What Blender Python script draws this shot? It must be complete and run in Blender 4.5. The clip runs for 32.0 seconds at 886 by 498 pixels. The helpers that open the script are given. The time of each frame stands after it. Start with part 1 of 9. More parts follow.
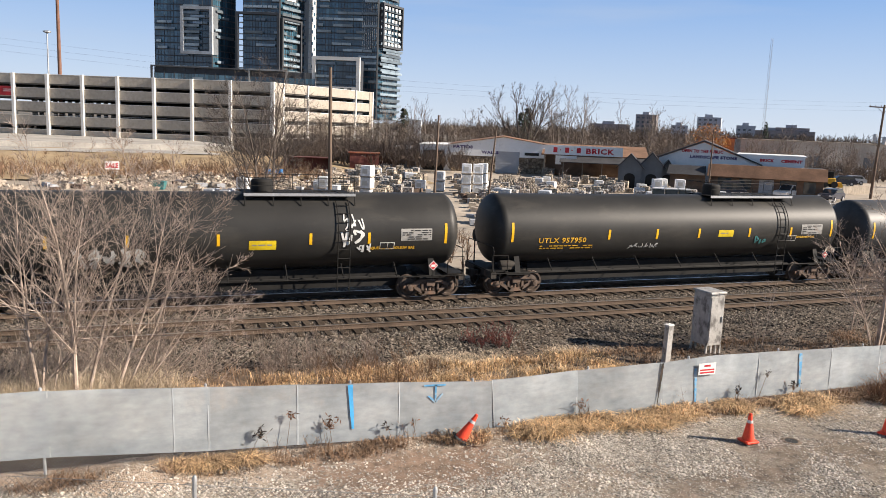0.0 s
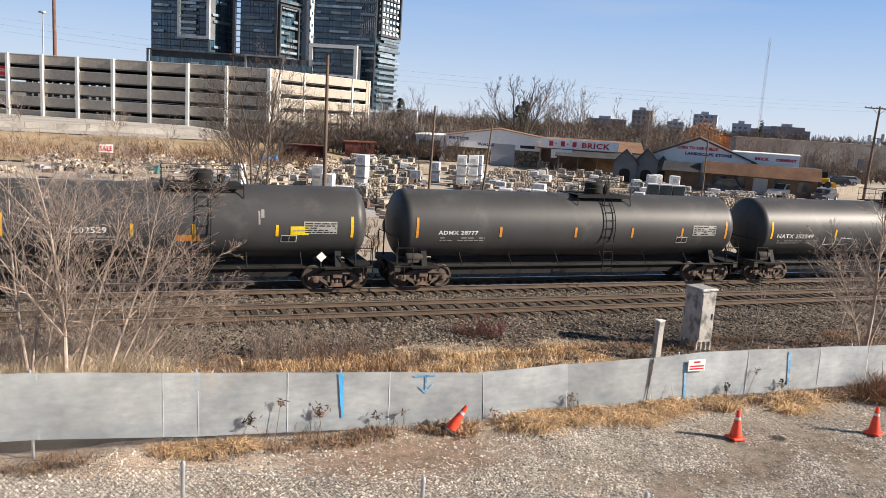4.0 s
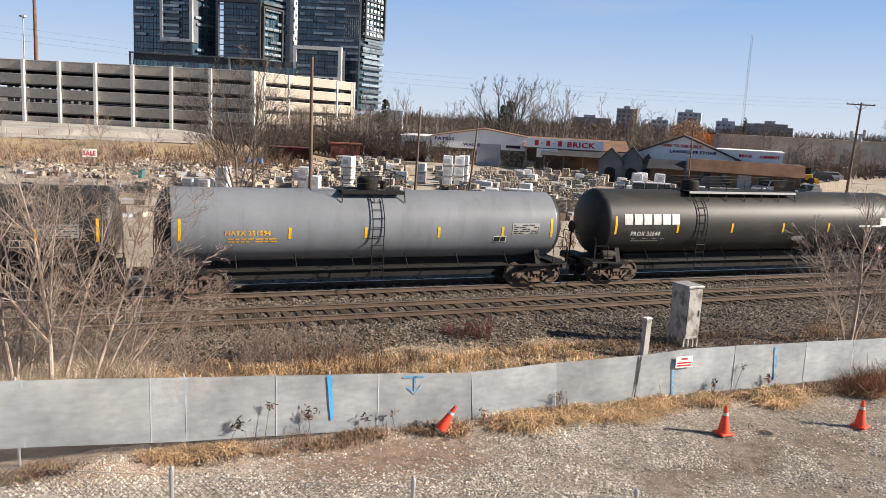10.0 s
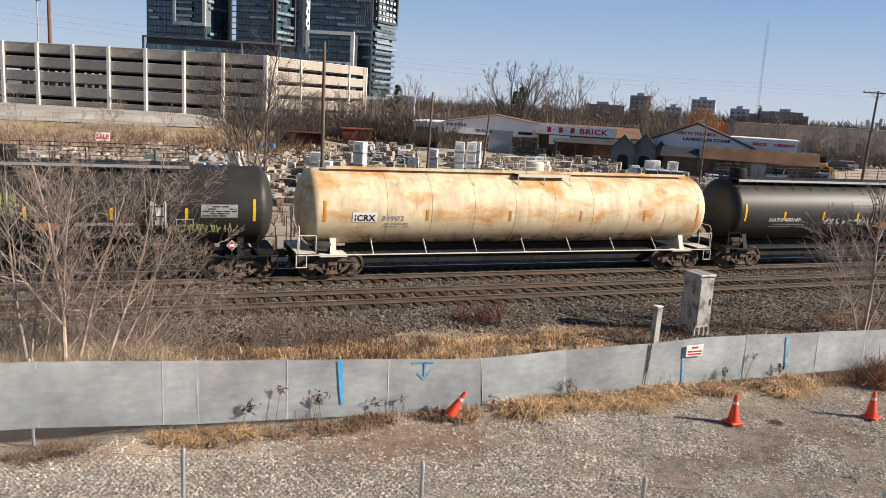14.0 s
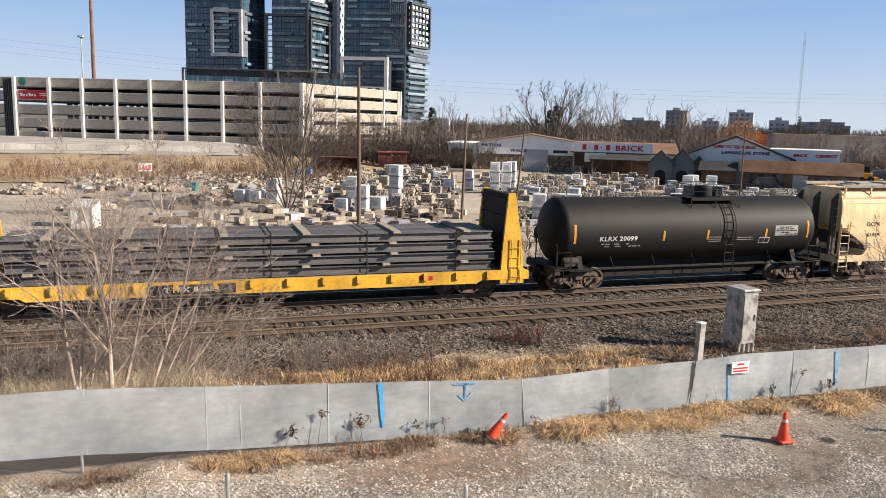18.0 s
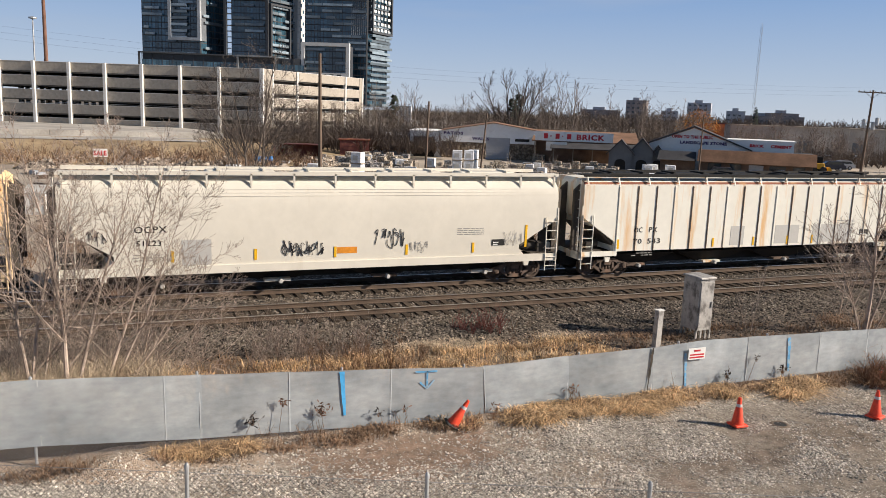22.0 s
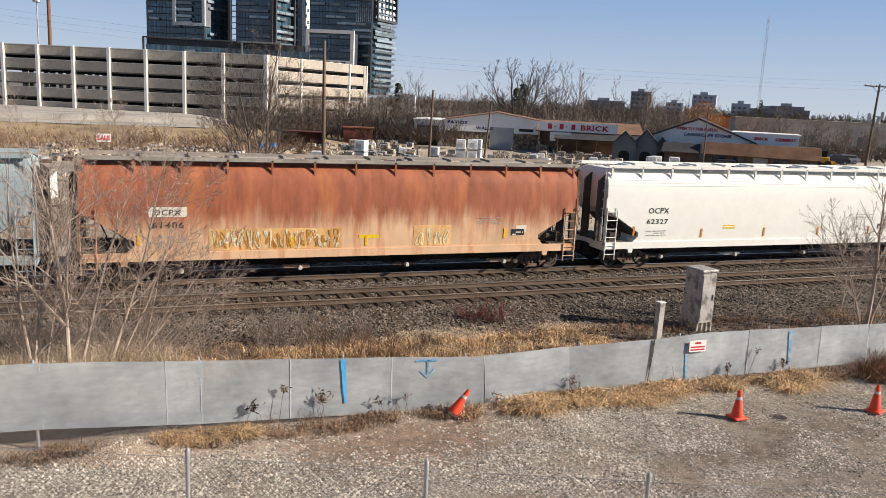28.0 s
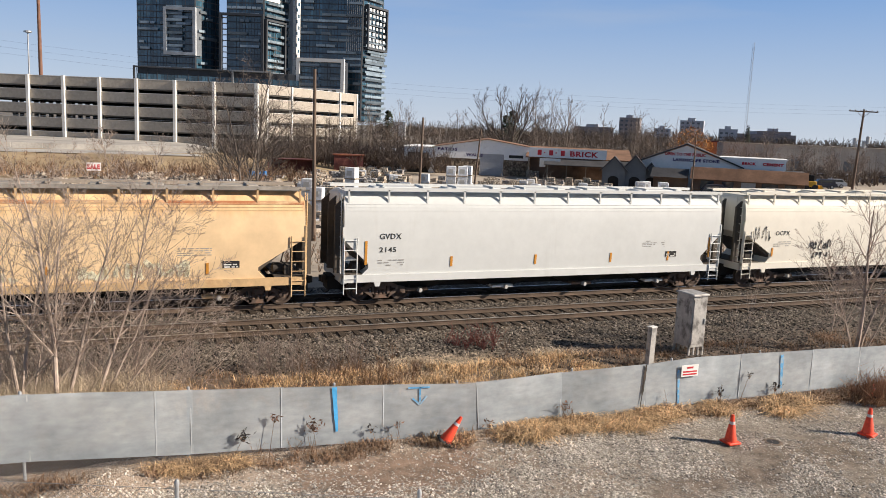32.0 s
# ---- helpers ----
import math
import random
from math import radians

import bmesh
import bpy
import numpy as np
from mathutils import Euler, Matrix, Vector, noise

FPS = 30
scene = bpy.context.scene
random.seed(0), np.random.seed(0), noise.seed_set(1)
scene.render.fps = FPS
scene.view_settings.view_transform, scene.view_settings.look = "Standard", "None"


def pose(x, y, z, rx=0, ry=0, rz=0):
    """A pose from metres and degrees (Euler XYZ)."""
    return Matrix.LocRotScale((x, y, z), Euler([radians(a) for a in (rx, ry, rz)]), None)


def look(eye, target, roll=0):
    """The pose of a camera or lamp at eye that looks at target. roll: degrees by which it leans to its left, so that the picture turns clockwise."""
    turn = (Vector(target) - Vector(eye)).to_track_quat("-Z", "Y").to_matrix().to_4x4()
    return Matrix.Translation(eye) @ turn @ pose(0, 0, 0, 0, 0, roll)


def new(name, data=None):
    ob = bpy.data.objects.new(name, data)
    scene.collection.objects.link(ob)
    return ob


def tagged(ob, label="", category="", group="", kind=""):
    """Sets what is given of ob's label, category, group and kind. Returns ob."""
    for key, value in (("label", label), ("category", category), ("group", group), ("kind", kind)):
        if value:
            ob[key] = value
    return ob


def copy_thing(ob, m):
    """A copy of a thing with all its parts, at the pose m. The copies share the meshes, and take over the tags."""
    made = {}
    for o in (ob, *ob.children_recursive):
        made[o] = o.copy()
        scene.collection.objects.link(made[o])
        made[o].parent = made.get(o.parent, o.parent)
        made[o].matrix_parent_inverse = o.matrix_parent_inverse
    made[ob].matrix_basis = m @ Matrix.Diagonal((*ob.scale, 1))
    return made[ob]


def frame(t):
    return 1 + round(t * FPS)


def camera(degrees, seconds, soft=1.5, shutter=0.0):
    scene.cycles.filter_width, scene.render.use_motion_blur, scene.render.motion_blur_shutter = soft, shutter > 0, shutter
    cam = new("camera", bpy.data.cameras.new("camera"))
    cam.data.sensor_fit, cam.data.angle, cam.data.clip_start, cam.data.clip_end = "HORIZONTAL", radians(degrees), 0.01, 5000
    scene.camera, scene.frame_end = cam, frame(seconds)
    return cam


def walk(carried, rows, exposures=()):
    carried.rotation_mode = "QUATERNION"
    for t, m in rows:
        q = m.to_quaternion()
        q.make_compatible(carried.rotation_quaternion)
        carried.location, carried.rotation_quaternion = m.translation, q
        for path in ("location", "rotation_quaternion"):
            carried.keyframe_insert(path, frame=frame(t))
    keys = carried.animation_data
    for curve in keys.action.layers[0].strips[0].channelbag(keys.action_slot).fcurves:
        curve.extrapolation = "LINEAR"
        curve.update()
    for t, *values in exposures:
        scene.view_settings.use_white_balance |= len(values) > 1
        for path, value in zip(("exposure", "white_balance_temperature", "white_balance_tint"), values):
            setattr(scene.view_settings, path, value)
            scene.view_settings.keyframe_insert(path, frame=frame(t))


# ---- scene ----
cam = camera(59, 32.0, soft=0.85)
PATH = [
    (0, pose(0, 0, 7.42, 80.95, -2.20, -20.34)),
    (0.5, pose(0, 0, 7.42, 80.87, -2.53, -20.57)),
    (1, pose(0, 0, 7.42, 80.61, -3.03, -20.51)),
    (1.5, pose(0, 0, 7.42, 80.44, -3.27, -20.41)),
    (2, pose(0, 0, 7.42, 80.38, -3.21, -20.26)),
    (2.5, pose(0, 0, 7.42, 80.38, -3.28, -20.43)),
    (3, pose(0, 0, 7.42, 80.16, -3.45, -20.72)),
    (3.5, pose(0, 0, 7.42, 80.23, -3.65, -20.67)),
    (5.5, pose(0, 0, 7.42, 80.48, -3.07, -20.23)),
    (6, pose(0, 0, 7.42, 80.24, -3.30, -20.64)),
    (6.5, pose(0, 0, 7.42, 80.41, -3.08, -20.87)),
    (7, pose(0, 0, 7.42, 80.91, -2.75, -21.94)),
    (7.5, pose(0, 0, 7.42, 81.34, -2.84, -22.74)),
    (8, pose(0, 0, 7.42, 81.52, -3.20, -23.00)),
    (8.5, pose(0, 0, 7.42, 81.18, -3.41, -22.71)),
    (9, pose(0, 0, 7.42, 80.74, -3.27, -22.13)),
    (9.5, pose(0, 0, 7.42, 80.71, -3.20, -21.89)),
    (10, pose(0, 0, 7.42, 80.41, -2.95, -21.66)),
    (10.5, pose(0, 0, 7.42, 80.11, -2.53, -21.31)),
    (11, pose(0, 0, 7.42, 80.18, -2.40, -21.06)),
    (11.5, pose(0, 0, 7.42, 80.64, -2.33, -21.03)),
    (12, pose(0, 0, 7.42, 80.99, -2.45, -21.15)),
    (12.5, pose(0, 0, 7.42, 80.98, -3.06, -21.20)),
    (13, pose(0, 0, 7.42, 80.68, -3.50, -21.38)),
    (13.5, pose(0, 0, 7.42, 80.16, -3.60, -21.20)),
    (14, pose(0, 0, 7.42, 79.36, -3.30, -20.78)),
    (14.5, pose(0, 0, 7.42, 78.68, -2.81, -20.23)),
    (16.5, pose(0, 0, 7.42, 80.06, -1.89, -19.08)),
    (17, pose(0, 0, 7.42, 80.13, -1.65, -18.80)),
    (17.5, pose(0, 0, 7.42, 80.41, -1.53, -18.49)),
    (18, pose(0, 0, 7.42, 80.79, -1.50, -18.31)),
    (18.5, pose(0, 0, 7.42, 81.03, -1.35, -18.31)),
    (19, pose(0, 0, 7.42, 81.02, -1.32, -18.24)),
    (19.5, pose(0, 0, 7.42, 80.75, -1.89, -18.73)),
    (20, pose(0, 0, 7.42, 80.29, -2.37, -19.48)),
    (20.5, pose(0, 0, 7.42, 80.29, -2.79, -19.92)),
    (21, pose(0, 0, 7.42, 80.40, -2.88, -20.31)),
    (21.5, pose(0, 0, 7.42, 80.14, -2.36, -20.55)),
    (22, pose(0, 0, 7.42, 80.00, -2.05, -21.04)),
    (22.5, pose(0, 0, 7.42, 80.30, -2.21, -21.61)),
    (23, pose(0, 0, 7.42, 80.61, -2.52, -21.76)),
    (23.5, pose(0, 0, 7.42, 80.35, -2.61, -21.79)),
    (24, pose(0, 0, 7.42, 79.68, -2.70, -21.61)),
    (24.5, pose(0, 0, 7.42, 79.46, -2.47, -21.30)),
    (25, pose(0, 0, 7.42, 79.63, -2.51, -21.21)),
    (25.5, pose(0, 0, 7.42, 79.60, -2.58, -21.13)),
    (27.5, pose(0, 0, 7.42, 79.11, -2.71, -20.74)),
    (28, pose(0, 0, 7.42, 79.20, -2.74, -20.74)),
    (28.5, pose(0, 0, 7.42, 79.56, -2.64, -20.71)),
    (29, pose(0, 0, 7.42, 80.22, -2.46, -20.98)),
    (29.5, pose(0, 0, 7.42, 80.73, -2.34, -21.31)),
    (30, pose(0, 0, 7.42, 80.97, -2.24, -21.36)),
    (30.5, pose(0, 0, 7.42, 81.18, -2.21, -21.40)),
    (31, pose(0, 0, 7.42, 81.26, -2.32, -21.53)),
    (31.5, pose(0, 0, 7.42, 81.32, -2.37, -21.61)),
    (32, pose(0, 0, 7.42, 81.16, -2.42, -21.46)),
]
walk(cam, PATH, [(t, e, 6500, 13) for t, e in ((0, 0.9), (12, 0.86), (13, 0.78), (14, 0.62), (15, 0.68), (17, 0.88), (18, 0.85), (19, 0.8), (20, 0.5), (21, 0.5), (22, 0.54), (25, 0.58), (28, 0.6), (29, 0.4), (30, 0.5), (32, 0.64))])

# ---- world, sun ----
SUN_AZ, SUN_EL = radians(-29), radians(27)
world = bpy.data.worlds.new("sky")
scene.world = world
world.use_nodes = True
wn, wl = world.node_tree.nodes, world.node_tree.links
sky = wn.new("ShaderNodeTexSky")
sky.sky_type, sky.sun_disc = "NISHITA", False
sky.sun_elevation, sky.sun_rotation = SUN_EL, radians(90) - SUN_AZ
sky.air_density, sky.dust_density, sky.ozone_density = 1.0, 0.1, 2.5
# paler towards the horizon, and thin high cloud
wtc = wn.new("ShaderNodeTexCoord").outputs["Generated"]
wsx = wn.new("ShaderNodeSeparateXYZ")
wl.new(wtc, wsx.inputs[0])
hz = wn.new("ShaderNodeValToRGB")
hz.color_ramp.elements[0].position, hz.color_ramp.elements[1].position = 0.16, 0.5
hz.color_ramp.elements[0].color, hz.color_ramp.elements[1].color = (0.8, 0.8, 0.8, 1), (0, 0, 0, 1)
wl.new(wsx.outputs[2], hz.inputs[0])
hc = wn.new("ShaderNodeValToRGB")
hc.color_ramp.elements[0].position, hc.color_ramp.elements[1].position = 0.0, 0.17
hc.color_ramp.elements[0].color, hc.color_ramp.elements[1].color = (0.74, 0.87, 1.03, 1), (0.27, 0.51, 0.94, 1)
wl.new(wsx.outputs[2], hc.inputs[0])
hs = wn.new("ShaderNodeMixRGB")
hs.blend_type = "MULTIPLY"
hs.inputs[0].default_value, hs.inputs[2].default_value = 1.0, (10, 10, 10, 1)
wl.new(hc.outputs[0], hs.inputs[1])
hmix = wn.new("ShaderNodeMixRGB")
wl.new(hz.outputs[0], hmix.inputs[0])
dim = wn.new("ShaderNodeMixRGB")
dim.blend_type = "MULTIPLY"
dim.inputs[0].default_value, dim.inputs[2].default_value = 1.0, (0.78, 0.75, 0.7, 1)
wl.new(sky.outputs["Color"], dim.inputs[1])
wl.new(dim.outputs[0], hmix.inputs[1])
wl.new(hs.outputs[0], hmix.inputs[2])
wmp = wn.new("ShaderNodeMapping")
wmp.inputs["Scale"].default_value = (1.2, 1.2, 9.0)
wl.new(wtc, wmp.inputs[0])
wno = wn.new("ShaderNodeTexNoise")
wno.inputs["Scale"].default_value, wno.inputs["Detail"].default_value = 2.2, 7
wl.new(wmp.outputs[0], wno.inputs["Vector"])
wra = wn.new("ShaderNodeValToRGB")
wra.color_ramp.elements[0].position, wra.color_ramp.elements[1].position = 0.52, 0.8
wra.color_ramp.elements[1].color = (0.4, 0.4, 0.4, 1)
wl.new(wno.outputs[0], wra.inputs[0])
cmix = wn.new("ShaderNodeMixRGB")
cmix.inputs[2].default_value = (5.6, 6.5, 7.8, 1)
wl.new(wra.outputs[0], cmix.inputs[0])
wl.new(hmix.outputs[0], cmix.inputs[1])
wl.new(cmix.outputs[0], wn["Background"].inputs["Color"])
wn["Background"].inputs["Strength"].default_value = 0.052
sun = new("sun", bpy.data.lights.new("sun", "SUN"))
sun.data.energy, sun.data.angle, sun.data.color = 5.0, radians(0.6), (1.0, 0.9, 0.76)
to_sun = Vector((math.cos(SUN_EL) * math.cos(SUN_AZ), math.cos(SUN_EL) * math.sin(SUN_AZ), math.sin(SUN_EL)))
sun.matrix_world = look(to_sun * 50, (0, 0, 0))

# ---- materials ----
def node_mat(name):
    m = bpy.data.materials.new(name)
    m.use_nodes = True
    nt = m.node_tree
    return m, nt.nodes, nt.links, nt.nodes["Principled BSDF"]


def ramp(nodes, links, value, lo, hi, a=(0, 0, 0), b=(1, 1, 1)):
    r = nodes.new("ShaderNodeValToRGB")
    r.color_ramp.elements[0].position, r.color_ramp.elements[1].position = lo, hi
    r.color_ramp.elements[0].color, r.color_ramp.elements[1].color = (*a, 1), (*b, 1)
    links.new(value, r.inputs[0])
    return r.outputs[0]


def noise_tex(nodes, links, coord, scale, detail=5, stretch=None, rough=0.6):
    n = nodes.new("ShaderNodeTexNoise")
    n.inputs["Scale"].default_value, n.inputs["Detail"].default_value = scale, detail
    n.inputs["Roughness"].default_value = rough
    if stretch:
        mp = nodes.new("ShaderNodeMapping")
        mp.inputs["Scale"].default_value = stretch
        links.new(coord, mp.inputs[0])
        coord = mp.outputs[0]
    links.new(coord, n.inputs["Vector"])
    return n.outputs[0]


def blend(nodes, links, fac, a, b, mode="MIX"):
    x = nodes.new("ShaderNodeMixRGB")
    x.blend_type = mode
    for i, v in enumerate((fac, a, b)):
        if isinstance(v, (int, float)):
            x.inputs[i].default_value = v
        elif isinstance(v, tuple):
            x.inputs[i].default_value = (*v, 1)
        else:
            links.new(v, x.inputs[i])
    return x.outputs[0]


def surface(name, col, rough=0.7, metal=0.0, dark=0.65, light=1.25, big=0.6, fine=9.0, stretch=None,
            stain=None, stain_at=(0.52, 0.72), stain_scale=1.2, stain_stretch=None, bump=0.25, bump_scale=40.0,
            per_object=0.0, per_island=0.0, spec=0.4, mott=(0.72, 1.18)):
    """Colour varied at two scales, an optional stain colour, and fine relief."""
    m, n, l, b = node_mat(name)
    tc = n.new("ShaderNodeTexCoord").outputs["Object"]
    c0 = tuple(min(1, v * dark) for v in col)
    c1 = tuple(min(1, v * light) for v in col)
    c = ramp(n, l, noise_tex(n, l, tc, big, 4, stretch), 0.3, 0.7, c0, c1)
    f = ramp(n, l, noise_tex(n, l, tc, fine, 6, stretch), 0.25, 0.75, (mott[0],) * 3, (mott[1],) * 3)
    c = blend(n, l, 0.8, c, f, "MULTIPLY")
    if stain:
        s = ramp(n, l, noise_tex(n, l, tc, stain_scale, 7, stain_stretch, 0.65), *stain_at)
        c = blend(n, l, s, c, stain)
    if per_object or per_island:
        if per_object:
            rnd, amount = n.new("ShaderNodeObjectInfo").outputs["Random"], per_object
        else:
            rnd, amount = n.new("ShaderNodeNewGeometry").outputs["Random Per Island"], per_island
        v = ramp(n, l, rnd, 0, 1, (1 - amount,) * 3, (1 + amount,) * 3)
        c = blend(n, l, 1.0, c, v, "MULTIPLY")
    l.new(c, b.inputs["Base Color"])
    b.inputs["Roughness"].default_value, b.inputs["Metallic"].default_value = rough, metal
    b.inputs["Specular IOR Level"].default_value = spec
    if bump:
        bp = n.new("ShaderNodeBump")
        bp.inputs["Strength"].default_value, bp.inputs["Distance"].default_value = bump, 0.02
        l.new(noise_tex(n, l, tc, bump_scale, 4), bp.inputs["Height"])
        l.new(bp.outputs[0], b.inputs["Normal"])
    return m


def stones(name, cols, size, rough=0.9, patch=None, patch_scale=0.35, bump=0.9, mark=None):
    """Loose stone: a cell colour per stone, dirt patches and relief."""
    m, n, l, b = node_mat(name)
    tc = n.new("ShaderNodeTexCoord").outputs["Object"]
    v = n.new("ShaderNodeTexVoronoi")
    v.inputs["Scale"].default_value = 1 / size
    l.new(tc, v.inputs["Vector"])
    sep = n.new("ShaderNodeSeparateColor")
    l.new(v.outputs["Color"], sep.inputs[0])
    r = n.new("ShaderNodeValToRGB")
    while len(r.color_ramp.elements) < len(cols):
        r.color_ramp.elements.new(0.5)
    for i, (e, c) in enumerate(zip(r.color_ramp.elements, cols)):
        e.position, e.color = i / (len(cols) - 1), (*c, 1)
    l.new(sep.outputs[0], r.inputs[0])
    c = r.outputs[0]
    gap = ramp(n, l, v.outputs["Distance"], 0.3, 0.75, (1, 1, 1), (0.35, 0.32, 0.3))
    c = blend(n, l, 0.8, c, gap, "MULTIPLY")
    c = blend(n, l, 0.8, c, ramp(n, l, noise_tex(n, l, tc, 2.2, 6), 0.3, 0.7, (0.72, 0.7, 0.68), (1.2, 1.2, 1.2)), "MULTIPLY")
    if patch:
        c = blend(n, l, ramp(n, l, noise_tex(n, l, tc, patch_scale, 7, None, 0.7), 0.47, 0.66), c, patch)
    worn = None
    if mark:
        # worn patches: soft ellipses with ragged edges
        wob = noise_tex(n, l, tc, 1.1, 8, None, 0.72)
        for cx, cy, rx, ry, colour, most in mark:
            mp = n.new("ShaderNodeMapping")
            mp.inputs["Location"].default_value = (-cx / rx, -cy / ry, 0)
            mp.inputs["Scale"].default_value = (1 / rx, 1 / ry, 0)
            l.new(tc, mp.inputs[0])
            ln = n.new("ShaderNodeVectorMath")
            ln.operation = "LENGTH"
            l.new(mp.outputs[0], ln.inputs[0])
            ad = n.new("ShaderNodeMath")
            ad.operation = "MULTIPLY_ADD"
            ad.inputs[1].default_value = -3.2
            l.new(wob, ad.inputs[0])
            l.new(ln.outputs["Value"], ad.inputs[2])
            ad2 = n.new("ShaderNodeMath")
            ad2.operation = "ADD"
            ad2.inputs[1].default_value = 1.05
            l.new(ad.outputs[0], ad2.inputs[0])
            k = ramp(n, l, ad2.outputs[0], 0.25, 0.95, (most,) * 3, (0, 0, 0))
            tone = ramp(n, l, noise_tex(n, l, tc, 3.0, 8, None, 0.75), 0.35, 0.65, tuple(v * 0.5 for v in colour), tuple(min(1, v * 1.6) for v in colour))
            c = blend(n, l, k, c, tone)
            worn = k if worn is None else blend(n, l, 1.0, worn, k, "LIGHTEN")
    l.new(c, b.inputs["Base Color"])
    b.inputs["Roughness"].default_value = rough
    b.inputs["Specular IOR Level"].default_value = 0.2
    bp = n.new("ShaderNodeBump")
    bp.inputs["Strength"].default_value, bp.inputs["Distance"].default_value = bump, size * 0.8
    bp.invert = True
    h = v.outputs["Distance"]
    if worn is not None:
        # the worn patches lie finer and smoother than the stone round them
        h = blend(n, l, ramp(n, l, worn, 0.1, 0.7, (0, 0, 0), (0.85,) * 3), h, noise_tex(n, l, tc, 9.0, 6, None, 0.7))
    l.new(h, bp.inputs["Height"])
    l.new(bp.outputs[0], b.inputs["Normal"])
    return m


def two_tone(name, top, low, z, soft, rough=0.55, streak=None, streak_at=(0.5, 0.75), third=None, belly=None):
    """Weathered paint: one colour above the height z and another below, with ragged runs between them."""
    m, n, l, b = node_mat(name)
    tc = n.new("ShaderNodeTexCoord").outputs["Object"]
    sx = n.new("ShaderNodeSeparateXYZ")
    l.new(tc, sx.inputs[0])
    run = noise_tex(n, l, tc, 1.0, 6, (2.2, 2.2, 0.25), 0.7)
    ad = n.new("ShaderNodeMath")
    ad.operation = "MULTIPLY_ADD"
    ad.inputs[1].default_value = soft * 2
    l.new(run, ad.inputs[0])
    l.new(sx.outputs[2], ad.inputs[2])
    mr = n.new("ShaderNodeMapRange")
    mr.interpolation_type = "SMOOTHSTEP"
    mr.inputs["From Min"].default_value, mr.inputs["From Max"].default_value = z + soft * 0.5, z + soft * 1.5
    l.new(ad.outputs[0], mr.inputs["Value"])
    up = ramp(n, l, noise_tex(n, l, tc, 1.3, 6, (1.5, 1.5, 0.5)), 0.3, 0.7, tuple(v * 0.7 for v in top), tuple(min(1, v * 1.25) for v in top))
    dn = ramp(n, l, noise_tex(n, l, tc, 0.9, 6), 0.3, 0.7, tuple(v * 0.82 for v in low), tuple(min(1, v * 1.1) for v in low))
    c = blend(n, l, mr.outputs[0], dn, up)
    if streak:
        s = ramp(n, l, noise_tex(n, l, tc, 1.0, 7, (1.6, 1.6, 0.22), 0.7), *streak_at)
        c = blend(n, l, s, c, streak)
    if third:
        s = ramp(n, l, noise_tex(n, l, tc, 0.55, 5, (1, 1, 2.4)), 0.5, 0.68)
        c = blend(n, l, s, c, third)
    if belly:
        mb = n.new("ShaderNodeMapRange")
        mb.inputs["From Min"].default_value, mb.inputs["From Max"].default_value = belly[0] + soft * 0.9 + 0.2, belly[0] + soft * 0.9 - 0.15
        l.new(ad.outputs[0], mb.inputs["Value"])
        c = blend(n, l, mb.outputs[0], c, belly[1])
    l.new(c, b.inputs["Base Color"])
    b.inputs["Roughness"].default_value = rough
    b.inputs["Specular IOR Level"].default_value = 0.35
    bp = n.new("ShaderNodeBump")
    bp.inputs["Strength"].default_value, bp.inputs["Distance"].default_value = 0.15, 0.02
    l.new(noise_tex(n, l, tc, 2.0, 4), bp.inputs["Height"])
    l.new(bp.outputs[0], b.inputs["Normal"])
    return m


M = {}
M["lot"] = stones("lot_gravel", [(0.18, 0.16, 0.135), (0.41, 0.375, 0.32), (0.72, 0.68, 0.6), (0.3, 0.26, 0.21)], 0.04, patch=(0.3, 0.235, 0.175), patch_scale=0.2, bump=0.9,
                  mark=((3.6, 16.0, 3.4, 0.8, (0.44, 0.34, 0.26), 0.55), (17.0, 12.4, 6.5, 2.6, (0.2, 0.165, 0.13), 0.85), (5.3, 15.0, 2.2, 1.1, (0.19, 0.125, 0.088), 0.8), (12.2, 12.9, 1.3, 0.5, (0.15, 0.115, 0.09), 0.8), (15.6, 13.2, 1.6, 0.6, (0.16, 0.125, 0.095), 0.75), (9.0, 13.4, 1.4, 0.7, (0.24, 0.185, 0.14), 0.6), (7.6, 11.6, 2.6, 0.9, (0.27, 0.2, 0.155), 0.6)))
M["ballast"] = stones("track_ballast", [(0.03, 0.025, 0.02), (0.09, 0.074, 0.058), (0.43, 0.385, 0.325), (0.05, 0.04, 0.031), (0.16, 0.13, 0.1)], 0.08, patch=(0.1, 0.075, 0.053), patch_scale=0.5)
M["bed_dirt"] = stones("oily_track_dirt", [(0.05, 0.038, 0.028), (0.1, 0.074, 0.053), (0.17, 0.135, 0.1), (0.065, 0.048, 0.036)], 0.08, patch=(0.08, 0.058, 0.042), patch_scale=0.8)
M["yard"] = surface("yard_dust", (0.44, 0.375, 0.3), 0.95, big=0.05, fine=1.2, stain=(0.3, 0.26, 0.21), stain_scale=0.09, bump=0.5, bump_scale=6)
M["dirt"] = surface("reddish_dirt", (0.17, 0.128, 0.096), 0.95, big=0.5, fine=7, stain=(0.24, 0.185, 0.135), stain_scale=0.6, bump=0.8, bump_scale=14)
M["foot_dirt"] = stones("stony_pink_dirt", [(0.27, 0.21, 0.16), (0.42, 0.34, 0.265), (0.6, 0.51, 0.41), (0.33, 0.25, 0.185)], 0.035, patch=(0.42, 0.32, 0.24), patch_scale=0.6, bump=0.7)
M["straw"] = surface("dry_grass", (0.64, 0.44, 0.245), 0.85, big=1.5, fine=12, bump=0, per_island=0.6)
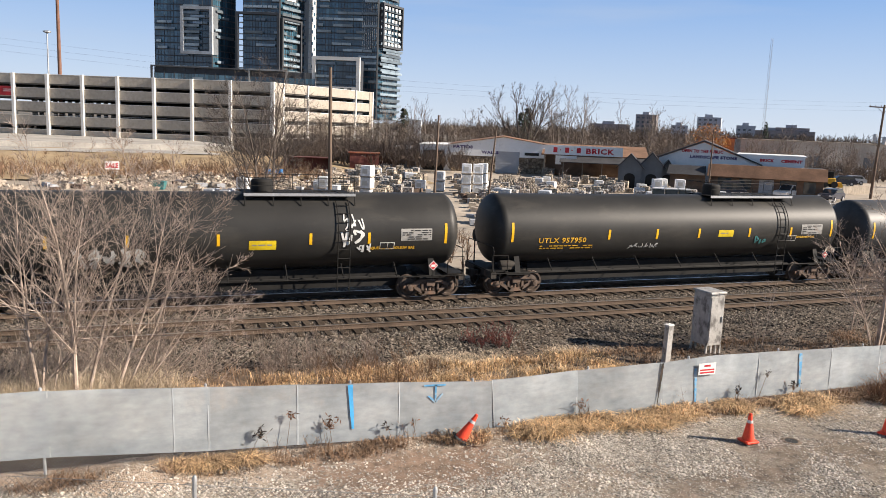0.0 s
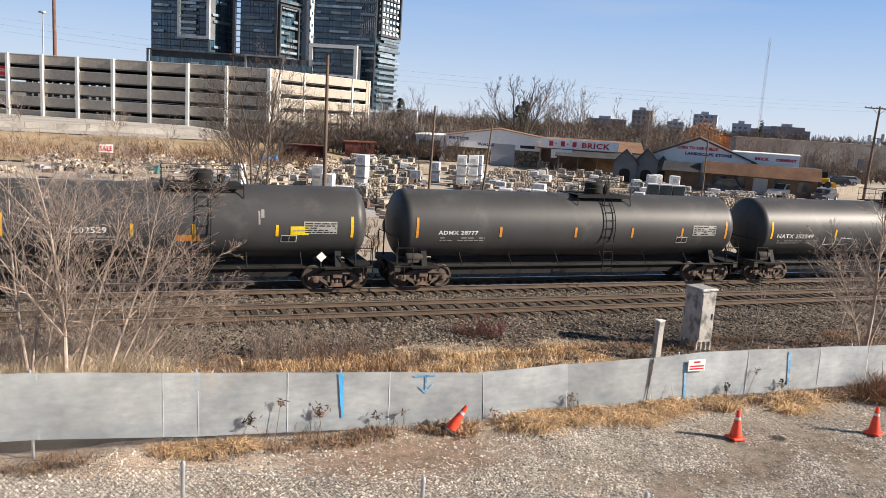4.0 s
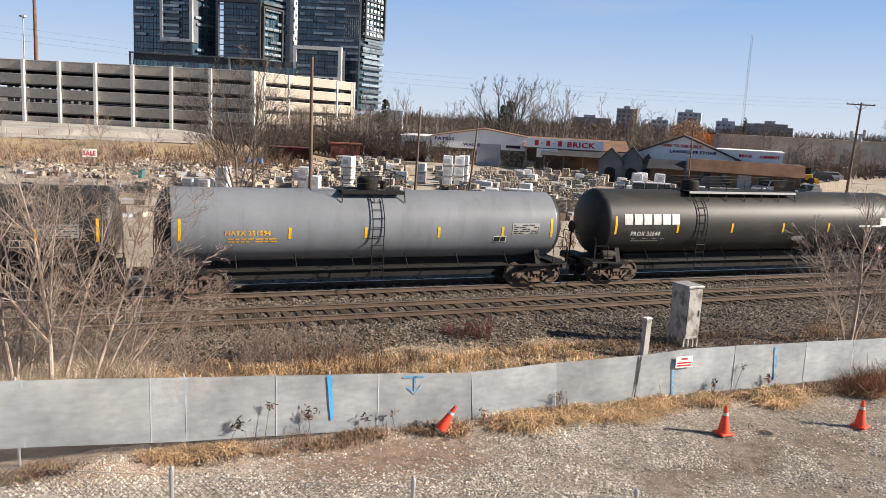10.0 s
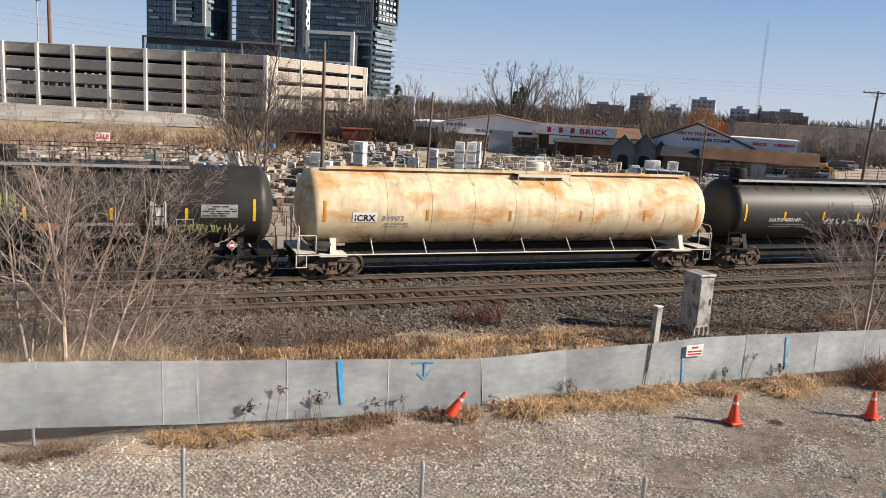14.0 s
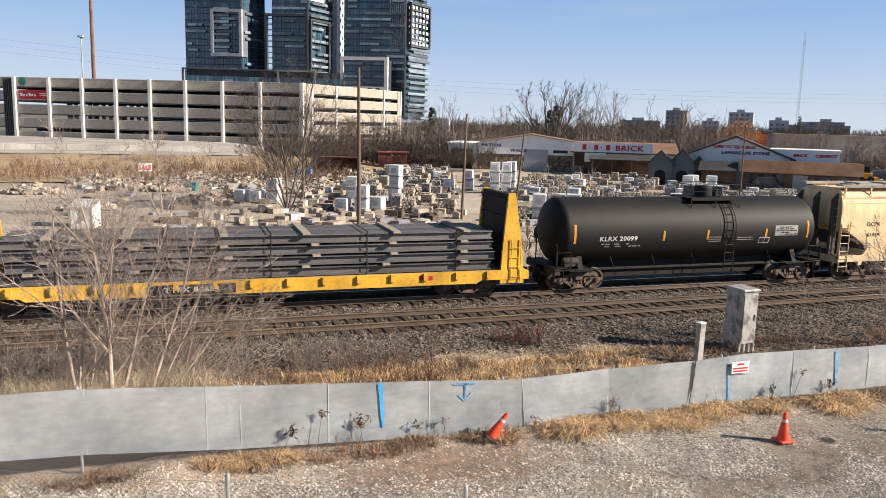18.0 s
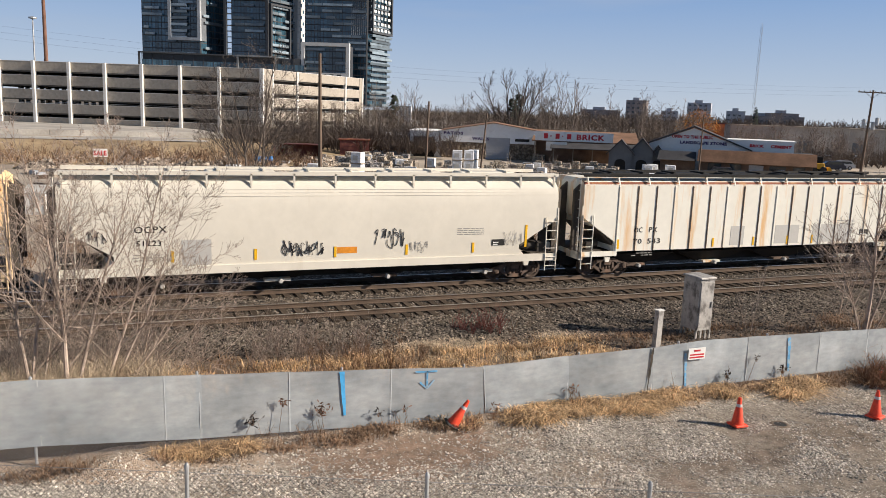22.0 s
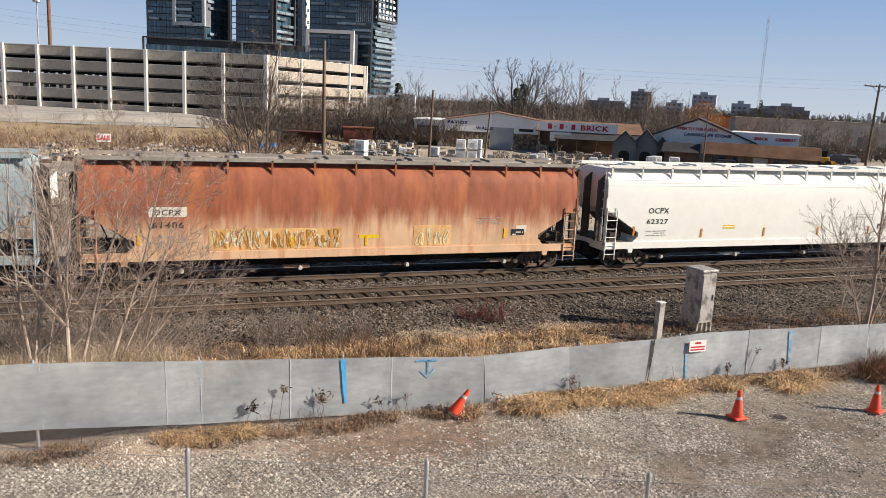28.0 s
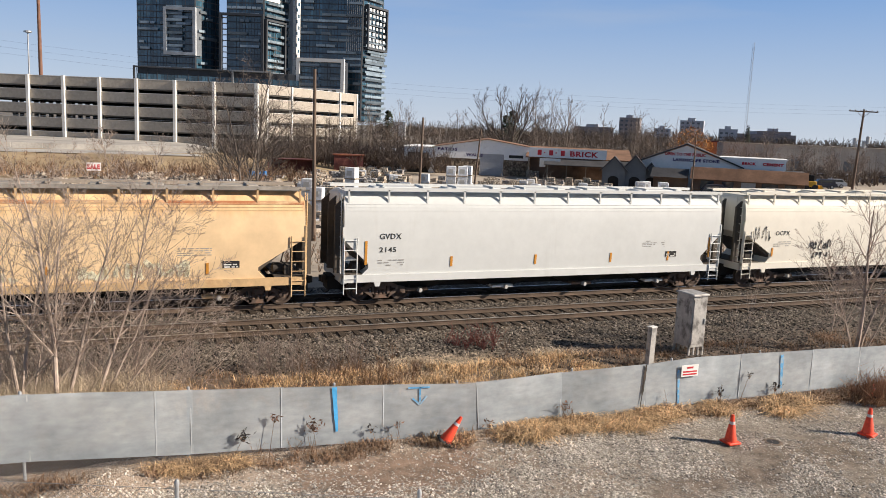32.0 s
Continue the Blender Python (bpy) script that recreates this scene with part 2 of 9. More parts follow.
M["reed"] = surface("pale_reeds", (0.52, 0.42, 0.3), 0.85, big=1.5, fine=12, bump=0, per_island=0.5)
M["straw_dark"] = surface("dead_weeds", (0.29, 0.185, 0.115), 0.85, big=1.5, fine=12, bump=0, per_island=0.35)
M["twig_red"] = surface("red_twigs", (0.3, 0.1, 0.08), 0.8, bump=0, per_island=0.3)
M["bark"] = surface("grey_bark", (0.39, 0.31, 0.255), 0.9, big=3, fine=20, bump=0.4, bump_scale=30, per_island=0.2)
M["bark_far"] = surface("far_bark", (0.29, 0.235, 0.195), 0.9, big=0.2, fine=2, bump=0, per_island=0.4)
M["bark_dark"] = surface("dark_bark", (0.14, 0.115, 0.098), 0.9, big=1, fine=6, bump=0.3, per_island=0.25)
M["haze_wood"] = surface("far_twigs", (0.19, 0.146, 0.114), 0.95, big=0.05, fine=0.8, bump=0, per_island=0.35)
M["field"] = surface("field_grass", (0.4, 0.295, 0.17), 0.95, big=0.15, fine=2.0, stain=(0.27, 0.2, 0.13), stain_scale=0.3, bump=0.6, bump_scale=5)
M["far_ground"] = surface("far_ground", (0.17, 0.15, 0.12), 0.95, big=0.01, fine=0.1, bump=0)
M["concrete"] = surface("concrete", (0.46, 0.43, 0.385), 0.9, big=0.15, fine=3, stain=(0.34, 0.31, 0.28), stain_scale=0.3, stain_stretch=(1, 1, 0.3), bump=0.2)
M["precast"] = surface("precast_panel", (0.41, 0.365, 0.305), 0.85, dark=0.9, light=1.08, big=0.1, fine=1.5, stain=(0.4, 0.35, 0.29), stain_scale=0.5, stain_stretch=(1, 1, 0.25), bump=0.1, per_object=0.06)
M["column"] = surface("pale_column", (0.7, 0.68, 0.64), 0.85, dark=0.9, light=1.05, big=0.2, fine=2, bump=0.1, mott=(0.94, 1.04))
# concrete darkened to carry the shade inside the garage
M["shade"] = surface("shaded_garage_inside", (0.12, 0.115, 0.105), 0.95, bump=0)
M["rail"] = surface("rusty_rail", (0.13, 0.092, 0.066), 0.8, 0.1, big=1, fine=20, bump=0.2)
M["rail_top"] = surface("polished_rail", (0.72, 0.7, 0.67), 0.3, 0.9, dark=0.85, light=1.1, bump=0.05)
M["tie"] = surface("tarred_sleeper", (0.085, 0.066, 0.05), 0.95, spec=0.1, big=2, fine=12, stretch=(4, 0.6, 4), bump=0.6, bump_scale=25, per_object=0.3)
M["steel"] = surface("galvanised", (0.46, 0.47, 0.48), 0.5, 0.6, dark=0.85, light=1.12, bump=0.1)
M["dark_wire"] = surface("dull_chain_wire", (0.13, 0.125, 0.12), 0.6, 0.3, bump=0)
M["wire"] = surface("chain_wire", (0.36, 0.365, 0.37), 0.5, 0.6, bump=0)
M["cone"] = surface("orange_rubber", (0.85, 0.075, 0.03), 0.55, dark=0.85, light=1.1, big=3, stain=(0.35, 0.07, 0.04), stain_at=(0.62, 0.8), stain_scale=5, bump=0.1)
M["reflect"] = surface("grey_collar", (0.62, 0.6, 0.6), 0.4, bump=0)
M["black_rubber"] = surface("black_rubber", (0.03, 0.03, 0.03), 0.8, bump=0.1)
M["cabinet"] = surface("weathered_aluminium", (0.52, 0.5, 0.47), 0.55, 0.25, dark=0.8, light=1.1, stain=(0.17, 0.16, 0.15), stain_at=(0.5, 0.62), stain_scale=2.6, stain_stretch=(1, 1, 0.7), bump=0.15, bump_scale=8)
M["wood"] = surface("grey_wood", (0.36, 0.31, 0.25), 0.9, stretch=(6, 6, 0.7), big=1, fine=8, bump=0.4)
M["pole"] = surface("pole_wood", (0.16, 0.115, 0.085), 0.9, stretch=(6, 6, 0.5), bump=0.4)
M["pole_brown"] = surface("brown_pole", (0.2, 0.1, 0.065), 0.7, bump=0.1)
M["blue_paint"] = surface("blue_spray", (0.08, 0.42, 0.8), 0.6, bump=0)
M["white"] = surface("white_paint", (0.78, 0.77, 0.74), 0.6, dark=0.92, light=1.03, bump=0.05, mott=(0.94, 1.04))
M["siding"] = surface("white_siding", (0.84, 0.84, 0.83), 0.7, dark=0.9, light=1.05, big=0.2, fine=2, stain=(0.55, 0.54, 0.53), stain_at=(0.6, 0.8), bump=0.1, mott=(0.94, 1.04))
M["red_paint"] = surface("red_paint", (0.55, 0.03, 0.04), 0.6, bump=0)
M["navy_paint"] = surface("navy_paint", (0.06, 0.04, 0.13), 0.6, bump=0)
M["yellow_stripe"] = surface("yellow_reflector", (0.85, 0.48, 0.015), 0.45, dark=0.85, light=1.05, big=2, bump=0)
M["amber_stripe"] = surface("amber_reflector", (0.62, 0.27, 0.04), 0.5, dark=0.85, light=1.05, big=2, bump=0)
M["yellow_sign"] = surface("yellow_placard", (0.85, 0.6, 0.02), 0.5, bump=0)
M["orange_sign"] = surface("orange_placard", (0.8, 0.3, 0.03), 0.5, bump=0)
M["letter_white"] = surface("white_stencil", (0.72, 0.71, 0.68), 0.6, bump=0)
M["letter_gold"] = surface("gold_stencil", (0.75, 0.42, 0.03), 0.6, bump=0)
M["letter_dark"] = surface("dark_stencil", (0.02, 0.02, 0.02), 0.6, bump=0)
M["letter_grey"] = surface("faded_stencil", (0.33, 0.32, 0.3), 0.7, bump=0)
M["panel_grey"] = surface("grey_data_panel", (0.34, 0.33, 0.31), 0.65, dark=0.85, light=1.1, big=3, bump=0)
M["graffiti"] = surface("white_spray", (0.7, 0.7, 0.67), 0.7, bump=0)
M["graffiti_black"] = surface("black_spray", (0.03, 0.03, 0.035), 0.7, bump=0)
M["graffiti_green"] = surface("green_spray", (0.45, 0.5, 0.16), 0.7, bump=0)
M["sand_spray"] = surface("sand_spray", (0.55, 0.5, 0.36), 0.75, bump=0)
M["graffiti_teal"] = surface("teal_spray", (0.05, 0.2, 0.2), 0.7, bump=0)
M["iron"] = surface("black_ironwork", (0.02, 0.019, 0.018), 0.7, bump=0.1, spec=0.2)
M["grime"] = surface("grimy_underframe", (0.05, 0.043, 0.036), 0.85, stain=(0.12, 0.085, 0.06), stain_scale=2, bump=0.3)
M["truck"] = surface("rusty_cast_steel", (0.11, 0.078, 0.06), 0.8, stain=(0.22, 0.13, 0.085), stain_scale=3, bump=0.4, bump_scale=12)
M["wheel"] = surface("wheel_steel", (0.1, 0.075, 0.06), 0.6, 0.4, bump=0.2)
M["pipe_steel"] = surface("dull_steel_beam", (0.165, 0.155, 0.15), 0.55, 0.35, stretch=(0.3, 3, 3), big=1.0, fine=6, bump=0.1, per_object=0.25)
M["glass"], gn, gl, gb = node_mat("window_glass")
gb.inputs["Base Color"].default_value, gb.inputs["Roughness"].default_value = (0.035, 0.05, 0.06, 1), 0.08
gb.inputs["Metallic"].default_value, gb.inputs["Specular IOR Level"].default_value = 0.0, 0.8
M["tower_glass"] = surface("tower_glazing", (0.03, 0.07, 0.1), 0.15, 0.0, dark=0.5, light=1.8, big=0.12, fine=0.9, bump=0, per_island=0.5, spec=0.8)
M["tower_dark"] = surface("charcoal_cladding", (0.055, 0.06, 0.068), 0.6, bump=0, big=0.05, fine=0.5)
M["tower_slab"] = surface("grey_balcony", (0.13, 0.145, 0.16), 0.6, bump=0, big=0.1, fine=1, per_island=0.35)
M["tower_pale"] = surface("pale_frame", (0.42, 0.44, 0.46), 0.6, bump=0, big=0.1, fine=1)
M["brown_roof"] = surface("brown_shingle", (0.25, 0.14, 0.085), 0.9, big=0.5, fine=6, bump=0.4, bump_scale=12)
M["dark_roof"] = surface("dark_shingle", (0.06, 0.06, 0.065), 0.9, big=0.5, fine=6, bump=0.4)
M["stonework"] = stones("stone_wall", [(0.22, 0.17, 0.12), (0.36, 0.3, 0.22), (0.28, 0.22, 0.16), (0.16, 0.13, 0.1)], 0.3, bump=0.5)
M["brownbrick"] = surface("brown_brick", (0.2, 0.13, 0.09), 0.9, big=0.8, fine=10, bump=0.3)
M["grey_door"] = surface("grey_door", (0.42, 0.43, 0.45), 0.6, dark=0.92, light=1.06, bump=0)
M["pallet_wrap"] = surface("white_wrapped_stone", (0.72, 0.73, 0.74), 0.5, dark=0.8, light=1.15, big=1.2, fine=5, stain=(0.42, 0.45, 0.5), stain_scale=2, bump=0.3, bump_scale=10, per_object=0.15)
M["pallet_stone"] = stones("stacked_stone", [(0.5, 0.43, 0.34), (0.64, 0.57, 0.47), (0.38, 0.33, 0.27), (0.57, 0.48, 0.37)], 0.22, bump=0.7)
M["pallet_grey"] = stones("grey_block", [(0.4, 0.385, 0.37), (0.55, 0.53, 0.5), (0.3, 0.285, 0.27), (0.47, 0.445, 0.42)], 0.26, bump=0.6)
M["rubble"] = surface("rubble_stone", (0.4, 0.34, 0.275), 0.95, big=0.8, fine=5, bump=0.5, bump_scale=10, per_island=0.45)
M["maroon"] = surface("maroon_steel", (0.12, 0.035, 0.03), 0.7, stain=(0.2, 0.09, 0.06), bump=0.2)
M["blue_drum"] = surface("blue_plastic", (0.04, 0.2, 0.5), 0.5, bump=0)
M["heap_brown"] = surface("red_brown_brush", (0.34, 0.19, 0.11), 0.85, big=1.5, fine=12, bump=0, per_island=0.4)
M["orange_leaf"] = surface("orange_foliage", (0.5, 0.22, 0.05), 0.9, bump=0, per_island=0.4)
M["evergreen"] = surface("evergreen", (0.035, 0.05, 0.03), 0.9, bump=0, per_island=0.4)
M["car_silver"] = surface("silver_car_paint", (0.5, 0.51, 0.53), 0.3, 0.5, dark=0.95, light=1.04, bump=0, mott=(0.94, 1.04))
M["car_white"] = surface("white_car_paint", (0.75, 0.75, 0.75), 0.3, dark=0.96, light=1.03, bump=0, mott=(0.94, 1.04))
M["car_dark"] = surface("dark_car_paint", (0.05, 0.055, 0.075), 0.3, 0.2, bump=0)
M["orange_wall"] = surface("orange_metal_wall", (0.55, 0.15, 0.05), 0.7, big=0.3, fine=3, bump=0)
# skyline walls, with the distance haze mixed into their pale colours
M["far_brown"] = surface("hazed_far_brick", (0.34, 0.3, 0.3), 0.9, big=0.02, fine=0.2, bump=0)
M["far_tower"] = surface("hazed_far_building", (0.48, 0.5, 0.55), 0.9, big=0.02, fine=0.2, bump=0)
# paint of the wagons
M["black_tank"] = surface("black_tank_paint", (0.03, 0.029, 0.027), 0.5, dark=0.75, light=1.3, big=0.35, fine=5, stain=(0.05, 0.046, 0.04), stain_scale=0.8, stain_stretch=(0.5, 1, 1.6), bump=0.04, bump_scale=3, spec=0.32, mott=(0.94, 1.04))
M["slate_tank"] = surface("slate_tank_paint", (0.052, 0.052, 0.053), 0.5, dark=0.8, light=1.2, big=0.35, fine=5, stain=(0.09, 0.088, 0.085), stain_scale=0.6, bump=0.04, bump_scale=3, mott=(0.94, 1.04))
M["grey_tank"] = surface("grey_tank_paint", (0.2, 0.215, 0.235), 0.45, dark=0.85, light=1.12, big=0.3, fine=4, stain=(0.15, 0.16, 0.175), stain_scale=0.7, stain_stretch=(2, 1, 0.4), bump=0.04, bump_scale=3, mott=(0.94, 1.04))
M["pure_black"] = surface("gloss_black_tank", (0.011, 0.011, 0.011), 0.62, dark=0.8, light=1.3, big=0.3, fine=4, bump=0.03, bump_scale=3, spec=0.3, mott=(0.94, 1.04))
M["rust_top"] = two_tone("rust_over_slate", (0.13, 0.05, 0.035), (0.062, 0.06, 0.056), 2.5, 0.55, 0.6)
M["cream_tank"] = two_tone("stained_cream_tank", (0.74, 0.6, 0.4), (0.68, 0.55, 0.36), 2.3, 0.8, 0.5, streak=(0.3, 0.15, 0.06), streak_at=(0.6, 0.72), third=(0.56, 0.29, 0.09), belly=(1.5, (0.1, 0.075, 0.05)))
M["tan_hopper"] = two_tone("tan_hopper_paint", (0.79, 0.54, 0.3), (0.81, 0.58, 0.33), 2.9, 1.0, 0.6, streak=(0.6, 0.35, 0.16), streak_at=(0.58, 0.8))
M["orange_hopper"] = two_tone("orange_tan_hopper", (0.76, 0.5, 0.26), (0.8, 0.58, 0.34), 3.6, 0.4, 0.6, streak=(0.6, 0.34, 0.14), streak_at=(0.62, 0.86))
M["cream_hopper"] = surface("cream_hopper_paint", (0.69, 0.65, 0.56), 0.6, dark=0.93, light=1.05, big=0.3, fine=3, stain=(0.58, 0.52, 0.41), stain_at=(0.6, 0.85), stain_scale=0.9, stain_stretch=(1.2, 1.2, 0.15), bump=0.08, bump_scale=4, mott=(0.94, 1.04))
M["white_hopper"] = surface("white_hopper_paint", (0.76, 0.76, 0.71), 0.55, dark=0.95, light=1.04, big=0.3, fine=3, stain=(0.64, 0.62, 0.55), stain_at=(0.62, 0.9), stain_scale=0.9, stain_stretch=(1.2, 1.2, 0.15), bump=0.08, bump_scale=4, mott=(0.94, 1.04))
M["grey_hopper"] = surface("pale_grey_hopper", (0.61, 0.62, 0.6), 0.55, dark=0.95, light=1.04, big=0.3, fine=3, stain=(0.5, 0.49, 0.46), stain_at=(0.6, 0.9), stain_scale=0.8, stain_stretch=(1.2, 1.2, 0.15), bump=0.08, bump_scale=4, mott=(0.94, 1.04))
M["blue_hopper"] = surface("blue_grey_hopper", (0.33, 0.41, 0.44), 0.55, dark=0.9, light=1.08, big=0.3, fine=3, stain=(0.36, 0.4, 0.42), stain_at=(0.55, 0.8), stain_scale=0.7, bump=0.08, bump_scale=4, mott=(0.94, 1.04))
M["tan_trim"] = surface("tan_trim_paint", (0.7, 0.52, 0.32), 0.65, dark=0.9, light=1.08, big=0.6, fine=4, stain=(0.45, 0.3, 0.17), stain_at=(0.6, 0.8), bump=0.1)
M["orange_trim"] = surface("orange_trim_paint", (0.62, 0.42, 0.22), 0.65, dark=0.85, light=1.1, big=0.6, fine=4, stain=(0.4, 0.24, 0.12), stain_at=(0.55, 0.75), bump=0.1)
M["roof_grey"] = surface("weathered_roof_grey", (0.32, 0.29, 0.25), 0.8, dark=0.7, light=1.2, big=0.8, fine=5, bump=0.2)
M["rust_edge"] = surface("rust_bleeding_over_tan", (0.66, 0.45, 0.25), 0.7, big=0.8, fine=5, stain=(0.4, 0.15, 0.06), stain_at=(0.42, 0.58), stain_scale=0.8, stain_stretch=(0.7, 1, 3), bump=0.1)
M["rust_hopper"] = two_tone("rust_red_hopper", (0.31, 0.1, 0.052), (0.68, 0.45, 0.28), 2.2, 1.3, 0.65, streak=(0.48, 0.17, 0.06), streak_at=(0.5, 0.74))
M["ribbed_hopper"] = surface("ribbed_hopper_paint", (0.75, 0.73, 0.65), 0.6, dark=0.93, light=1.05, big=0.3, fine=3, stain=(0.66, 0.36, 0.11), stain_at=(0.54, 0.68), stain_scale=0.9, stain_stretch=(1.3, 1.3, 0.1), bump=0.08, bump_scale=4, mott=(0.94, 1.04))
M["rust_band"] = surface("rust_band", (0.25, 0.08, 0.045), 0.8, stain=(0.42, 0.22, 0.1), stain_scale=1.5, bump=0.2)
M["faded_cream"] = surface("faded_cream_spray", (0.86, 0.77, 0.56), 0.7, stain=(0.66, 0.5, 0.28), stain_scale=4, bump=0)
M["gold_patch"] = surface("faded_gold_spray", (0.72, 0.43, 0.17), 0.7, stain=(0.78, 0.6, 0.36), stain_scale=3, stain_stretch=(2, 1, 0.4), bump=0)
M["grey_patch"] = surface("grey_paint_patch", (0.5, 0.49, 0.46), 0.65, dark=0.94, light=1.03, bump=0, mott=(0.94, 1.04))
M["yellow_flat"] = surface("yellow_flatcar_paint", (0.72, 0.4, 0.04), 0.6, stain=(0.4, 0.19, 0.05), stain_at=(0.6, 0.78), stain_scale=2.2, bump=0.1)
# dark tone that puts the shade at the hopper ends into the colour
M["end_shade"] = surface("shaded_hopper_end", (0.09, 0.075, 0.06), 0.8, bump=0.2)


# ---- mesh helpers ----
class Geo:
    """Collects vertices and faces of simple solids for one mesh."""

    def __init__(self):
        self.v, self.f = [], []

    def add(self, verts, faces):
        o = len(self.v)
        self.v += [tuple(p) for p in verts]
        self.f += [tuple(i + o for i in q) for q in faces]
        return self

    def box(self, x0, x1, y0, y1, z0, z1):
        return self.add([(x0, y0, z0), (x1, y0, z0), (x1, y1, z0), (x0, y1, z0), (x0, y0, z1), (x1, y0, z1), (x1, y1, z1), (x0, y1, z1)],
                        [(0, 3, 2, 1), (4, 5, 6, 7), (0, 1, 5, 4), (1, 2, 6, 5), (2, 3, 7, 6), (3, 0, 4, 7)])

    def bevel_box(self, x0, x1, y0, y1, z0, z1, b):
        """A box with chamfered upright and top edges."""
        ring = lambda d, z: [(x0 + d + b, y0 + d, z), (x1 - d - b, y0 + d, z), (x1 - d, y0 + d + b, z), (x1 - d, y1 - d - b, z),
                             (x1 - d - b, y1 - d, z), (x0 + d + b, y1 - d, z), (x0 + d, y1 - d - b, z), (x0 + d, y0 + d + b, z)]
        v = ring(0, z0) + ring(0, z1 - b) + ring(b, z1)
        f = [tuple(range(7, -1, -1)), tuple(range(16, 24))]
        for r in (0, 8):
            f += [(r + i, r + (i + 1) % 8, r + 8 + (i + 1) % 8, r + 8 + i) for i in range(8)]
        return self.add(v, f)

    def tube(self, a, b, r0, r1=None, n=6, cap=True):
        a, b = Vector(a), Vector(b)
        r1 = r0 if r1 is None else r1
        d = (b - a).normalized()
        u = d.orthogonal().normalized()
        w = d.cross(u)
        v, f = [], []
        for p, r in ((a, r0), (b, r1)):
            for i in range(n):
                t = 2 * math.pi * i / n
                v.append(p + (u * math.cos(t) + w * math.sin(t)) * r)
        f = [(i, (i + 1) % n, n + (i + 1) % n, n + i) for i in range(n)]
        if cap:
            f += [tuple(range(n - 1, -1, -1)), tuple(range(n, 2 * n))]
        return self.add(v, f)

    def path(self, pts, r, n=5):
        for a, b in zip(pts, pts[1:]):
            self.tube(a, b, r, r, n)
        return self

    def prism_x(self, prof, x0, x1):
        """A closed profile of (y, z), counter-clockwise seen from +x, drawn out along x."""
        n = len(prof)
        v = [(x0, y, z) for y, z in prof] + [(x1, y, z) for y, z in prof]
        f = [(i, (i + 1) % n, n + (i + 1) % n, n + i) for i in range(n)] + [tuple(range(n - 1, -1, -1)), tuple(range(n, 2 * n))]
        return self.add(v, f)

    def prism_y(self, prof, y0, y1):
        """A closed profile of (x, z) drawn out along y."""
        n = len(prof)
        v = [(x, y0, z) for x, z in prof] + [(x, y1, z) for x, z in prof]
        f = [(i, (i + 1) % n, n + (i + 1) % n, n + i) for i in range(n)] + [tuple(range(n - 1, -1, -1)), tuple(range(n, 2 * n))]
        return self.add(v, f)

    def turned(self, prof, n=24, axis="z", at=(0, 0, 0)):
        """A profile of (radius, height) turned about an axis."""
        v, f = [], []
        for r, h in prof:
            for i in range(n):
                t = 2 * math.pi * i / n
                p = (r * math.cos(t), r * math.sin(t), h)
                if axis == "x":
                    p = (h, p[0], p[1])
                elif axis == "y":
                    p = (p[0], h, p[1])
                v.append((p[0] + at[0], p[1] + at[1], p[2] + at[2]))
        for k in range(len(prof) - 1):
            f += [(k * n + i, k * n + (i + 1) % n, (k + 1) * n + (i + 1) % n, (k + 1) * n + i) for i in range(n)]
        f += [tuple(range(n - 1, -1, -1)), tuple(range((len(prof) - 1) * n, len(prof) * n))]
        return self.add(v, f)

    def mesh(self, name, mat, smooth=False):
        me = bpy.data.meshes.new(name)
        me.from_pydata(self.v, [], self.f)
        bm = bmesh.new()
        bm.from_mesh(me)
        bmesh.ops.recalc_face_normals(bm, faces=bm.faces)
        bm.to_mesh(me)
        bm.free()
        me.materials.append(M[mat] if isinstance(mat, str) else mat)
        if smooth:
            me.polygons.foreach_set("use_smooth", [True] * len(me.polygons))
            me.set_sharp_from_angle(angle=radians(35))
        return me


def part(name, geo, mat, parent, label="", smooth=False):
    """Links a geometry, or a mesh made before, as one mesh object under its thing or part."""
    me = geo.mesh(name, mat, smooth) if isinstance(geo, Geo) else geo
    ob = new(name, me)
    ob.parent = parent
    if label:
        ob["label"] = label
    return ob


def thing(name, label, category, at=(0, 0, 0), turn=0, group="", kind=""):
    ob = new(name)
    ob.empty_display_size = 0.2
    ob.matrix_basis = pose(*at, 0, 0, turn)
    return tagged(ob, label, category, group, kind)


def solid(name, geo, mat, label, category="", group="", kind="", smooth=False, at=(0, 0, 0), turn=0):
    ob = new(name, geo.mesh(name, mat, smooth))
    ob.matrix_basis = pose(*at, 0, 0, turn)
    return tagged(ob, label, category, group, kind)


def text_mesh(body, size, mat, bold=0.0, spacing=1.0, width=None):
    """Lettering as a flat mesh in the x-z plane, its lower left at the origin, facing -y."""
    cu = bpy.data.curves.new("lettering", "FONT")
    cu.body, cu.size, cu.offset, cu.space_character, cu.resolution_u = body, size, bold, spacing, 2
    ob = new("lettering", cu)
    me = bpy.data.meshes.new_from_object(ob.evaluated_get(bpy.context.evaluated_depsgraph_get()))
    bpy.data.objects.remove(ob)
    bpy.data.curves.remove(cu)
    xs = [v.co.x for v in me.vertices] or [0]
    k = width / max(0.01, max(xs) - min(xs)) if width else 1.0
    x0 = min(xs)
    for v in me.vertices:
        v.co = ((v.co.x - x0) * k, 0, v.co.y)
    me.materials.clear()
    me.materials.append(M[mat])
    return me

# ---- ground ----
RAIL_Z, NEAR_Y, FAR_Y = 0.33, 27.06, 30.87


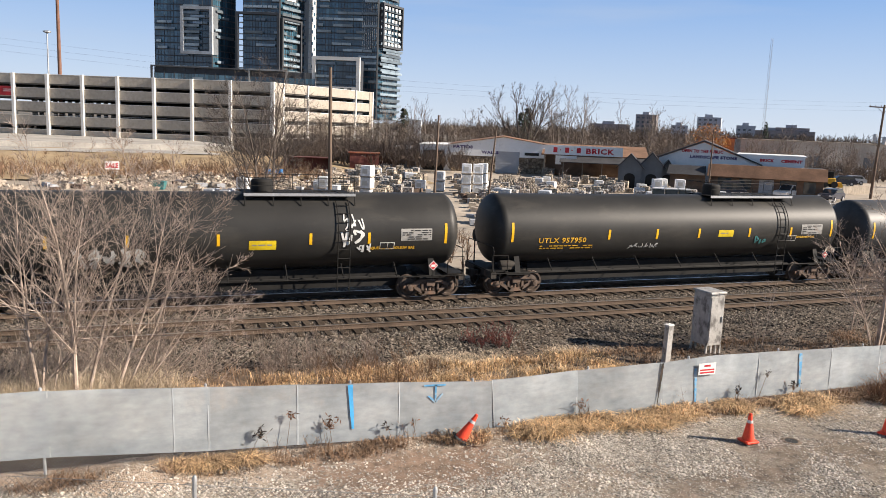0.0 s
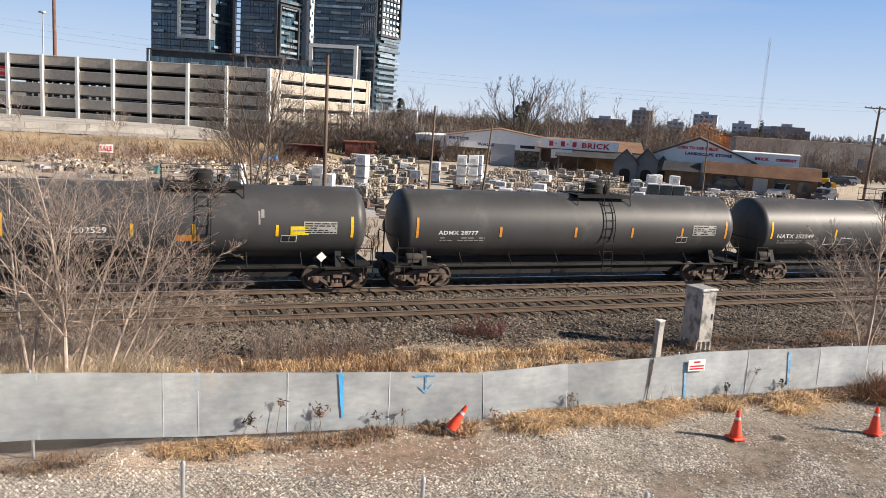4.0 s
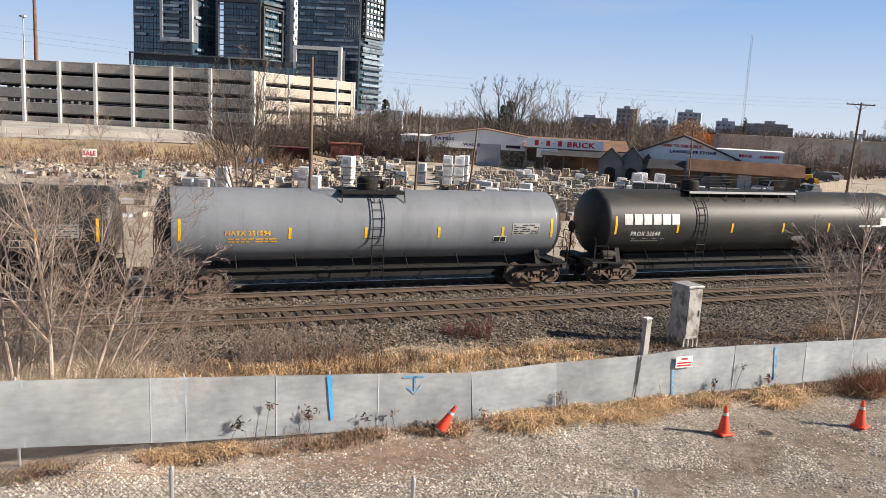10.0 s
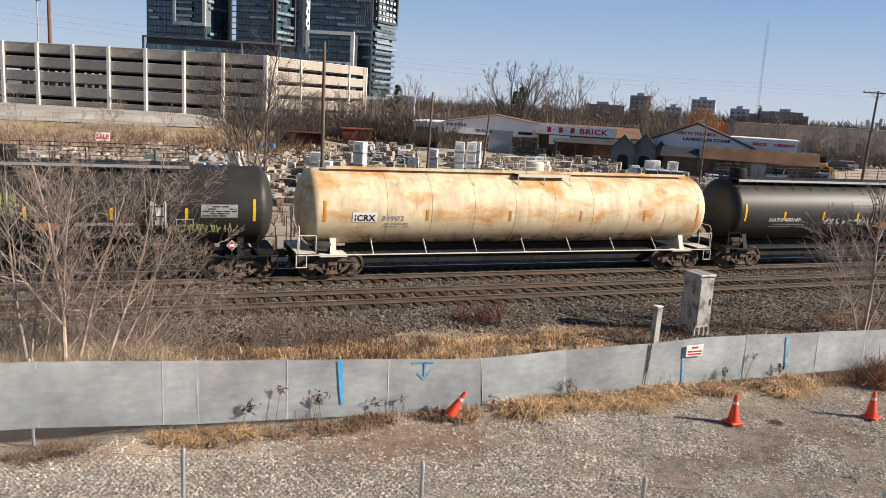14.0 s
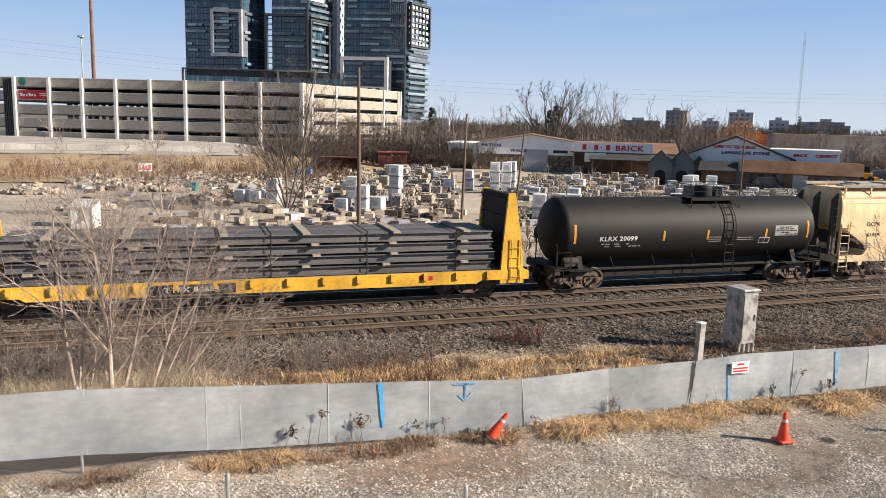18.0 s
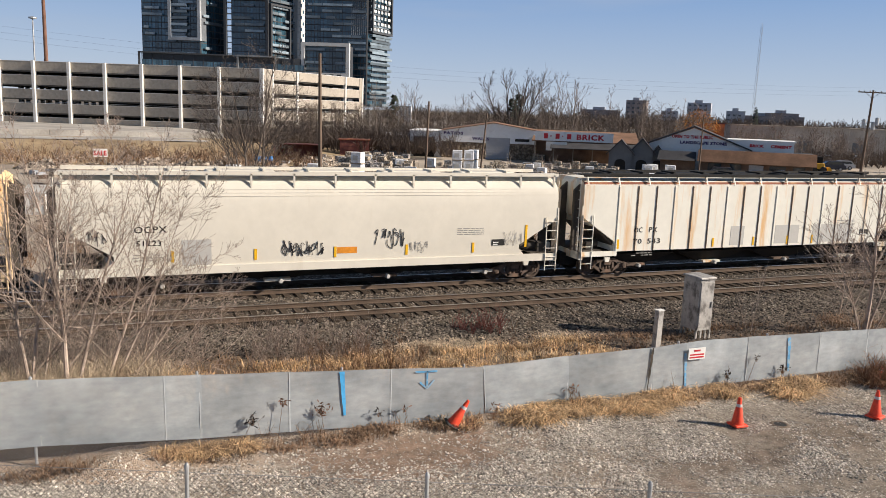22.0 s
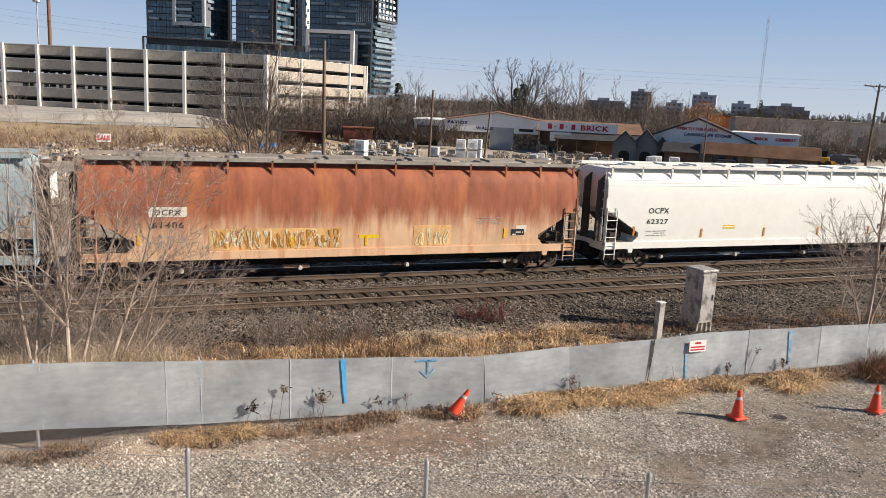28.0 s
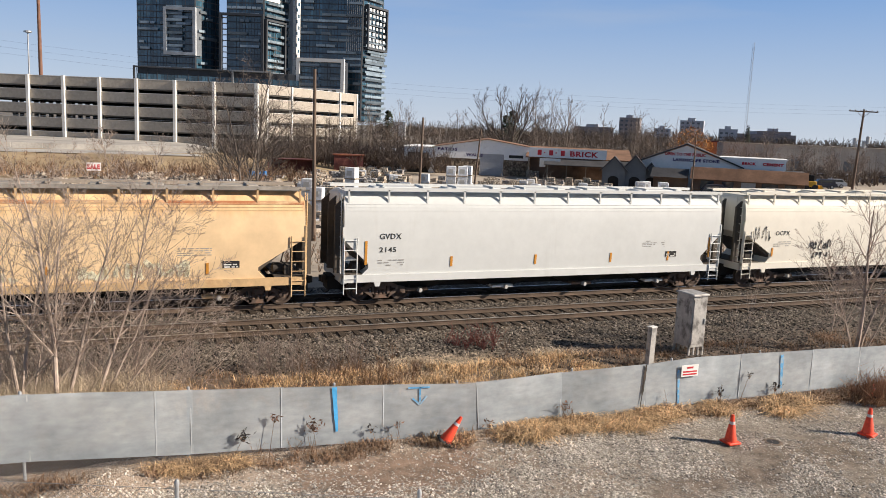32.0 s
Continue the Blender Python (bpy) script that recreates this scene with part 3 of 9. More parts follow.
def sheet(name, mat, x0, x1, y0, y1, nx, ny, height, label, kind="structure"):
    xs, ys = np.linspace(x0, x1, nx + 1), np.linspace(y0, y1, ny + 1)
    v = [(x, y, height(x, y)) for y in ys for x in xs]
    f = [(j * (nx + 1) + i, j * (nx + 1) + i + 1, (j + 1) * (nx + 1) + i + 1, (j + 1) * (nx + 1) + i) for j in range(ny) for i in range(nx)]
    me = bpy.data.meshes.new(name)
    me.from_pydata(v, [], f)
    me.materials.append(M[mat])
    me.polygons.foreach_set("use_smooth", [True] * len(f))
    return tagged(new(name, me), label, name.split("_")[-1], kind=kind)


def rough_z(x, y, amp, size):
    return amp * noise.noise(Vector((x / size, y / size, 0.3)))


def step(a, b, v):
    t = min(1, max(0, (v - a) / (b - a)))
    return t * t * (3 - 2 * t)


sheet("ground", "far_ground", -2600, 2600, -400, 4400, 60, 60, lambda x, y: -0.12, "far flat ground reaching the horizon")
sheet("lot_gravel", "lot", -26, 44, -8, 16.6, 280, 100, lambda x, y: rough_z(x, y, 0.05, 1.7) + rough_z(x, y, 0.02, 0.4) - 0.02 + 0.09 * step(14.6, 16.2, y), "grey crushed-stone parking lot with worn patches")
def lot_z(x, y):
    return rough_z(x, y, 0.05, 1.7) + rough_z(x, y, 0.02, 0.4) - 0.02 + 0.09 * step(14.6, 16.2, y)


def verge_z(x, y):
    if y > 17:
        return 0.04 + rough_z(x, y, 0.12, 1.3) + rough_z(x, y, 0.05, 0.35) - 0.1 * step(22.5, 24, y)
    edge = 16.25 + 0.3 * math.exp(-((x + 3) / 2.0) ** 2)
    k = step(edge - 0.9, edge + 0.5, y + 0.9 * noise.noise(Vector((x * 0.9, y * 0.9, 4))) + 0.4 * noise.noise(Vector((x * 3, y * 3, 9))))
    return lot_z(x, y) - 0.05 + 0.1 * k + rough_z(x, y, 0.05, 0.35) * k + 0.22 * math.exp(-((x + 0.4) / 0.9) ** 2 - ((y - 16.1) / 0.5) ** 2)


sheet("fence_foot_dirt", "foot_dirt", -26, 60, 15.2, 17.0, 430, 20, verge_z, "stony pinkish dirt along the fence foot")
sheet("verge_dirt", "dirt", -26, 60, 17.0, 24.0, 430, 64, verge_z, "bare reddish dirt strip under the fence")
sheet("ballast_bed", "ballast", -480, 540, 22.2, 35.2, 1100, 56,
      lambda x, y: -0.06 + 0.15 * step(22.3, 25.3, y) - 0.15 * step(33.4, 35.2, y) + rough_z(x, y, 0.03, 0.5), "dark crushed-stone bed under the railway tracks")
sheet("yard_ground", "yard", -120, 190, 34.4, 150, 120, 60, lambda x, y: rough_z(x, y, 0.1, 9.0) - 0.03, "pale dusty ground of the stone yard")
sheet("embankment", "field", -220, 34, 92, 150, 90, 40,
      lambda x, y: 0.05 + (1.55 * step(94 + 6 * step(-10, 20, x), 124, y) + rough_z(x, y, 0.18, 2.5)) * step(34, 18, x), "dry grass bank rising to a raised road")
sheet("raised_road", "concrete", -240, 22, 122, 215, 60, 24, lambda x, y: 1.66 - 1.55 * step(10, 22, x), "pale concrete road in front of the parking garage")
g = Geo()
for i in range(24):
    g.bevel_box(-90 + i * 4.3, -90 + i * 4.3 + 4.26, 134.6, 134.95, 1.6, 2.5, 0.05)
solid("road_barrier", g, "concrete", "low concrete barrier along the raised road", "barrier", kind="structure")

# ---- railway ----
rail_prof = [(-0.07, 0), (0.07, 0), (0.07, 0.02), (0.012, 0.04), (0.012, 0.125), (0.036, 0.14), (0.036, 0.168), (-0.036, 0.168), (-0.036, 0.14), (-0.012, 0.125), (-0.012, 0.04), (-0.07, 0.02)]
tie_mesh = Geo().bevel_box(-0.115, 0.115, -1.3, 1.3, -0.16, 0, 0.012).mesh("tie", "tie")
plate_mesh = Geo().box(-0.1, 0.1, -0.17, 0.17, 0.0, 0.014).mesh("tie_plate", "rail")
for nm, yc in (("near", NEAR_Y), ("far", FAR_Y)):
    tr = thing("railway_track_" + nm, "rusty steel rails on dark tarred sleepers in ballast", "track", (0, yc, 0), kind="structure")
    for s in (-0.7525, 0.7525):
        part("rail", Geo().prism_x([(y + s, z + RAIL_Z - 0.176) for y, z in rail_prof], -470, 530), "rail", tr)
        part("rail_head", Geo().box(-470, 530, s - 0.03, s + 0.03, RAIL_Z - 0.008, RAIL_Z - 0.002), "rail_top", tr, "polished running surface")
    # the far sheet runs on behind the track, its dark colour deepening the train's shade
    sheet("track_dirt_" + nm, "bed_dirt", -60, 160, yc - 1.5, yc + (1.45 if nm == "near" else 3.6), 440, 14, lambda x, y: 0.095 + rough_z(x, y, 0.03, 0.6) - 0.05 * step(1.2, 1.5, abs(y - yc)) - 0.1 * step(2.4, 3.6, y - yc), "oily brown dirt between the sleepers, and painted shade behind the far track")
    rest = Geo()
    random.seed(5)
    for k in range(-900, 1015):
        x = k * 0.52 + random.uniform(-0.03, 0.03)
        a = random.uniform(-0.02, 0.02)
        if -9 < x < 60:
            for me, z in ((tie_mesh, RAIL_Z - 0.18),):
                ob = part("tie", me, None, tr)
                ob.matrix_basis = pose(x, random.uniform(-0.05, 0.05), z, 0, 0, math.degrees(a))
        else:
            rest.box(x - 0.11, x + 0.11, -1.3, 1.3, RAIL_Z - 0.34, RAIL_Z - 0.18)
    tagged(part("far_ties", rest, "tie", tr), kind="stuff")

# ---- the train ----
CARS = []


def fine(name, geo, mat, car):
    """Print or paint too fine to pick apart."""
    return tagged(part(name, geo, mat, car), kind="stuff")


def on_surface(me, surf, x, z, gap=0.012):
    """Lays a flat mesh in the x-z plane on a wagon's side."""
    for v in me.vertices:
        zz = v.co.z + z
        v.co = (v.co.x + x, surf(zz) - gap, zz)
    return me


def plate_geo(surf, x0, x1, z0, z1, gap=0.012, slant=0.0, n=4):
    """A thin plate that follows the wagon's side."""
    g = Geo()
    v = []
    for i in range(n + 1):
        z = z0 + (z1 - z0) * i / n
        dx = slant * i / n
        v += [(x0 + dx, surf(z) - gap, z), (x1 + dx, surf(z) - gap, z)]
    m = len(v)
    v += [(x, y + gap * 0.8, z) for x, y, z in v]
    f = [(2 * i, 2 * i + 1, 2 * i + 3, 2 * i + 2) for i in range(n)]
    f += [(0, m, m + 1, 1), (2 * n, 2 * n + 1, m + 2 * n + 1, m + 2 * n)]
    f += [(2 * i, 2 * i + 2, m + 2 * i + 2, m + 2 * i) for i in range(n)] + [(2 * i + 1, m + 2 * i + 1, m + 2 * i + 3, 2 * i + 3) for i in range(n)]
    return g.add(v, f)


def lines_geo(surf, x, z, w, rows, h, gap_h, seed, fill=0.8):
    """Rows of short bars: small print too fine to read."""
    rng = random.Random(seed)
    g = Geo()
    for r in range(rows):
        zz = z - r * (h + gap_h)
        u = 0
        while u < w:
            L = rng.uniform(0.1, 0.3)
            if rng.random() < fill:
                e = min(u + L, w)
                g.add([(x + u, surf(zz) - 0.012, zz), (x + e, surf(zz) - 0.012, zz), (x + e, surf(zz + h) - 0.012, zz + h), (x + u, surf(zz + h) - 0.012, zz + h)], [(0, 1, 2, 3)])
            u += L + 0.05
    return g


def scribble_geo(surf, x, z, w, h, seed, thick=0.035, letters=5):
    """Looping spray strokes, letter after letter."""
    rng = random.Random(seed)
    g = Geo()
    for k in range(letters):
        cx = x + w * (k + 0.5) / letters
        lw = w / letters * 0.62
        p = [(cx + rng.uniform(-lw, lw) * 0.8, z + rng.uniform(0, h)) for _ in range(rng.randint(5, 8))]
        pts = []
        for i in range(len(p) - 1):
            q0, q1, q2, q3 = p[max(i - 1, 0)], p[i], p[i + 1], p[min(i + 2, len(p) - 1)]
            for s in range(6):
                t = s / 6
                pts.append(tuple(0.5 * (2 * q1[j] + (q2[j] - q0[j]) * t + (2 * q0[j] - 5 * q1[j] + 4 * q2[j] - q3[j]) * t * t + (3 * q1[j] - q0[j] - 3 * q2[j] + q3[j]) * t ** 3) for j in (0, 1)))
        pts.append(p[-1])
        for (ax, az), (bx, bz) in zip(pts, pts[1:]):
            dx, dz = bx - ax, bz - az
            L = math.hypot(dx, dz) or 1
            nx, nz = -dz / L * thick / 2, dx / L * thick / 2
            q = [(ax + nx, az + nz), (bx + nx, bz + nz), (bx - nx, bz - nz), (ax - nx, az - nz)]
            for e in range(max(1, math.ceil(L / 0.1))):
                m = max(1, math.ceil(L / 0.1))
                c = [(q[a][0] + (q[b][0] - q[a][0]) * t, q[a][1] + (q[b][1] - q[a][1]) * t) for a, b, t in ((0, 1, e / m), (0, 1, (e + 1) / m), (3, 2, (e + 1) / m), (3, 2, e / m))]
                g.add([(u, surf(v) - 0.02 - 0.0006 * k, v) for u, v in c], [(0, 1, 2, 3)])
    return g


def strokes_geo(surf, x, z, w, h, glyphs, thick=0.05):
    """Letters drawn as straight strokes in a unit cell each."""
    g = Geo()
    n = len(glyphs)
    k = 0
    for i, lines in enumerate(glyphs):
        for line in lines:
            for (ax, az), (bx, bz) in zip(line, line[1:]):
                p = Vector((x + w * (i + ax * 0.75) / n, z + h * az))
                q = Vector((x + w * (i + bx * 0.75) / n, z + h * bz))
                d = (q - p).normalized() * thick / 2
                c = [(p.x - d.x - d.y, p.y - d.y + d.x), (q.x + d.x - d.y, q.y + d.y + d.x), (q.x + d.x + d.y, q.y + d.y - d.x), (p.x - d.x + d.y, p.y - d.y - d.x)]
                k += 1
                m = max(1, math.ceil((q - p).length / 0.1))
                for e in range(m):
                    s = [(c[a][0] + (c[b][0] - c[a][0]) * t, c[a][1] + (c[b][1] - c[a][1]) * t) for a, b, t in ((0, 1, e / m), (0, 1, (e + 1) / m), (3, 2, (e + 1) / m), (3, 2, e / m))]
                    g.add([(u, surf(v) - 0.02 - 0.0005 * k, v) for u, v in s], [(0, 1, 2, 3)])
    return g


# bogie, shared by all wagons: wheelbase 1.78 m, wheels 0.92 m
def side_frame_geo(y0, y1):
    g = Geo()
    g.prism_y([(-1.15, 0.52), (-0.75, 0.62), (-0.42, 0.78), (0.42, 0.78), (0.75, 0.62), (1.15, 0.52), (1.15, 0.4), (0.72, 0.44), (0.4, 0.62), (-0.4, 0.62), (-0.72, 0.44), (-1.15, 0.4)][::-1], y0, y1)
    g.prism_y([(-0.78, 0.45), (-0.62, 0.5), (-0.2, 0.24), (-0.3, 0.14)][::-1], y0, y1)
    g.prism_y([(0.78, 0.45), (0.62, 0.5), (0.2, 0.24), (0.3, 0.14)], y0, y1)
    g.box(-0.34, 0.34, y0, y1, 0.13, 0.27)
    for s in (-1, 1):
        g.bevel_box(s * 0.89 - 0.15, s * 0.89 + 0.15, y0 - 0.03, y1 + 0.03, 0.32, 0.58, 0.03)
        g.box(s * 0.33 - 0.05, s * 0.33 + 0.05, y0, y1, 0.26, 0.64)
    return g


FRAME_MESH = [side_frame_geo(-1.08, -0.94).mesh("side_frame", "truck"), side_frame_geo(0.94, 1.08).mesh("side_frame", "truck")]
SPRING_MESH = Geo().turned([(0.065 + 0.02 * (h % 2), 0.28 + h * 0.03) for h in range(12)], 8, "z", (0, -0.97, 0)).mesh("spring", "truck")
BOLSTER_MESH = Geo().bevel_box(-0.2, 0.2, -1.15, 1.15, 0.5, 0.72, 0.03).mesh("bolster", "truck")
WHEEL_MESH = Geo().turned([(0.05, -0.12), (0.12, -0.12), (0.14, -0.06), (0.34, -0.03), (0.38, -0.09), (0.46, -0.085), (0.465, 0.02), (0.49, 0.04), (0.49, 0.06), (0.38, 0.06), (0.34, 0.02), (0.14, 0.02), (0.1, 0.06)], 28, "y").mesh("wheel", "wheel", True)
CAP_MESH = Geo().turned([(0.04, 0.07), (0.1, 0.06), (0.12, 0.0), (0.12, -0.02)][::-1], 12, "y").mesh("bearing_cap", "truck")
AXLE_MESH = Geo().tube((0, -1.0, 0), (0, 1.0, 0), 0.08, n=8).mesh("axle", "wheel")
COUPLER_MESH = Geo().box(-0.5, 0.12, -0.09, 0.09, 0.72, 0.9).bevel_box(0.1, 0.36, -0.16, 0.16, 0.66, 0.96, 0.05).box(0.3, 0.44, -0.15, -0.02, 0.68, 0.94).mesh("coupler", "grime")
HOSE_MESH = Geo().path([(0, 0, 0.75), (0.05, 0, 0.5), (0.15, 0, 0.33), (0.3, 0, 0.3), (0.42, 0, 0.42)], 0.025, 6).mesh("air_hose", "black_rubber")


def bogie(car, x):
    tk = part("bogie", BOLSTER_MESH, None, car)
    tk.location.x = x
    for me in FRAME_MESH:
        part("side_frame", me, None, tk)
    for dx in (-0.17, 0, 0.17):
        part("spring", SPRING_MESH, None, tk).location.x = dx
    for dx in (-0.89, 0.89):
        part("axle", AXLE_MESH, None, tk).location = (dx, 0, 0.46)
        for s in (-1, 1):
            w = part("wheel", WHEEL_MESH, None, tk)
            w.location, w.rotation_euler.z = (dx, s * 0.75, 0.459), math.pi if s > 0 else 0
        c = part("bearing_cap", CAP_MESH, None, tk)
        c.location, c.rotation_euler.z = (dx, -1.1, 0.46), math.pi


def ends(car, xa, xb):
    for x, s in ((xa, math.pi), (xb, 0)):
        c = part("coupler", COUPLER_MESH, None, car)
        c.location.x, c.rotation_euler.z = x, s
        h = part("air_hose", HOSE_MESH, None, car)
        h.location, h.rotation_euler.z = (x, -0.3, 0), s


def ladder_geo(x0, x1, pts, rung=0.36, r=0.022):
    """Two side rails along points (y, z) and rungs between them."""
    g = Geo()
    for x in (x0, x1):
        g.path([(x, y, z) for y, z in pts], r, 5)
    L = [0]
    for (ya, za), (yb, zb) in zip(pts, pts[1:]):
        L.append(L[-1] + math.hypot(yb - ya, zb - za))
    k = rung * 0.6
    while k < L[-1]:
        i = max(j for j in range(len(L)) if L[j] <= k)
        i = min(i, len(pts) - 2)
        t = (k - L[i]) / max(1e-6, L[i + 1] - L[i])
        y, z = (pts[i][j] + (pts[i + 1][j] - pts[i][j]) * t for j in (0, 1))
        g.tube((x0, y, z), (x1, y, z), r * 0.8, n=5)
        k += rung
    return g


def start_car(name, label, left):
    car = thing(name, label, "railway wagon", (left, FAR_Y, RAIL_Z), group="freight train wagons")
    CARS.append((car, left))
    return car


def letters(car, surf, body, size, x, z, mat, width=None, bold=0.012, name="lettering"):
    part(name, on_surface(text_mesh(body, size, mat, bold, 1.08, width), surf, x, z), None, car)


def tank_wagon(label, left, right, paint, R=1.42, zc=2.58, lpg=False, marks=(), mark_mat="letter_white", stripe="yellow_stripe", stripes=(), frame="iron",
               platform=None, ladder=None, signs=(), tags=(), gap=1.45, sill=None, data_panel=True, diamond=None, mark_size=0.36, extra=None, blocks=None):
    """A tank wagon. left, right: the outer reflector stripes along the train; the other numbers are metres from the left one."""
    L = right - left
    car = start_car("tank_wagon", label, left)
    sill = sill or frame
    surf = lambda z: -math.sqrt(max(0.01, R * R - (z - zc) ** 2))
    head = [(R * r, R * h) for r, h in ((0.05, 0.4), (0.3, 0.385), (0.52, 0.345), (0.7, 0.285), (0.84, 0.215), (0.93, 0.145), (0.98, 0.075), (1.0, 0.015))]
    x0, x1 = -0.25, L + 0.25
    prof = [(r, x0 - h) for r, h in head] + [(R, x0 + 0.06)]
    n = max(6, round(L / 2.3))
    for i in range(1, n):
        x = x0 + (x1 - x0) * i / n
        prof += [(R, x)]
    prof += [(R, x1 - 0.06)] + [(r, x1 + h) for r, h in reversed(head)]
    part("tank", Geo().turned(prof, 56, "x", (0, 0, zc)), paint, car, smooth=True)
    if paint == "grey_tank":
        for sx, flip in ((x0, -1), (x1, 1)):
            part("tank_head", Geo().turned([(r * 1.004, sx + flip * (h + 0.006)) for r, h in (head if flip < 0 else head[::-1])], 56, "x", (0, 0, zc)), "black_tank", car, "head painted black", smooth=True)
    for x in (0.45, L - 0.45):
        bogie(car, x)
        g = Geo().prism_x([(-1.25, 0.95), (1.25, 0.95), (1.0, zc - R * 0.72), (-1.0, zc - R * 0.72)], x - 0.12, x + 0.12)
        g.box(x - 0.55, x + 0.55, -1.3, 1.3, 0.86, 0.97)
        part("saddle", g, frame, car)
    for s, xe in ((-1, -gap + 0.55), (1, L + gap - 0.55)):
        xi = 1.4 if s < 0 else L - 1.4
        g = Geo().box(min(xe, xi), max(xe, xi), -0.36, 0.36, 0.62, 1.0)
        g.box(min(xe, xe - s * 0.25), max(xe, xe - s * 0.25), -1.45, 1.45, 0.78, 1.02)
        part("draft_sill", g, "grime", car)
        g = Geo().box(min(xe, xe - s * 0.75), max(xe, xe - s * 0.75), -1.4, 1.4, 1.03, 1.07)
        part("end_platform", g, frame, car)
        xr = xe - s * 0.1
        part("end_rail", Geo().path([(xr, -1.42, 1.05), (xr, -1.42, 1.95), (xr, -1.3, 2.1), (xr, 1.3, 2.1), (xr, 1.42, 1.95), (xr, 1.42, 1.05)], 0.02, 5), sill, car)
        part("grab_rail", Geo().path([(xe - s * 0.75, -1.45, 1.05), (xe - s * 0.75, -1.45, 1.75), (xe - s * 0.05, -1.45, 1.75), (xe - s * 0.05, -1.45, 1.05)], 0.02, 5), sill, car)
        part("step", Geo().path([(xe, -1.45, 1.0), (xe, -1.45, 0.5), (xe - s * 0.4, -1.45, 0.5), (xe - s * 0.4, -1.45, 1.0)], 0.02, 5), sill, car)
    part("brake_wheel", Geo().turned([(0.27, -0.02), (0.29, 0.0), (0.27, 0.02), (0.22, 0.0)], 16, "x", (-gap + 0.75, 0.9, 2.3)).tube((-gap + 0.75, 0.9, 1.05), (-gap + 0.75, 0.9, 2.3), 0.03), frame, car)
    part("brake_gear", Geo().turned([(0.16, -0.35), (0.18, -0.3), (0.18, 0.3), (0.16, 0.35)], 12, "x", (0.05, -0.95, 1.28)).box(-0.25, 0.35, -1.1, -0.7, 1.08, 1.2), "grime", car, smooth=True)
    # low side rail with its brackets; behind it a pipe, and an added black box as shade
    part("side_rail", Geo().tube((-gap + 0.6, -1.44, 0.98), (L + gap - 0.6, -1.44, 0.98), 0.028), sill, car)
    for k in range(max(4, round(L / 2.6))):
        x = 0.9 + (L - 1.8) * (k + 0.5) / max(4, round(L / 2.6))
        part("rail_bracket", Geo().path([(x, -1.44, 0.98), (x, surf(1.55) * 0.96, 1.5)], 0.025, 5), sill, car)
    part("under_pipe", Geo().tube((1.6, -0.5, 0.82), (L - 1.6, -0.5, 0.82), 0.06).box(1.3, L - 1.3, -0.38, 0.38, 0.42, 1.2), "iron", car)
    part("outlet", Geo().turned([(0.25, 0.55), (0.3, 0.7), (0.3, zc - R + 0.06)], 12, "z", (L / 2, 0, 0)), "grime", car)
    # top platform with rails, and the manway housing
    p0, p1 = platform or (L / 2 - 1.1, L / 2 + 1.1)
    top = zc + R
    g = Geo().box(p0, p1, -0.95, -0.32, top - 0.03, top + 0.01).box(p0, p1, 0.32, 0.95, top - 0.03, top + 0.01)
    g.box(p0, p0 + 0.5, -0.95, 0.95, top - 0.03, top + 0.012).box(p1 - 0.5, p1, -0.95, 0.95, top - 0.03, top + 0.012)
    g.box(p0, p1, -0.99, -0.94, top - 0.1, top + 0.03)
    part("top_platform", g, sill, car)
    if lpg:
        part("platform_edge", Geo().box(p0 - 0.04, p1 + 0.04, -1.0, -0.992, top - 0.07, top + 0.035), "steel", car, "worn bright steel kick plate")
    px = [p0 + (p1 - p0) * i / max(2, round((p1 - p0) / 1.1)) for i in range(max(2, round((p1 - p0) / 1.1)) + 1)]
    for y in (-0.95, 0.95):
        for x in px:
            part("rail_post", Geo().tube((x, y, top - 0.05), (x, y, top + 0.62), 0.014, n=5), sill, car)
        part("hand_rail", Geo().tube((p0, y, top + 0.62), (p1, y, top + 0.62), 0.013, n=5).tube((p0, y, top + 0.32), (p1, y, top + 0.32), 0.009, n=5), sill, car)
    for x in px[::max(1, len(px) - 1)]:
        part("hand_rail", Geo().tube((x, -0.95, top + 0.62), (x, 0.95, top + 0.62), 0.018, n=5), sill, car)
    for x in px:
        part("platform_bracket", Geo().path([(x, -0.93, top - 0.04), (x, surf(top - 0.5) * 0.97, top - 0.42)], 0.022, 5), sill, car)
    mx = (p0 + 0.75) if lpg else (p0 + p1) / 2
    part("manway", Geo().turned([(0.42, top - 0.08), (0.42, top + 0.42), (0.36, top + 0.5), (0.1, top + 0.53)], 18, "z", (mx, 0, 0)), frame, car, smooth=True)
    if not lpg:
        part("valve", Geo().turned([(0.14, top - 0.05), (0.14, top + 0.3), (0.08, top + 0.36)], 10, "z", (mx + 0.72, 0.1, 0)), frame, car)
    # ladder over the side
    lx = ladder if ladder else L / 2
    arc = [(-(R + 0.07) * math.sin(a), zc + (R + 0.07) * math.cos(a)) for a in (radians(d) for d in range(38, 118, 10))]
    if ladder is not False:
        part("ladder", ladder_geo(lx - 0.24, lx + 0.24, arc + [(-1.46, 1.2), (-1.46, 0.5)]), frame, car)
    # reflector stripes
    for x, big in [(0, 1), (L, 1)] + [(s, 0) for s in stripes]:
        z0 = zc - 0.42 if big else zc - 0.38
        part("reflector_stripe", plate_geo(surf, x - 0.055, x + 0.055, z0, z0 + (0.82 if big else 0.44)), stripe, car)
    # lettering
    for body, size, x, z, w in marks:
        k = 0.84 if size > 0.25 else 1.0
        letters(car, surf, body, size * k, x, z, mark_mat, w * k, 0.006)
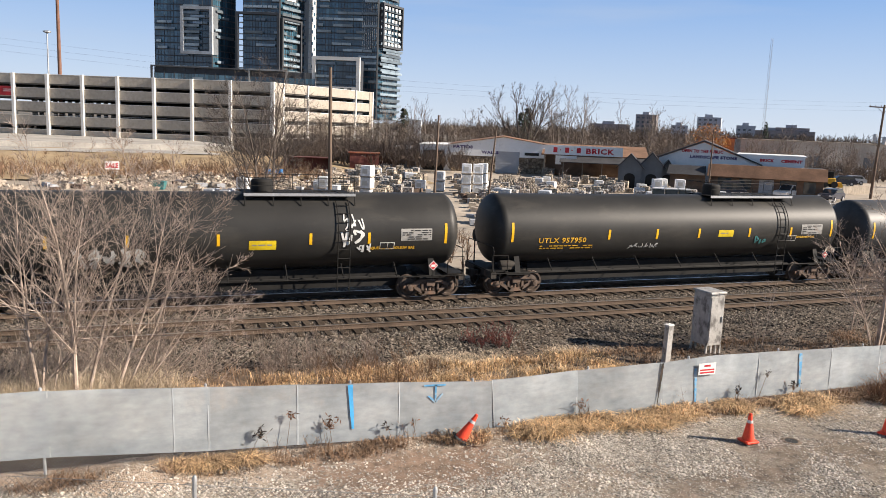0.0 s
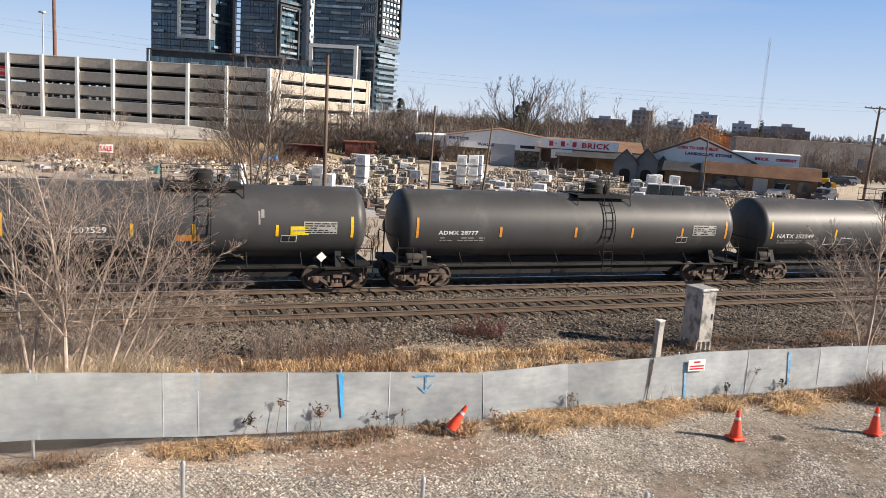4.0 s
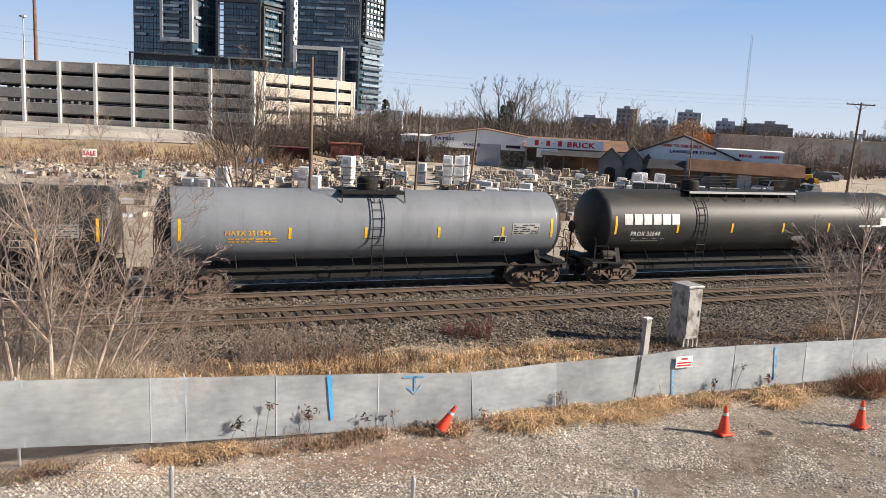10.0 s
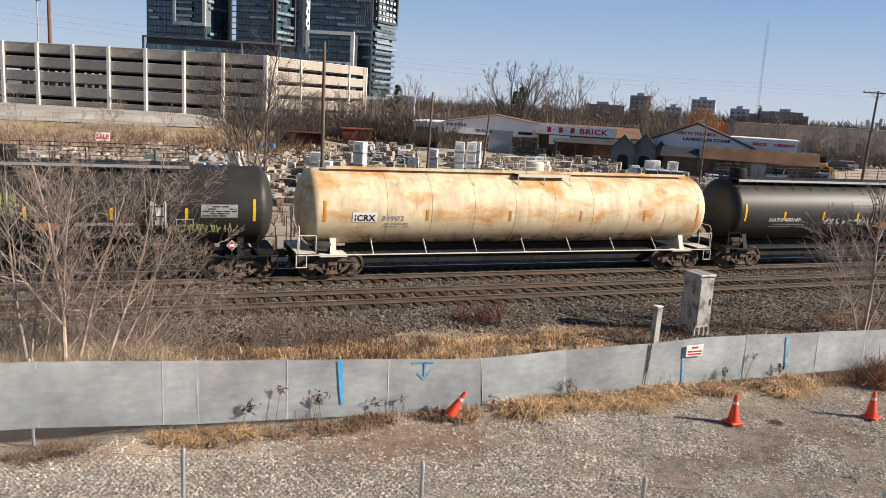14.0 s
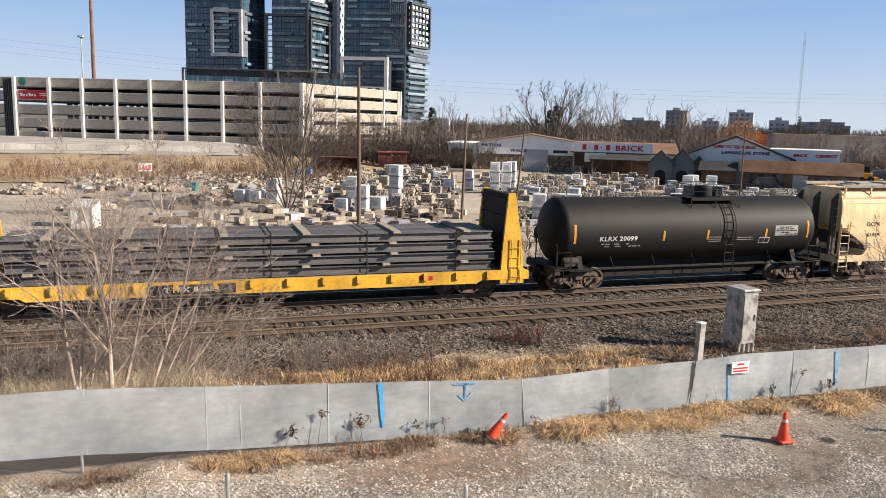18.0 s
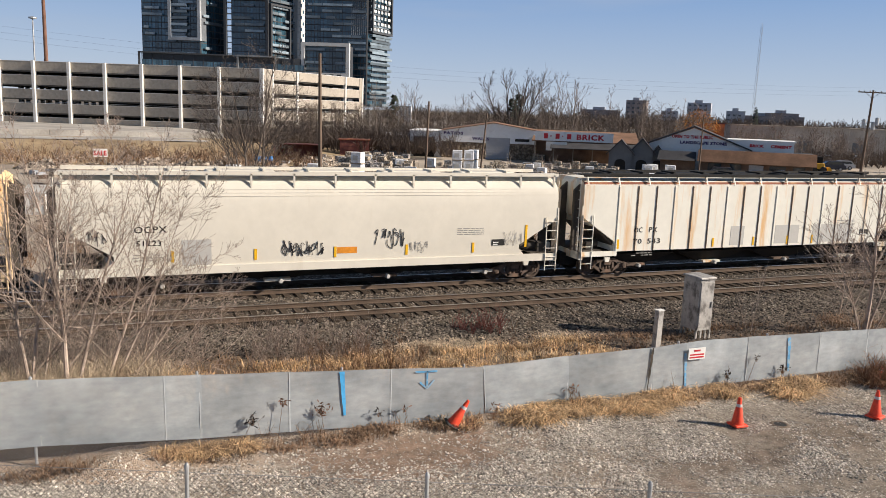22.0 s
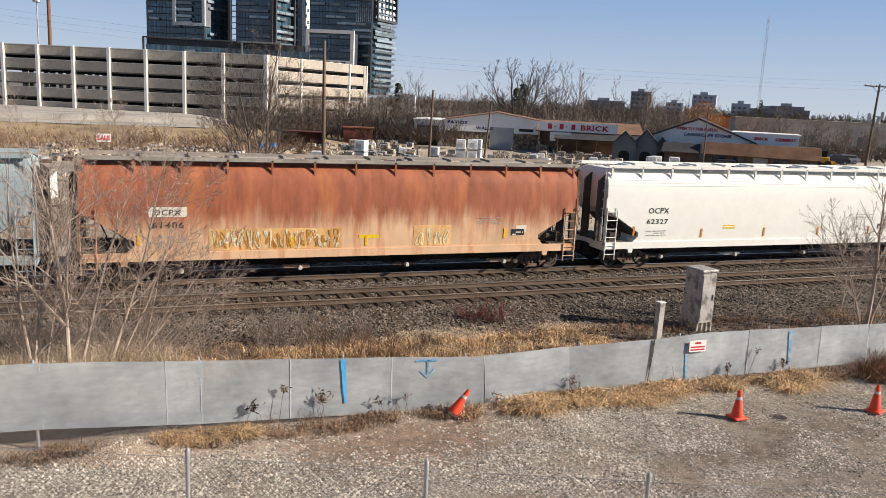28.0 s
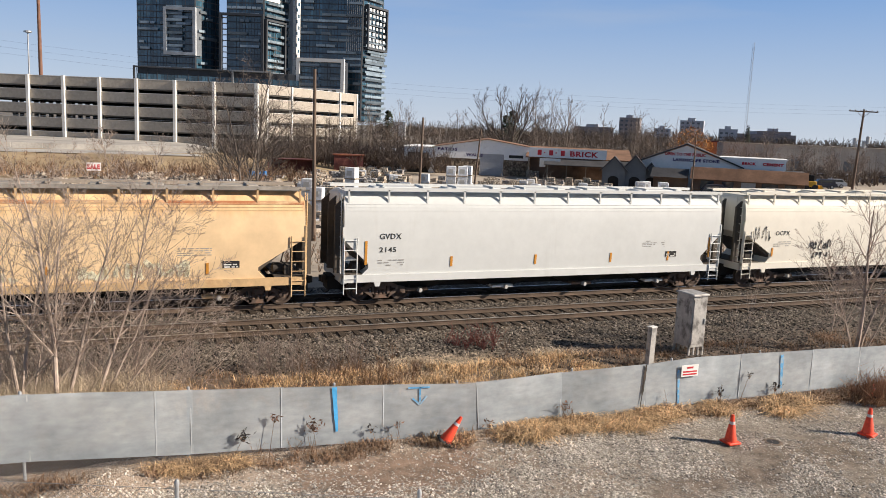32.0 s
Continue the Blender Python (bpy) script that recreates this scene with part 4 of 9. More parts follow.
    if marks and marks[0][1] > 0.25:
        body, size, x, z, w = marks[0]
        fine("small_print", lines_geo(surf, x + 0.1, z - 0.17, (w or 2.5) * 0.95, 2, 0.05, 0.06, int(left)), mark_mat if mark_mat != "letter_white" else "letter_grey", car)
    if data_panel:
        dx = L - 1.9
        dp = part("data_panel", plate_geo(surf, dx, dx + 1.3, zc - 0.28, zc + 0.2), "panel_grey", car, "pale stencilled data panel")
        fine("panel_print", lines_geo(lambda q: surf(q) - 0.008, dx + 0.06, zc + 0.1, 1.2, 5, 0.045, 0.04, int(left) + 3, 0.8), "letter_dark", dp)
        g = plate_geo(surf, L - 2.75, L - 2.15, zc - 0.62, zc - 0.34, n=2)
        part("notice_frame", g, "letter_white", car)
        part("notice_panel", plate_geo(surf, L - 2.72, L - 2.45, zc - 0.59, zc - 0.37, 0.018, n=2), "letter_dark", car)
        part("notice_panel", plate_geo(surf, L - 2.42, L - 2.18, zc - 0.59, zc - 0.37, 0.018, n=2), "letter_dark", car)
    for mat, x, z, w, h in signs:
        part("placard", plate_geo(surf, x, x + w, z, z + h, 0.014), mat, car)
        if mat in ("yellow_sign", "orange_sign"):
            fine("small_print", lines_geo(lambda q: surf(q) - 0.006, x + 0.1, z + h * 0.45, w - 0.25, 1, 0.05, 0.05, int(x * 7)), "letter_gold" if mat == "orange_sign" else "letter_grey", car)
    if diamond is not None:
        for x in (diamond,):
            z = 1.42
            y = -1.5
            part("diamond_holder", Geo().box(x - 0.03, x + 0.03, y + 0.02, y + 0.06, 1.0, 1.5), frame, car)
            part("hazard_diamond", Geo().prism_y([(x, z - 0.2), (x + 0.2, z), (x, z + 0.2), (x - 0.2, z)], y - 0.01, y + 0.01), "white", car)
            if lpg:
                part("hazard_mark", Geo().prism_y([(x, z - 0.17), (x + 0.17, z), (x, z + 0.17), (x - 0.17, z)], y - 0.016, y - 0.011), "red_paint", car)
                part("hazard_number", Geo().box(x - 0.09, x + 0.09, y - 0.021, y - 0.017, z - 0.045, z + 0.045), "white", car)
    for i, (x, z, w, h, mat, letters_n, thick) in enumerate(tags):
        fine("graffiti", scribble_geo(surf, x, z, w, h, int(left) * 10 + i, thick * 0.9, letters_n), mat, car)
    if blocks:
        for (x, z, w, h, mat) in blocks:
            part("painted_mark", plate_geo(surf, x, x + w, z, z + h, 0.013), mat, car)
    ends(car, -gap + 0.5, L + gap - 0.5)
    return car


HOP_W = [(0.98, 1.47), (1.3, 1.5), (1.9, 1.53), (2.6, 1.54), (3.3, 1.53), (3.75, 1.49), (4.05, 1.42), (4.26, 1.28), (4.4, 1.05), (4.46, 0.8)]
FLAT_W = [(1.18, 1.54), (1.3, 1.54), (1.9, 1.54), (2.6, 1.54), (3.3, 1.54), (3.9, 1.54), (4.14, 1.54), (4.16, 1.42), (4.3, 1.3), (4.4, 0.8)]


def hopper_wagon(label, left, right, paint, trim=None, marks=(), mark_mat="letter_dark", ribs=0, stripes=(), stripe="amber_stripe", tags=(), patches=(), cut=1.75,
                 edge=2.68, gates=4, skirt=True, seams=True, roof_mat=None, round_cut=True, band=None, sill_marks=()):
    """A covered hopper wagon; left, right: the ends of its body along the train."""
    L = right - left
    car = start_car("hopper_wagon", label, left)
    trim = trim or paint
    W = FLAT_W if ribs else HOP_W
    surf = lambda z: -float(np.interp(z, [a for a, _ in W], [b for _, b in W]))
    # hopper body, with its ends drawn in below the slope line
    g = Geo()
    low = W[0][0]
    def inset(z):
        if z >= edge:
            return 0.06 if z < 4.2 else 0.06 + (z - 4.2) * 0.8
        t = (edge - z) / (edge - 1.62)
        return 0.06 + cut * min(1, t) - (0.25 * max(0, (1.45 - z) / 0.25) if round_cut else 0)
    zs = sorted(set([z for z, _ in W] + [1.2, 1.3, 1.45, 1.62, 1.75, 2.0, 2.2, edge, edge + 0.02]))
    zs = [z for z in zs if z >= low]
    v, f = [], []
    for z in zs:
        w, i = -surf(z), inset(z)
        v += [(i, -w, z), (L - i, -w, z), (L - i, w, z), (i, w, z)]
    for k in range(len(zs) - 1):
        f += [(4 * k + j, 4 * k + (j + 1) % 4, 4 * k + 4 + (j + 1) % 4, 4 * k + 4 + j) for j in range(4)]
    f += [(3, 2, 1, 0), tuple(range(4 * len(zs) - 4, 4 * len(zs)))]
    part("hopper_body", g.add(v, f), paint, car, smooth=True)
    if seams and not ribs:
        for z in (3.98, 3.86, 3.74):
            part("seam", plate_geo(surf, 0.15, L - 0.15, z, z + 0.018, 0.014, n=1), trim, car)
    # side sill and end frames
    g = Geo().box(0.0, L, -1.56, -1.44, 0.9, 1.2).box(0.0, L, 1.44, 1.56, 0.9, 1.2)
    if skirt:
        part("side_sill", g, trim, car)
    else:
        part("side_sill", Geo().box(0, cut + 0.2, -1.57, -1.45, 0.98, 1.2).box(L - cut - 0.2, L, -1.57, -1.45, 0.98, 1.2), trim, car)
    part("centre_sill", Geo().box(-0.3, L + 0.3, -0.4, 0.4, 0.42, 0.98), "iron", car)
    for s, xe in ((1, 0.0), (-1, L)):
        a, b = min(xe, xe + s * 0.06), max(xe, xe + s * 0.06)
        # slope, platform and posts are coloured dark for the shade at the wagon end
        part("end_slope", Geo().prism_y([(xe + s * 0.12, edge + 0.3), (xe + s * (cut + 0.5), 1.22), (xe + s * (cut + 0.3), 1.22), (xe + s * 0.1, edge + 0.1)], -1.4, 1.4), "end_shade", car)
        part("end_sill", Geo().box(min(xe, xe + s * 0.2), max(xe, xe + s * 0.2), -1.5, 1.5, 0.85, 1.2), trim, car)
        part("end_platform", Geo().box(min(xe, xe + s * 1.2), max(xe, xe + s * 1.2), -1.42, 1.42, 1.2, 1.24), "end_shade", car)
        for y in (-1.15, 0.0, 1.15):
            part("end_post", Geo().prism_y([(xe + s * 0.1, 1.24), (xe - s * 0.24, 1.24), (xe - s * 0.24, 3.9), (xe + s * 0.1, 4.2)][::s], y - 0.07, y + 0.07), "end_shade", car)
        for y in (-1.53, 1.5):
            part("corner_post", Geo().box(a, b, y - 0.03, y + 0.05, 1.1, edge + 0.5), trim, car)
        la, lb = (xe + s * 0.06, xe + s * 0.58)
        part("side_ladder", ladder_geo(min(la, lb), max(la, lb), [(-1.59, 0.45), (-1.59, edge + 0.1)], 0.38, 0.024), trim, car)
        part("end_ladder", ladder_geo(-0.2, 0.2, [(0, 1.25), (0, 4.4)], 0.4, 0.022), trim, car).matrix_basis = pose(xe - s * 0.03, -1.15, 0, 0, 0, 90)
        part("jacking_pad", Geo().prism_y([(xe + s * 1.45 - 0.14, 0.92), (xe + s * 1.45 + 0.14, 0.92), (xe + s * 1.45 + 0.09, 0.72), (xe + s * 1.45 - 0.09, 0.72)][::-1], -1.55, -1.45), trim, car)
        # reservoir and pipes also kept dark, as in the shaded opening
        part("brake_reservoir" if s > 0 else "brake_valve", Geo().turned([(0.05, -0.4), (0.2, -0.34), (0.2, 0.34), (0.05, 0.4)], 12, "x", (xe + s * 0.85, -0.9, 1.48)), "grime", car, smooth=True)
        part("pipework", Geo().path([(xe + s * 0.2, -1.0, 1.3), (xe + s * 0.9, -1.1, 1.75), (xe + s * 0.7, -0.6, 2.1)], 0.03, 5).box(min(xe + s * 0.5, xe + s * 0.8), max(xe + s * 0.5, xe + s * 0.8), -1.25, -1.0, 1.26, 1.6), "grime", car)
    for x in (1.75, L - 1.75):
        bogie(car, x)
    # outlet gates
    for k in range(gates):
        x = 3.3 + (L - 6.6) * k / (gates - 1)
        hw = (L - 6.6) / (gates - 1) * 0.49
        g = Geo()
        v = [(x - hw, -1.2, 1.0), (x + hw, -1.2, 1.0), (x + hw, 1.2, 1.0), (x - hw, 1.2, 1.0), (x - 0.75, -0.75, 0.45), (x + 0.75, -0.75, 0.45), (x + 0.75, 0.75, 0.45), (x - 0.75, 0.75, 0.45)]
        g.add(v, [(0, 1, 2, 3), (7, 6, 5, 4), (0, 4, 5, 1), (1, 5, 6, 2), (2, 6, 7, 3), (3, 7, 4, 0)])
        gate = part("outlet_chute", g, "iron", car)
        part("gate_frame", Geo().box(x - 0.5, x + 0.5, -1.1, 1.1, 0.4, 0.5), trim if k % 2 else "truck", gate)
        part("outlet_cap", Geo().turned([(0.07, -1.28), (0.09, -1.24), (0.09, -1.0)], 14, "y", (x + 0.1, 0, 0.42)), "grey_patch", gate, "pale capped outlet pipe", smooth=True)
    # roof: hatches, running boards on brackets
    rm = roof_mat or trim
    for y, sgn in ((-1.18, 1), (1.18, -1)):
        part("running_board", Geo().box(0.05, L - 0.05, y - 0.22, y + 0.22, 4.56, 4.61).box(0.05, L - 0.05, y - 0.25, y - 0.22, 4.5, 4.63), rm, car)
    nb = round(L / 1.62)
    for k in range(nb + 1):
        x = 0.25 + (L - 0.5) * k / nb
        z0 = 4.05 if not ribs else 4.14
        part("board_bracket", Geo().prism_x([(-1.4, 4.55), (-1.32, 4.55), (surf(z0) + 0.02, z0 + 0.12), (surf(z0) - 0.02, z0)], x - 0.03, x + 0.03).box(x - 0.035, x + 0.035, -1.43, -1.36, z0 + 0.12, 4.56), trim, car)
    nh = 5
    for k in range(nh):
        x = 1.2 + (L - 2.4) * (k + 0.5) / nh
        part("roof_hatch", Geo().bevel_box(x - 1.3, x + 1.3, -0.45, 0.45, 4.44, 4.6, 0.06), rm, car)
        for dx in (-0.85, 0.85):
            part("hatch_latch", Geo().box(x + dx - 0.05, x + dx + 0.05, -0.52, 0.52, 4.6, 4.66), rm, car)
    if band:
        mat, za, zb = band
        part("rust_strip", plate_geo(surf, 0.1, L - 0.1, za, zb, 0.006, n=2), mat, car, "rust along the roof edge")
    for x in sill_marks:
        part("sill_reflector", Geo().box(x, x + 0.62, -1.572, -1.56, 1.03, 1.11), "orange_sign", car)
    for k in range(ribs):
        x = cut + 0.15 + (L - 2 * cut - 0.3) * k / (ribs - 1)
        # two ribs in three are dark brown, drawing the shadow line beside each rib
        part("side_rib", Geo().prism_x([(-1.54, 1.18), (-1.575, 1.22), (-1.575, 4.06), (-1.54, 4.12)][::-1], x - 0.022, x + 0.022), "truck" if k % 3 else trim, car)
    for x, z in stripes:
        part("reflector_stripe", plate_geo(surf, x - 0.05, x + 0.05, z, z + (0.95 if z > 1.5 else 0.42), 0.02), stripe, car)
    for mat, x, z, w, h in patches:
        part("paint_patch", plate_geo(surf, x, x + w, z, z + h, 0.008), mat, car)
    for body, size, x, z, w in marks:
        letters(car, surf, body, size, x, z, mark_mat, w, 0.004)
    if marks:
        x = marks[0][2]
        fine("small_print", lines_geo(surf, x - 0.05, marks[-1][3] - 0.35, 1.1, 3, 0.04, 0.06, int(left)), "letter_grey", car)
        fine("small_print", lines_geo(surf, L * 0.76, 2.35, 1.2, 4, 0.03, 0.05, int(left) + 5), "letter_grey", car)
    part("notice_panel", plate_geo(surf, L - 3.1, L - 2.5, 1.62, 1.88, 0.016, n=1), mark_mat, car)
    fine("notice_text", lines_geo(lambda q: surf(q) - 0.008, L - 3.05, 1.72, 0.5, 2, 0.05, 0.04, int(left)), "letter_white", car)
    for i, (x, z, w, h, mat, n_l, thick) in enumerate(tags):
        fine("graffiti", scribble_geo(surf, x, z, w, h, int(left) * 10 + i, thick, n_l), mat, car)
    ends(car, -0.1, L + 0.1)
    return car


K = 0.945
LPG = dict(R=1.5, zc=2.74, lpg=True, platform=(10.4, 15.2), ladder=14.4)
tank_wagon("black petroleum-gas tank wagon with white spray-painted tags", -5.9, 11.2, "black_tank", stripes=(2.5, 5.1, 8.2, 11.6, 13.9), signs=[("yellow_sign", 9.3, 2.18, 1.0, 0.36)],
           marks=[("LIQUEFIED PETROLEUM GAS", 0.15, 13.9, 2.12, 1.9)], mark_mat="letter_gold", tags=[(12.75, 2.2, 0.95, 0.75, "graffiti", 2, 0.1), (12.8, 2.9, 0.9, 0.65, "graffiti", 3, 0.06), (3.3, 1.5, 2.5, 0.8, "graffiti", 5, 0.12), (13.4, 2.0, 0.6, 0.4, "graffiti", 2, 0.06)], diamond=16.6, **{**LPG, "platform": (9.2, 13.4), "ladder": 12.9})
tank_wagon("matt black petroleum-gas tank wagon with gold lettering", 14.2, 31.65, "black_tank", stripes=(4.7, 7.2, 9.5, 12.4, 14.9), marks=[("UTLX 957950", 0.38, 1.25, 2.25, 2.75), ("LIQUEFIED PETROLEUM GAS", 0.13, 14.9, 2.28, 1.5)], mark_mat="letter_gold",
           signs=[("yellow_sign", 10.6, 2.4, 0.85, 0.32)], tags=[(5.8, 1.9, 1.6, 0.25, "graffiti", 6, 0.035), (12.8, 1.95, 0.7, 0.45, "graffiti_teal", 3, 0.08)], diamond=17.2, **LPG)
for lf, mk, sg, tg in ((34.62, "TILX 202526", [("orange_sign", 4.7, 1.98, 0.8, 0.26), ("yellow_sign", 6.7, 1.75, 0.9, 0.36), ("yellow_sign", 9.9, 2.28, 0.7, 0.34)], ()),
                       (49.5, "TILX 202529", [("orange_sign", 5.6, 2.0, 0.8, 0.24), ("yellow_sign", 9.7, 2.25, 0.7, 0.34)], [(-0.2, 2.6, 0.3, 0.9, "graffiti", 3, 0.05)])):
    tank_wagon("slate-black tank wagon with white lettering and placards", lf, lf + 12.1, "slate_tank", stripes=(4.15, 7.7, 10.4) if mk[-1] == "6" else (4.1, 6.2, 9.2), marks=[(mk, 0.36, 1.35, 2.3, 2.3)], signs=sg, tags=tg[1:] if tg else (), ladder=6.55, platform=(5.1, 8.0), diamond=10.9,
               blocks=[(8.5, 2.65, 0.07, 0.5, "letter_grey"), (8.6, 2.9, 0.12, 0.3, "letter_grey")])
tank_wagon("dull slate tank wagon with small white lettering", 64.3, 79.7, "slate_tank", stripes=(3.7, 7.3, 10.2, 12.9), stripe="amber_stripe", marks=[("ADMX 28777", 0.27, 0.9, 2.3, 2.1)], ladder=9.0, platform=(7.5, 10.2))
tank_wagon("dark grey tank wagon with chalk-white scrawl along its side", 82.5, 97.65, "slate_tank", stripes=(4.1, 7.55, 10.4, 13.0), stripe="yellow_stripe", marks=[("NATX 252249", 0.33, 0.35, 2.2, 2.75)], ladder=9.6, platform=(7.9, 10.4),
           tags=[(8.8, 1.9, 1.1, 0.35, "graffiti", 5, 0.03)], diamond=14.6)
GL_H, GL_E, GL_L = [[(0, 0), (0, 1)], [(0, 0.5), (1, 0.55)], [(1, 0), (0.95, 1)]], [[(1, 0.95), (0.1, 1), (0, 0), (1, 0.05)], [(0, 0.5), (0.8, 0.55)]], [[(0.1, 1), (0, 0), (1, 0.05)]]
GL_6 = [[(0.9, 1), (0.3, 0.75), (0, 0.3), (0.3, 0), (0.8, 0.1), (0.9, 0.4), (0.5, 0.55), (0.1, 0.4)]]
fine("graffiti", strokes_geo(lambda z: -math.sqrt(1.42 ** 2 - (z - 2.58) ** 2), 3.45, 1.5, 5.0, 0.72, [GL_H, GL_E, GL_L, GL_L, GL_6], 0.045), "graffiti", CARS[-1][0])
tank_wagon("tank wagon with a rust-red upper half and white tags", 100.6, 115.9, "rust_top", stripes=(4.15, 7.0, 10.1, 12.9), stripe="yellow_stripe", marks=[("NATX 251254", 0.33, 1.4, 2.32, 2.5)], ladder=7.6, platform=(6.4, 9.0),
           tags=[(4.21, 1.88, 1.55, 0.4, "graffiti", 6, 0.045), (3.15, 1.58, 1.13, 0.4, "graffiti_teal", 5, 0.05), (3.15, 1.58, 1.13, 0.4, "graffiti", 6, 0.025), (7.07, 1.88, 0.94, 0.37, "graffiti", 4, 0.05), (7.14, 1.6, 0.92, 0.22, "graffiti", 3, 0.03), (9.37, 1.84, 1.68, 0.77, "graffiti", 4, 0.055), (11.16, 1.86, 1.52, 0.69, "graffiti", 4, 0.055)],
           blocks=[(13.4, 2.28, 0.7, 0.25, "grey_patch")])
tank_wagon("black tank wagon with white stencil lettering", 118.5, 133.85, "black_tank", stripes=(4.0, 6.3, 9.1, 11.3, 13.4), marks=[("GATX 54337", 0.34, 0.15, 2.25, 2.1)], ladder=7.75, platform=(6.6, 9.0), signs=[("yellow_sign", 8.35, 1.95, 0.45, 0.3)],
           tags=[(4.2, 1.95, 1.0, 0.5, "graffiti", 4, 0.03)])
tank_wagon("plain grey tank wagon with worn yellow lettering", 136.55, 151.9, "grey_tank", stripes=(4.0, 7.0, 10.1, 13.0), marks=[("NATX 251594", 0.3, 1.6, 2.35, 2.0)], mark_mat="letter_gold", ladder=7.5, platform=(6.1, 8.7), frame="iron")
tank_wagon("black tank wagon with large white block lettering", 155.15, 172.6, "black_tank", R=1.5, zc=2.7, lpg=True, stripes=(3.4, 6.6, 9.8, 12.8, 15.4), marks=[("PROX 32644", 0.34, 0.85, 2.2, 1.9)], ladder=4.8, platform=(4.3, 10.8), diamond=16.6, gap=1.6,
           blocks=[(0.45 + 0.52 * i, 2.72, 0.42, 0.48, "letter_white") for i in range(6)] + [(14.9, 2.55, 1.6, 0.1, "letter_white"), (16.4, 2.62, 0.9, 0.4, "letter_white"), (15.4, 2.3, 0.4, 0.2, "letter_grey"), (10.6, 1.9, 0.7, 0.2, "letter_grey")], data_panel=False)
tank_wagon("black petroleum-gas tank wagon covered in pale graffiti", 175.15, 192.45, "black_tank", stripes=(3.9, 6.7, 9.7, 12.4, 14.9), marks=[("NBTX 780853", 0.34, 1.0, 2.1, 2.7), ("LIQUEFIED PETROLEUM GAS", 0.15, 11.2, 2.15, 1.9)], signs=[("orange_sign", 10.0, 1.98, 0.72, 0.26)],
           tags=[(1.32, 2.41, 1.49, 0.72, "graffiti", 4, 0.05), (2.86, 2.42, 1.08, 0.72, "graffiti", 3, 0.05), (6.87, 2.43, 0.56, 0.51, "graffiti", 3, 0.03), (8.41, 2.79, 1.04, 0.51, "graffiti_green", 5, 0.04), (8.68, 2.48, 0.75, 0.32, "graffiti_green", 4, 0.03), (10.36, 2.28, 0.75, 0.74, "letter_grey", 5, 0.02), (13.62, 2.02, 0.6, 1.03, "graffiti", 6, 0.05), (14.24, 1.85, 2.5, 0.39, "graffiti_green", 12, 0.035), (4.11, 1.78, 1.06, 0.45, "graffiti", 5, 0.045), (5.79, 1.69, 2.73, 0.25, "graffiti", 14, 0.03), (11.52, 1.65, 1.52, 0.28, "graffiti", 7, 0.035)], diamond=16.5, **{**LPG, "platform": (8.2, 15.0), "ladder": 13.9})
tank_wagon("cream tank wagon stained orange with rust", 195.1, 212.6, "cream_tank", R=1.52, zc=2.72, stripe="amber_stripe", stripes=(4.2, 7.9, 11.3, 14.6), marks=[("34902", 0.32, 2.3, 2.36, 1.1)], mark_mat="letter_grey", frame="cream_hopper", sill="cream_hopper", platform=(8.4, 10.9), ladder=False,
           blocks=[(1.1, 2.28, 1.0, 0.4, "white")], data_panel=False, gap=1.6)
letters(CARS[-1][0], lambda z: -math.sqrt(1.52 ** 2 - (z - 2.72) ** 2) - 0.006, "ICRX", 0.34, 1.18, 2.34, "letter_dark", 0.85)
for k in range(9):
    part("shell_seam", Geo().turned([(1.51, 2.5 + k * 1.88), (1.526, 2.51 + k * 1.88), (1.51, 2.53 + k * 1.88)], 48, "x", (0, 0, 2.72)), "truck", CARS[-1][0])
part("top_walkway", Geo().box(0.2, 17.3, -0.55, -0.25, 4.3, 4.34).box(0.2, 17.3, -0.57, -0.54, 4.26, 4.38), "cream_tank", CARS[-1][0])
tank_wagon("black petroleum-gas tank wagon with white stencils", 215.45, 232.8, "black_tank", stripes=(2.4, 4.9, 7.2, 9.4, 11.6, 13.6, 15.4), marks=[("NATX 400149", 0.32, 1.5, 2.3, 2.3), ("LIQUEFIED PETROLEUM GAS", 0.17, 12.2, 2.2, 2.3)], signs=[("orange_sign", 8.6, 2.0, 0.8, 0.26)],
           tags=[(9.9, 2.35, 0.7, 0.4, "graffiti", 4, 0.08), (4.9, 2.15, 2.5, 0.3, "graffiti", 6, 0.04), (7.3, 2.0, 1.3, 0.5, "graffiti", 5, 0.025), (11.9, 2.0, 1.0, 0.4, "graffiti", 4, 0.025), (14.4, 2.15, 0.7, 0.2, "graffiti", 4, 0.025)], diamond=16.7,
           blocks=[(6.8, 2.75, 1.7, 0.55, "slate_tank")], **{**LPG, "platform": (-0.2, 16.6), "ladder": 8.5})


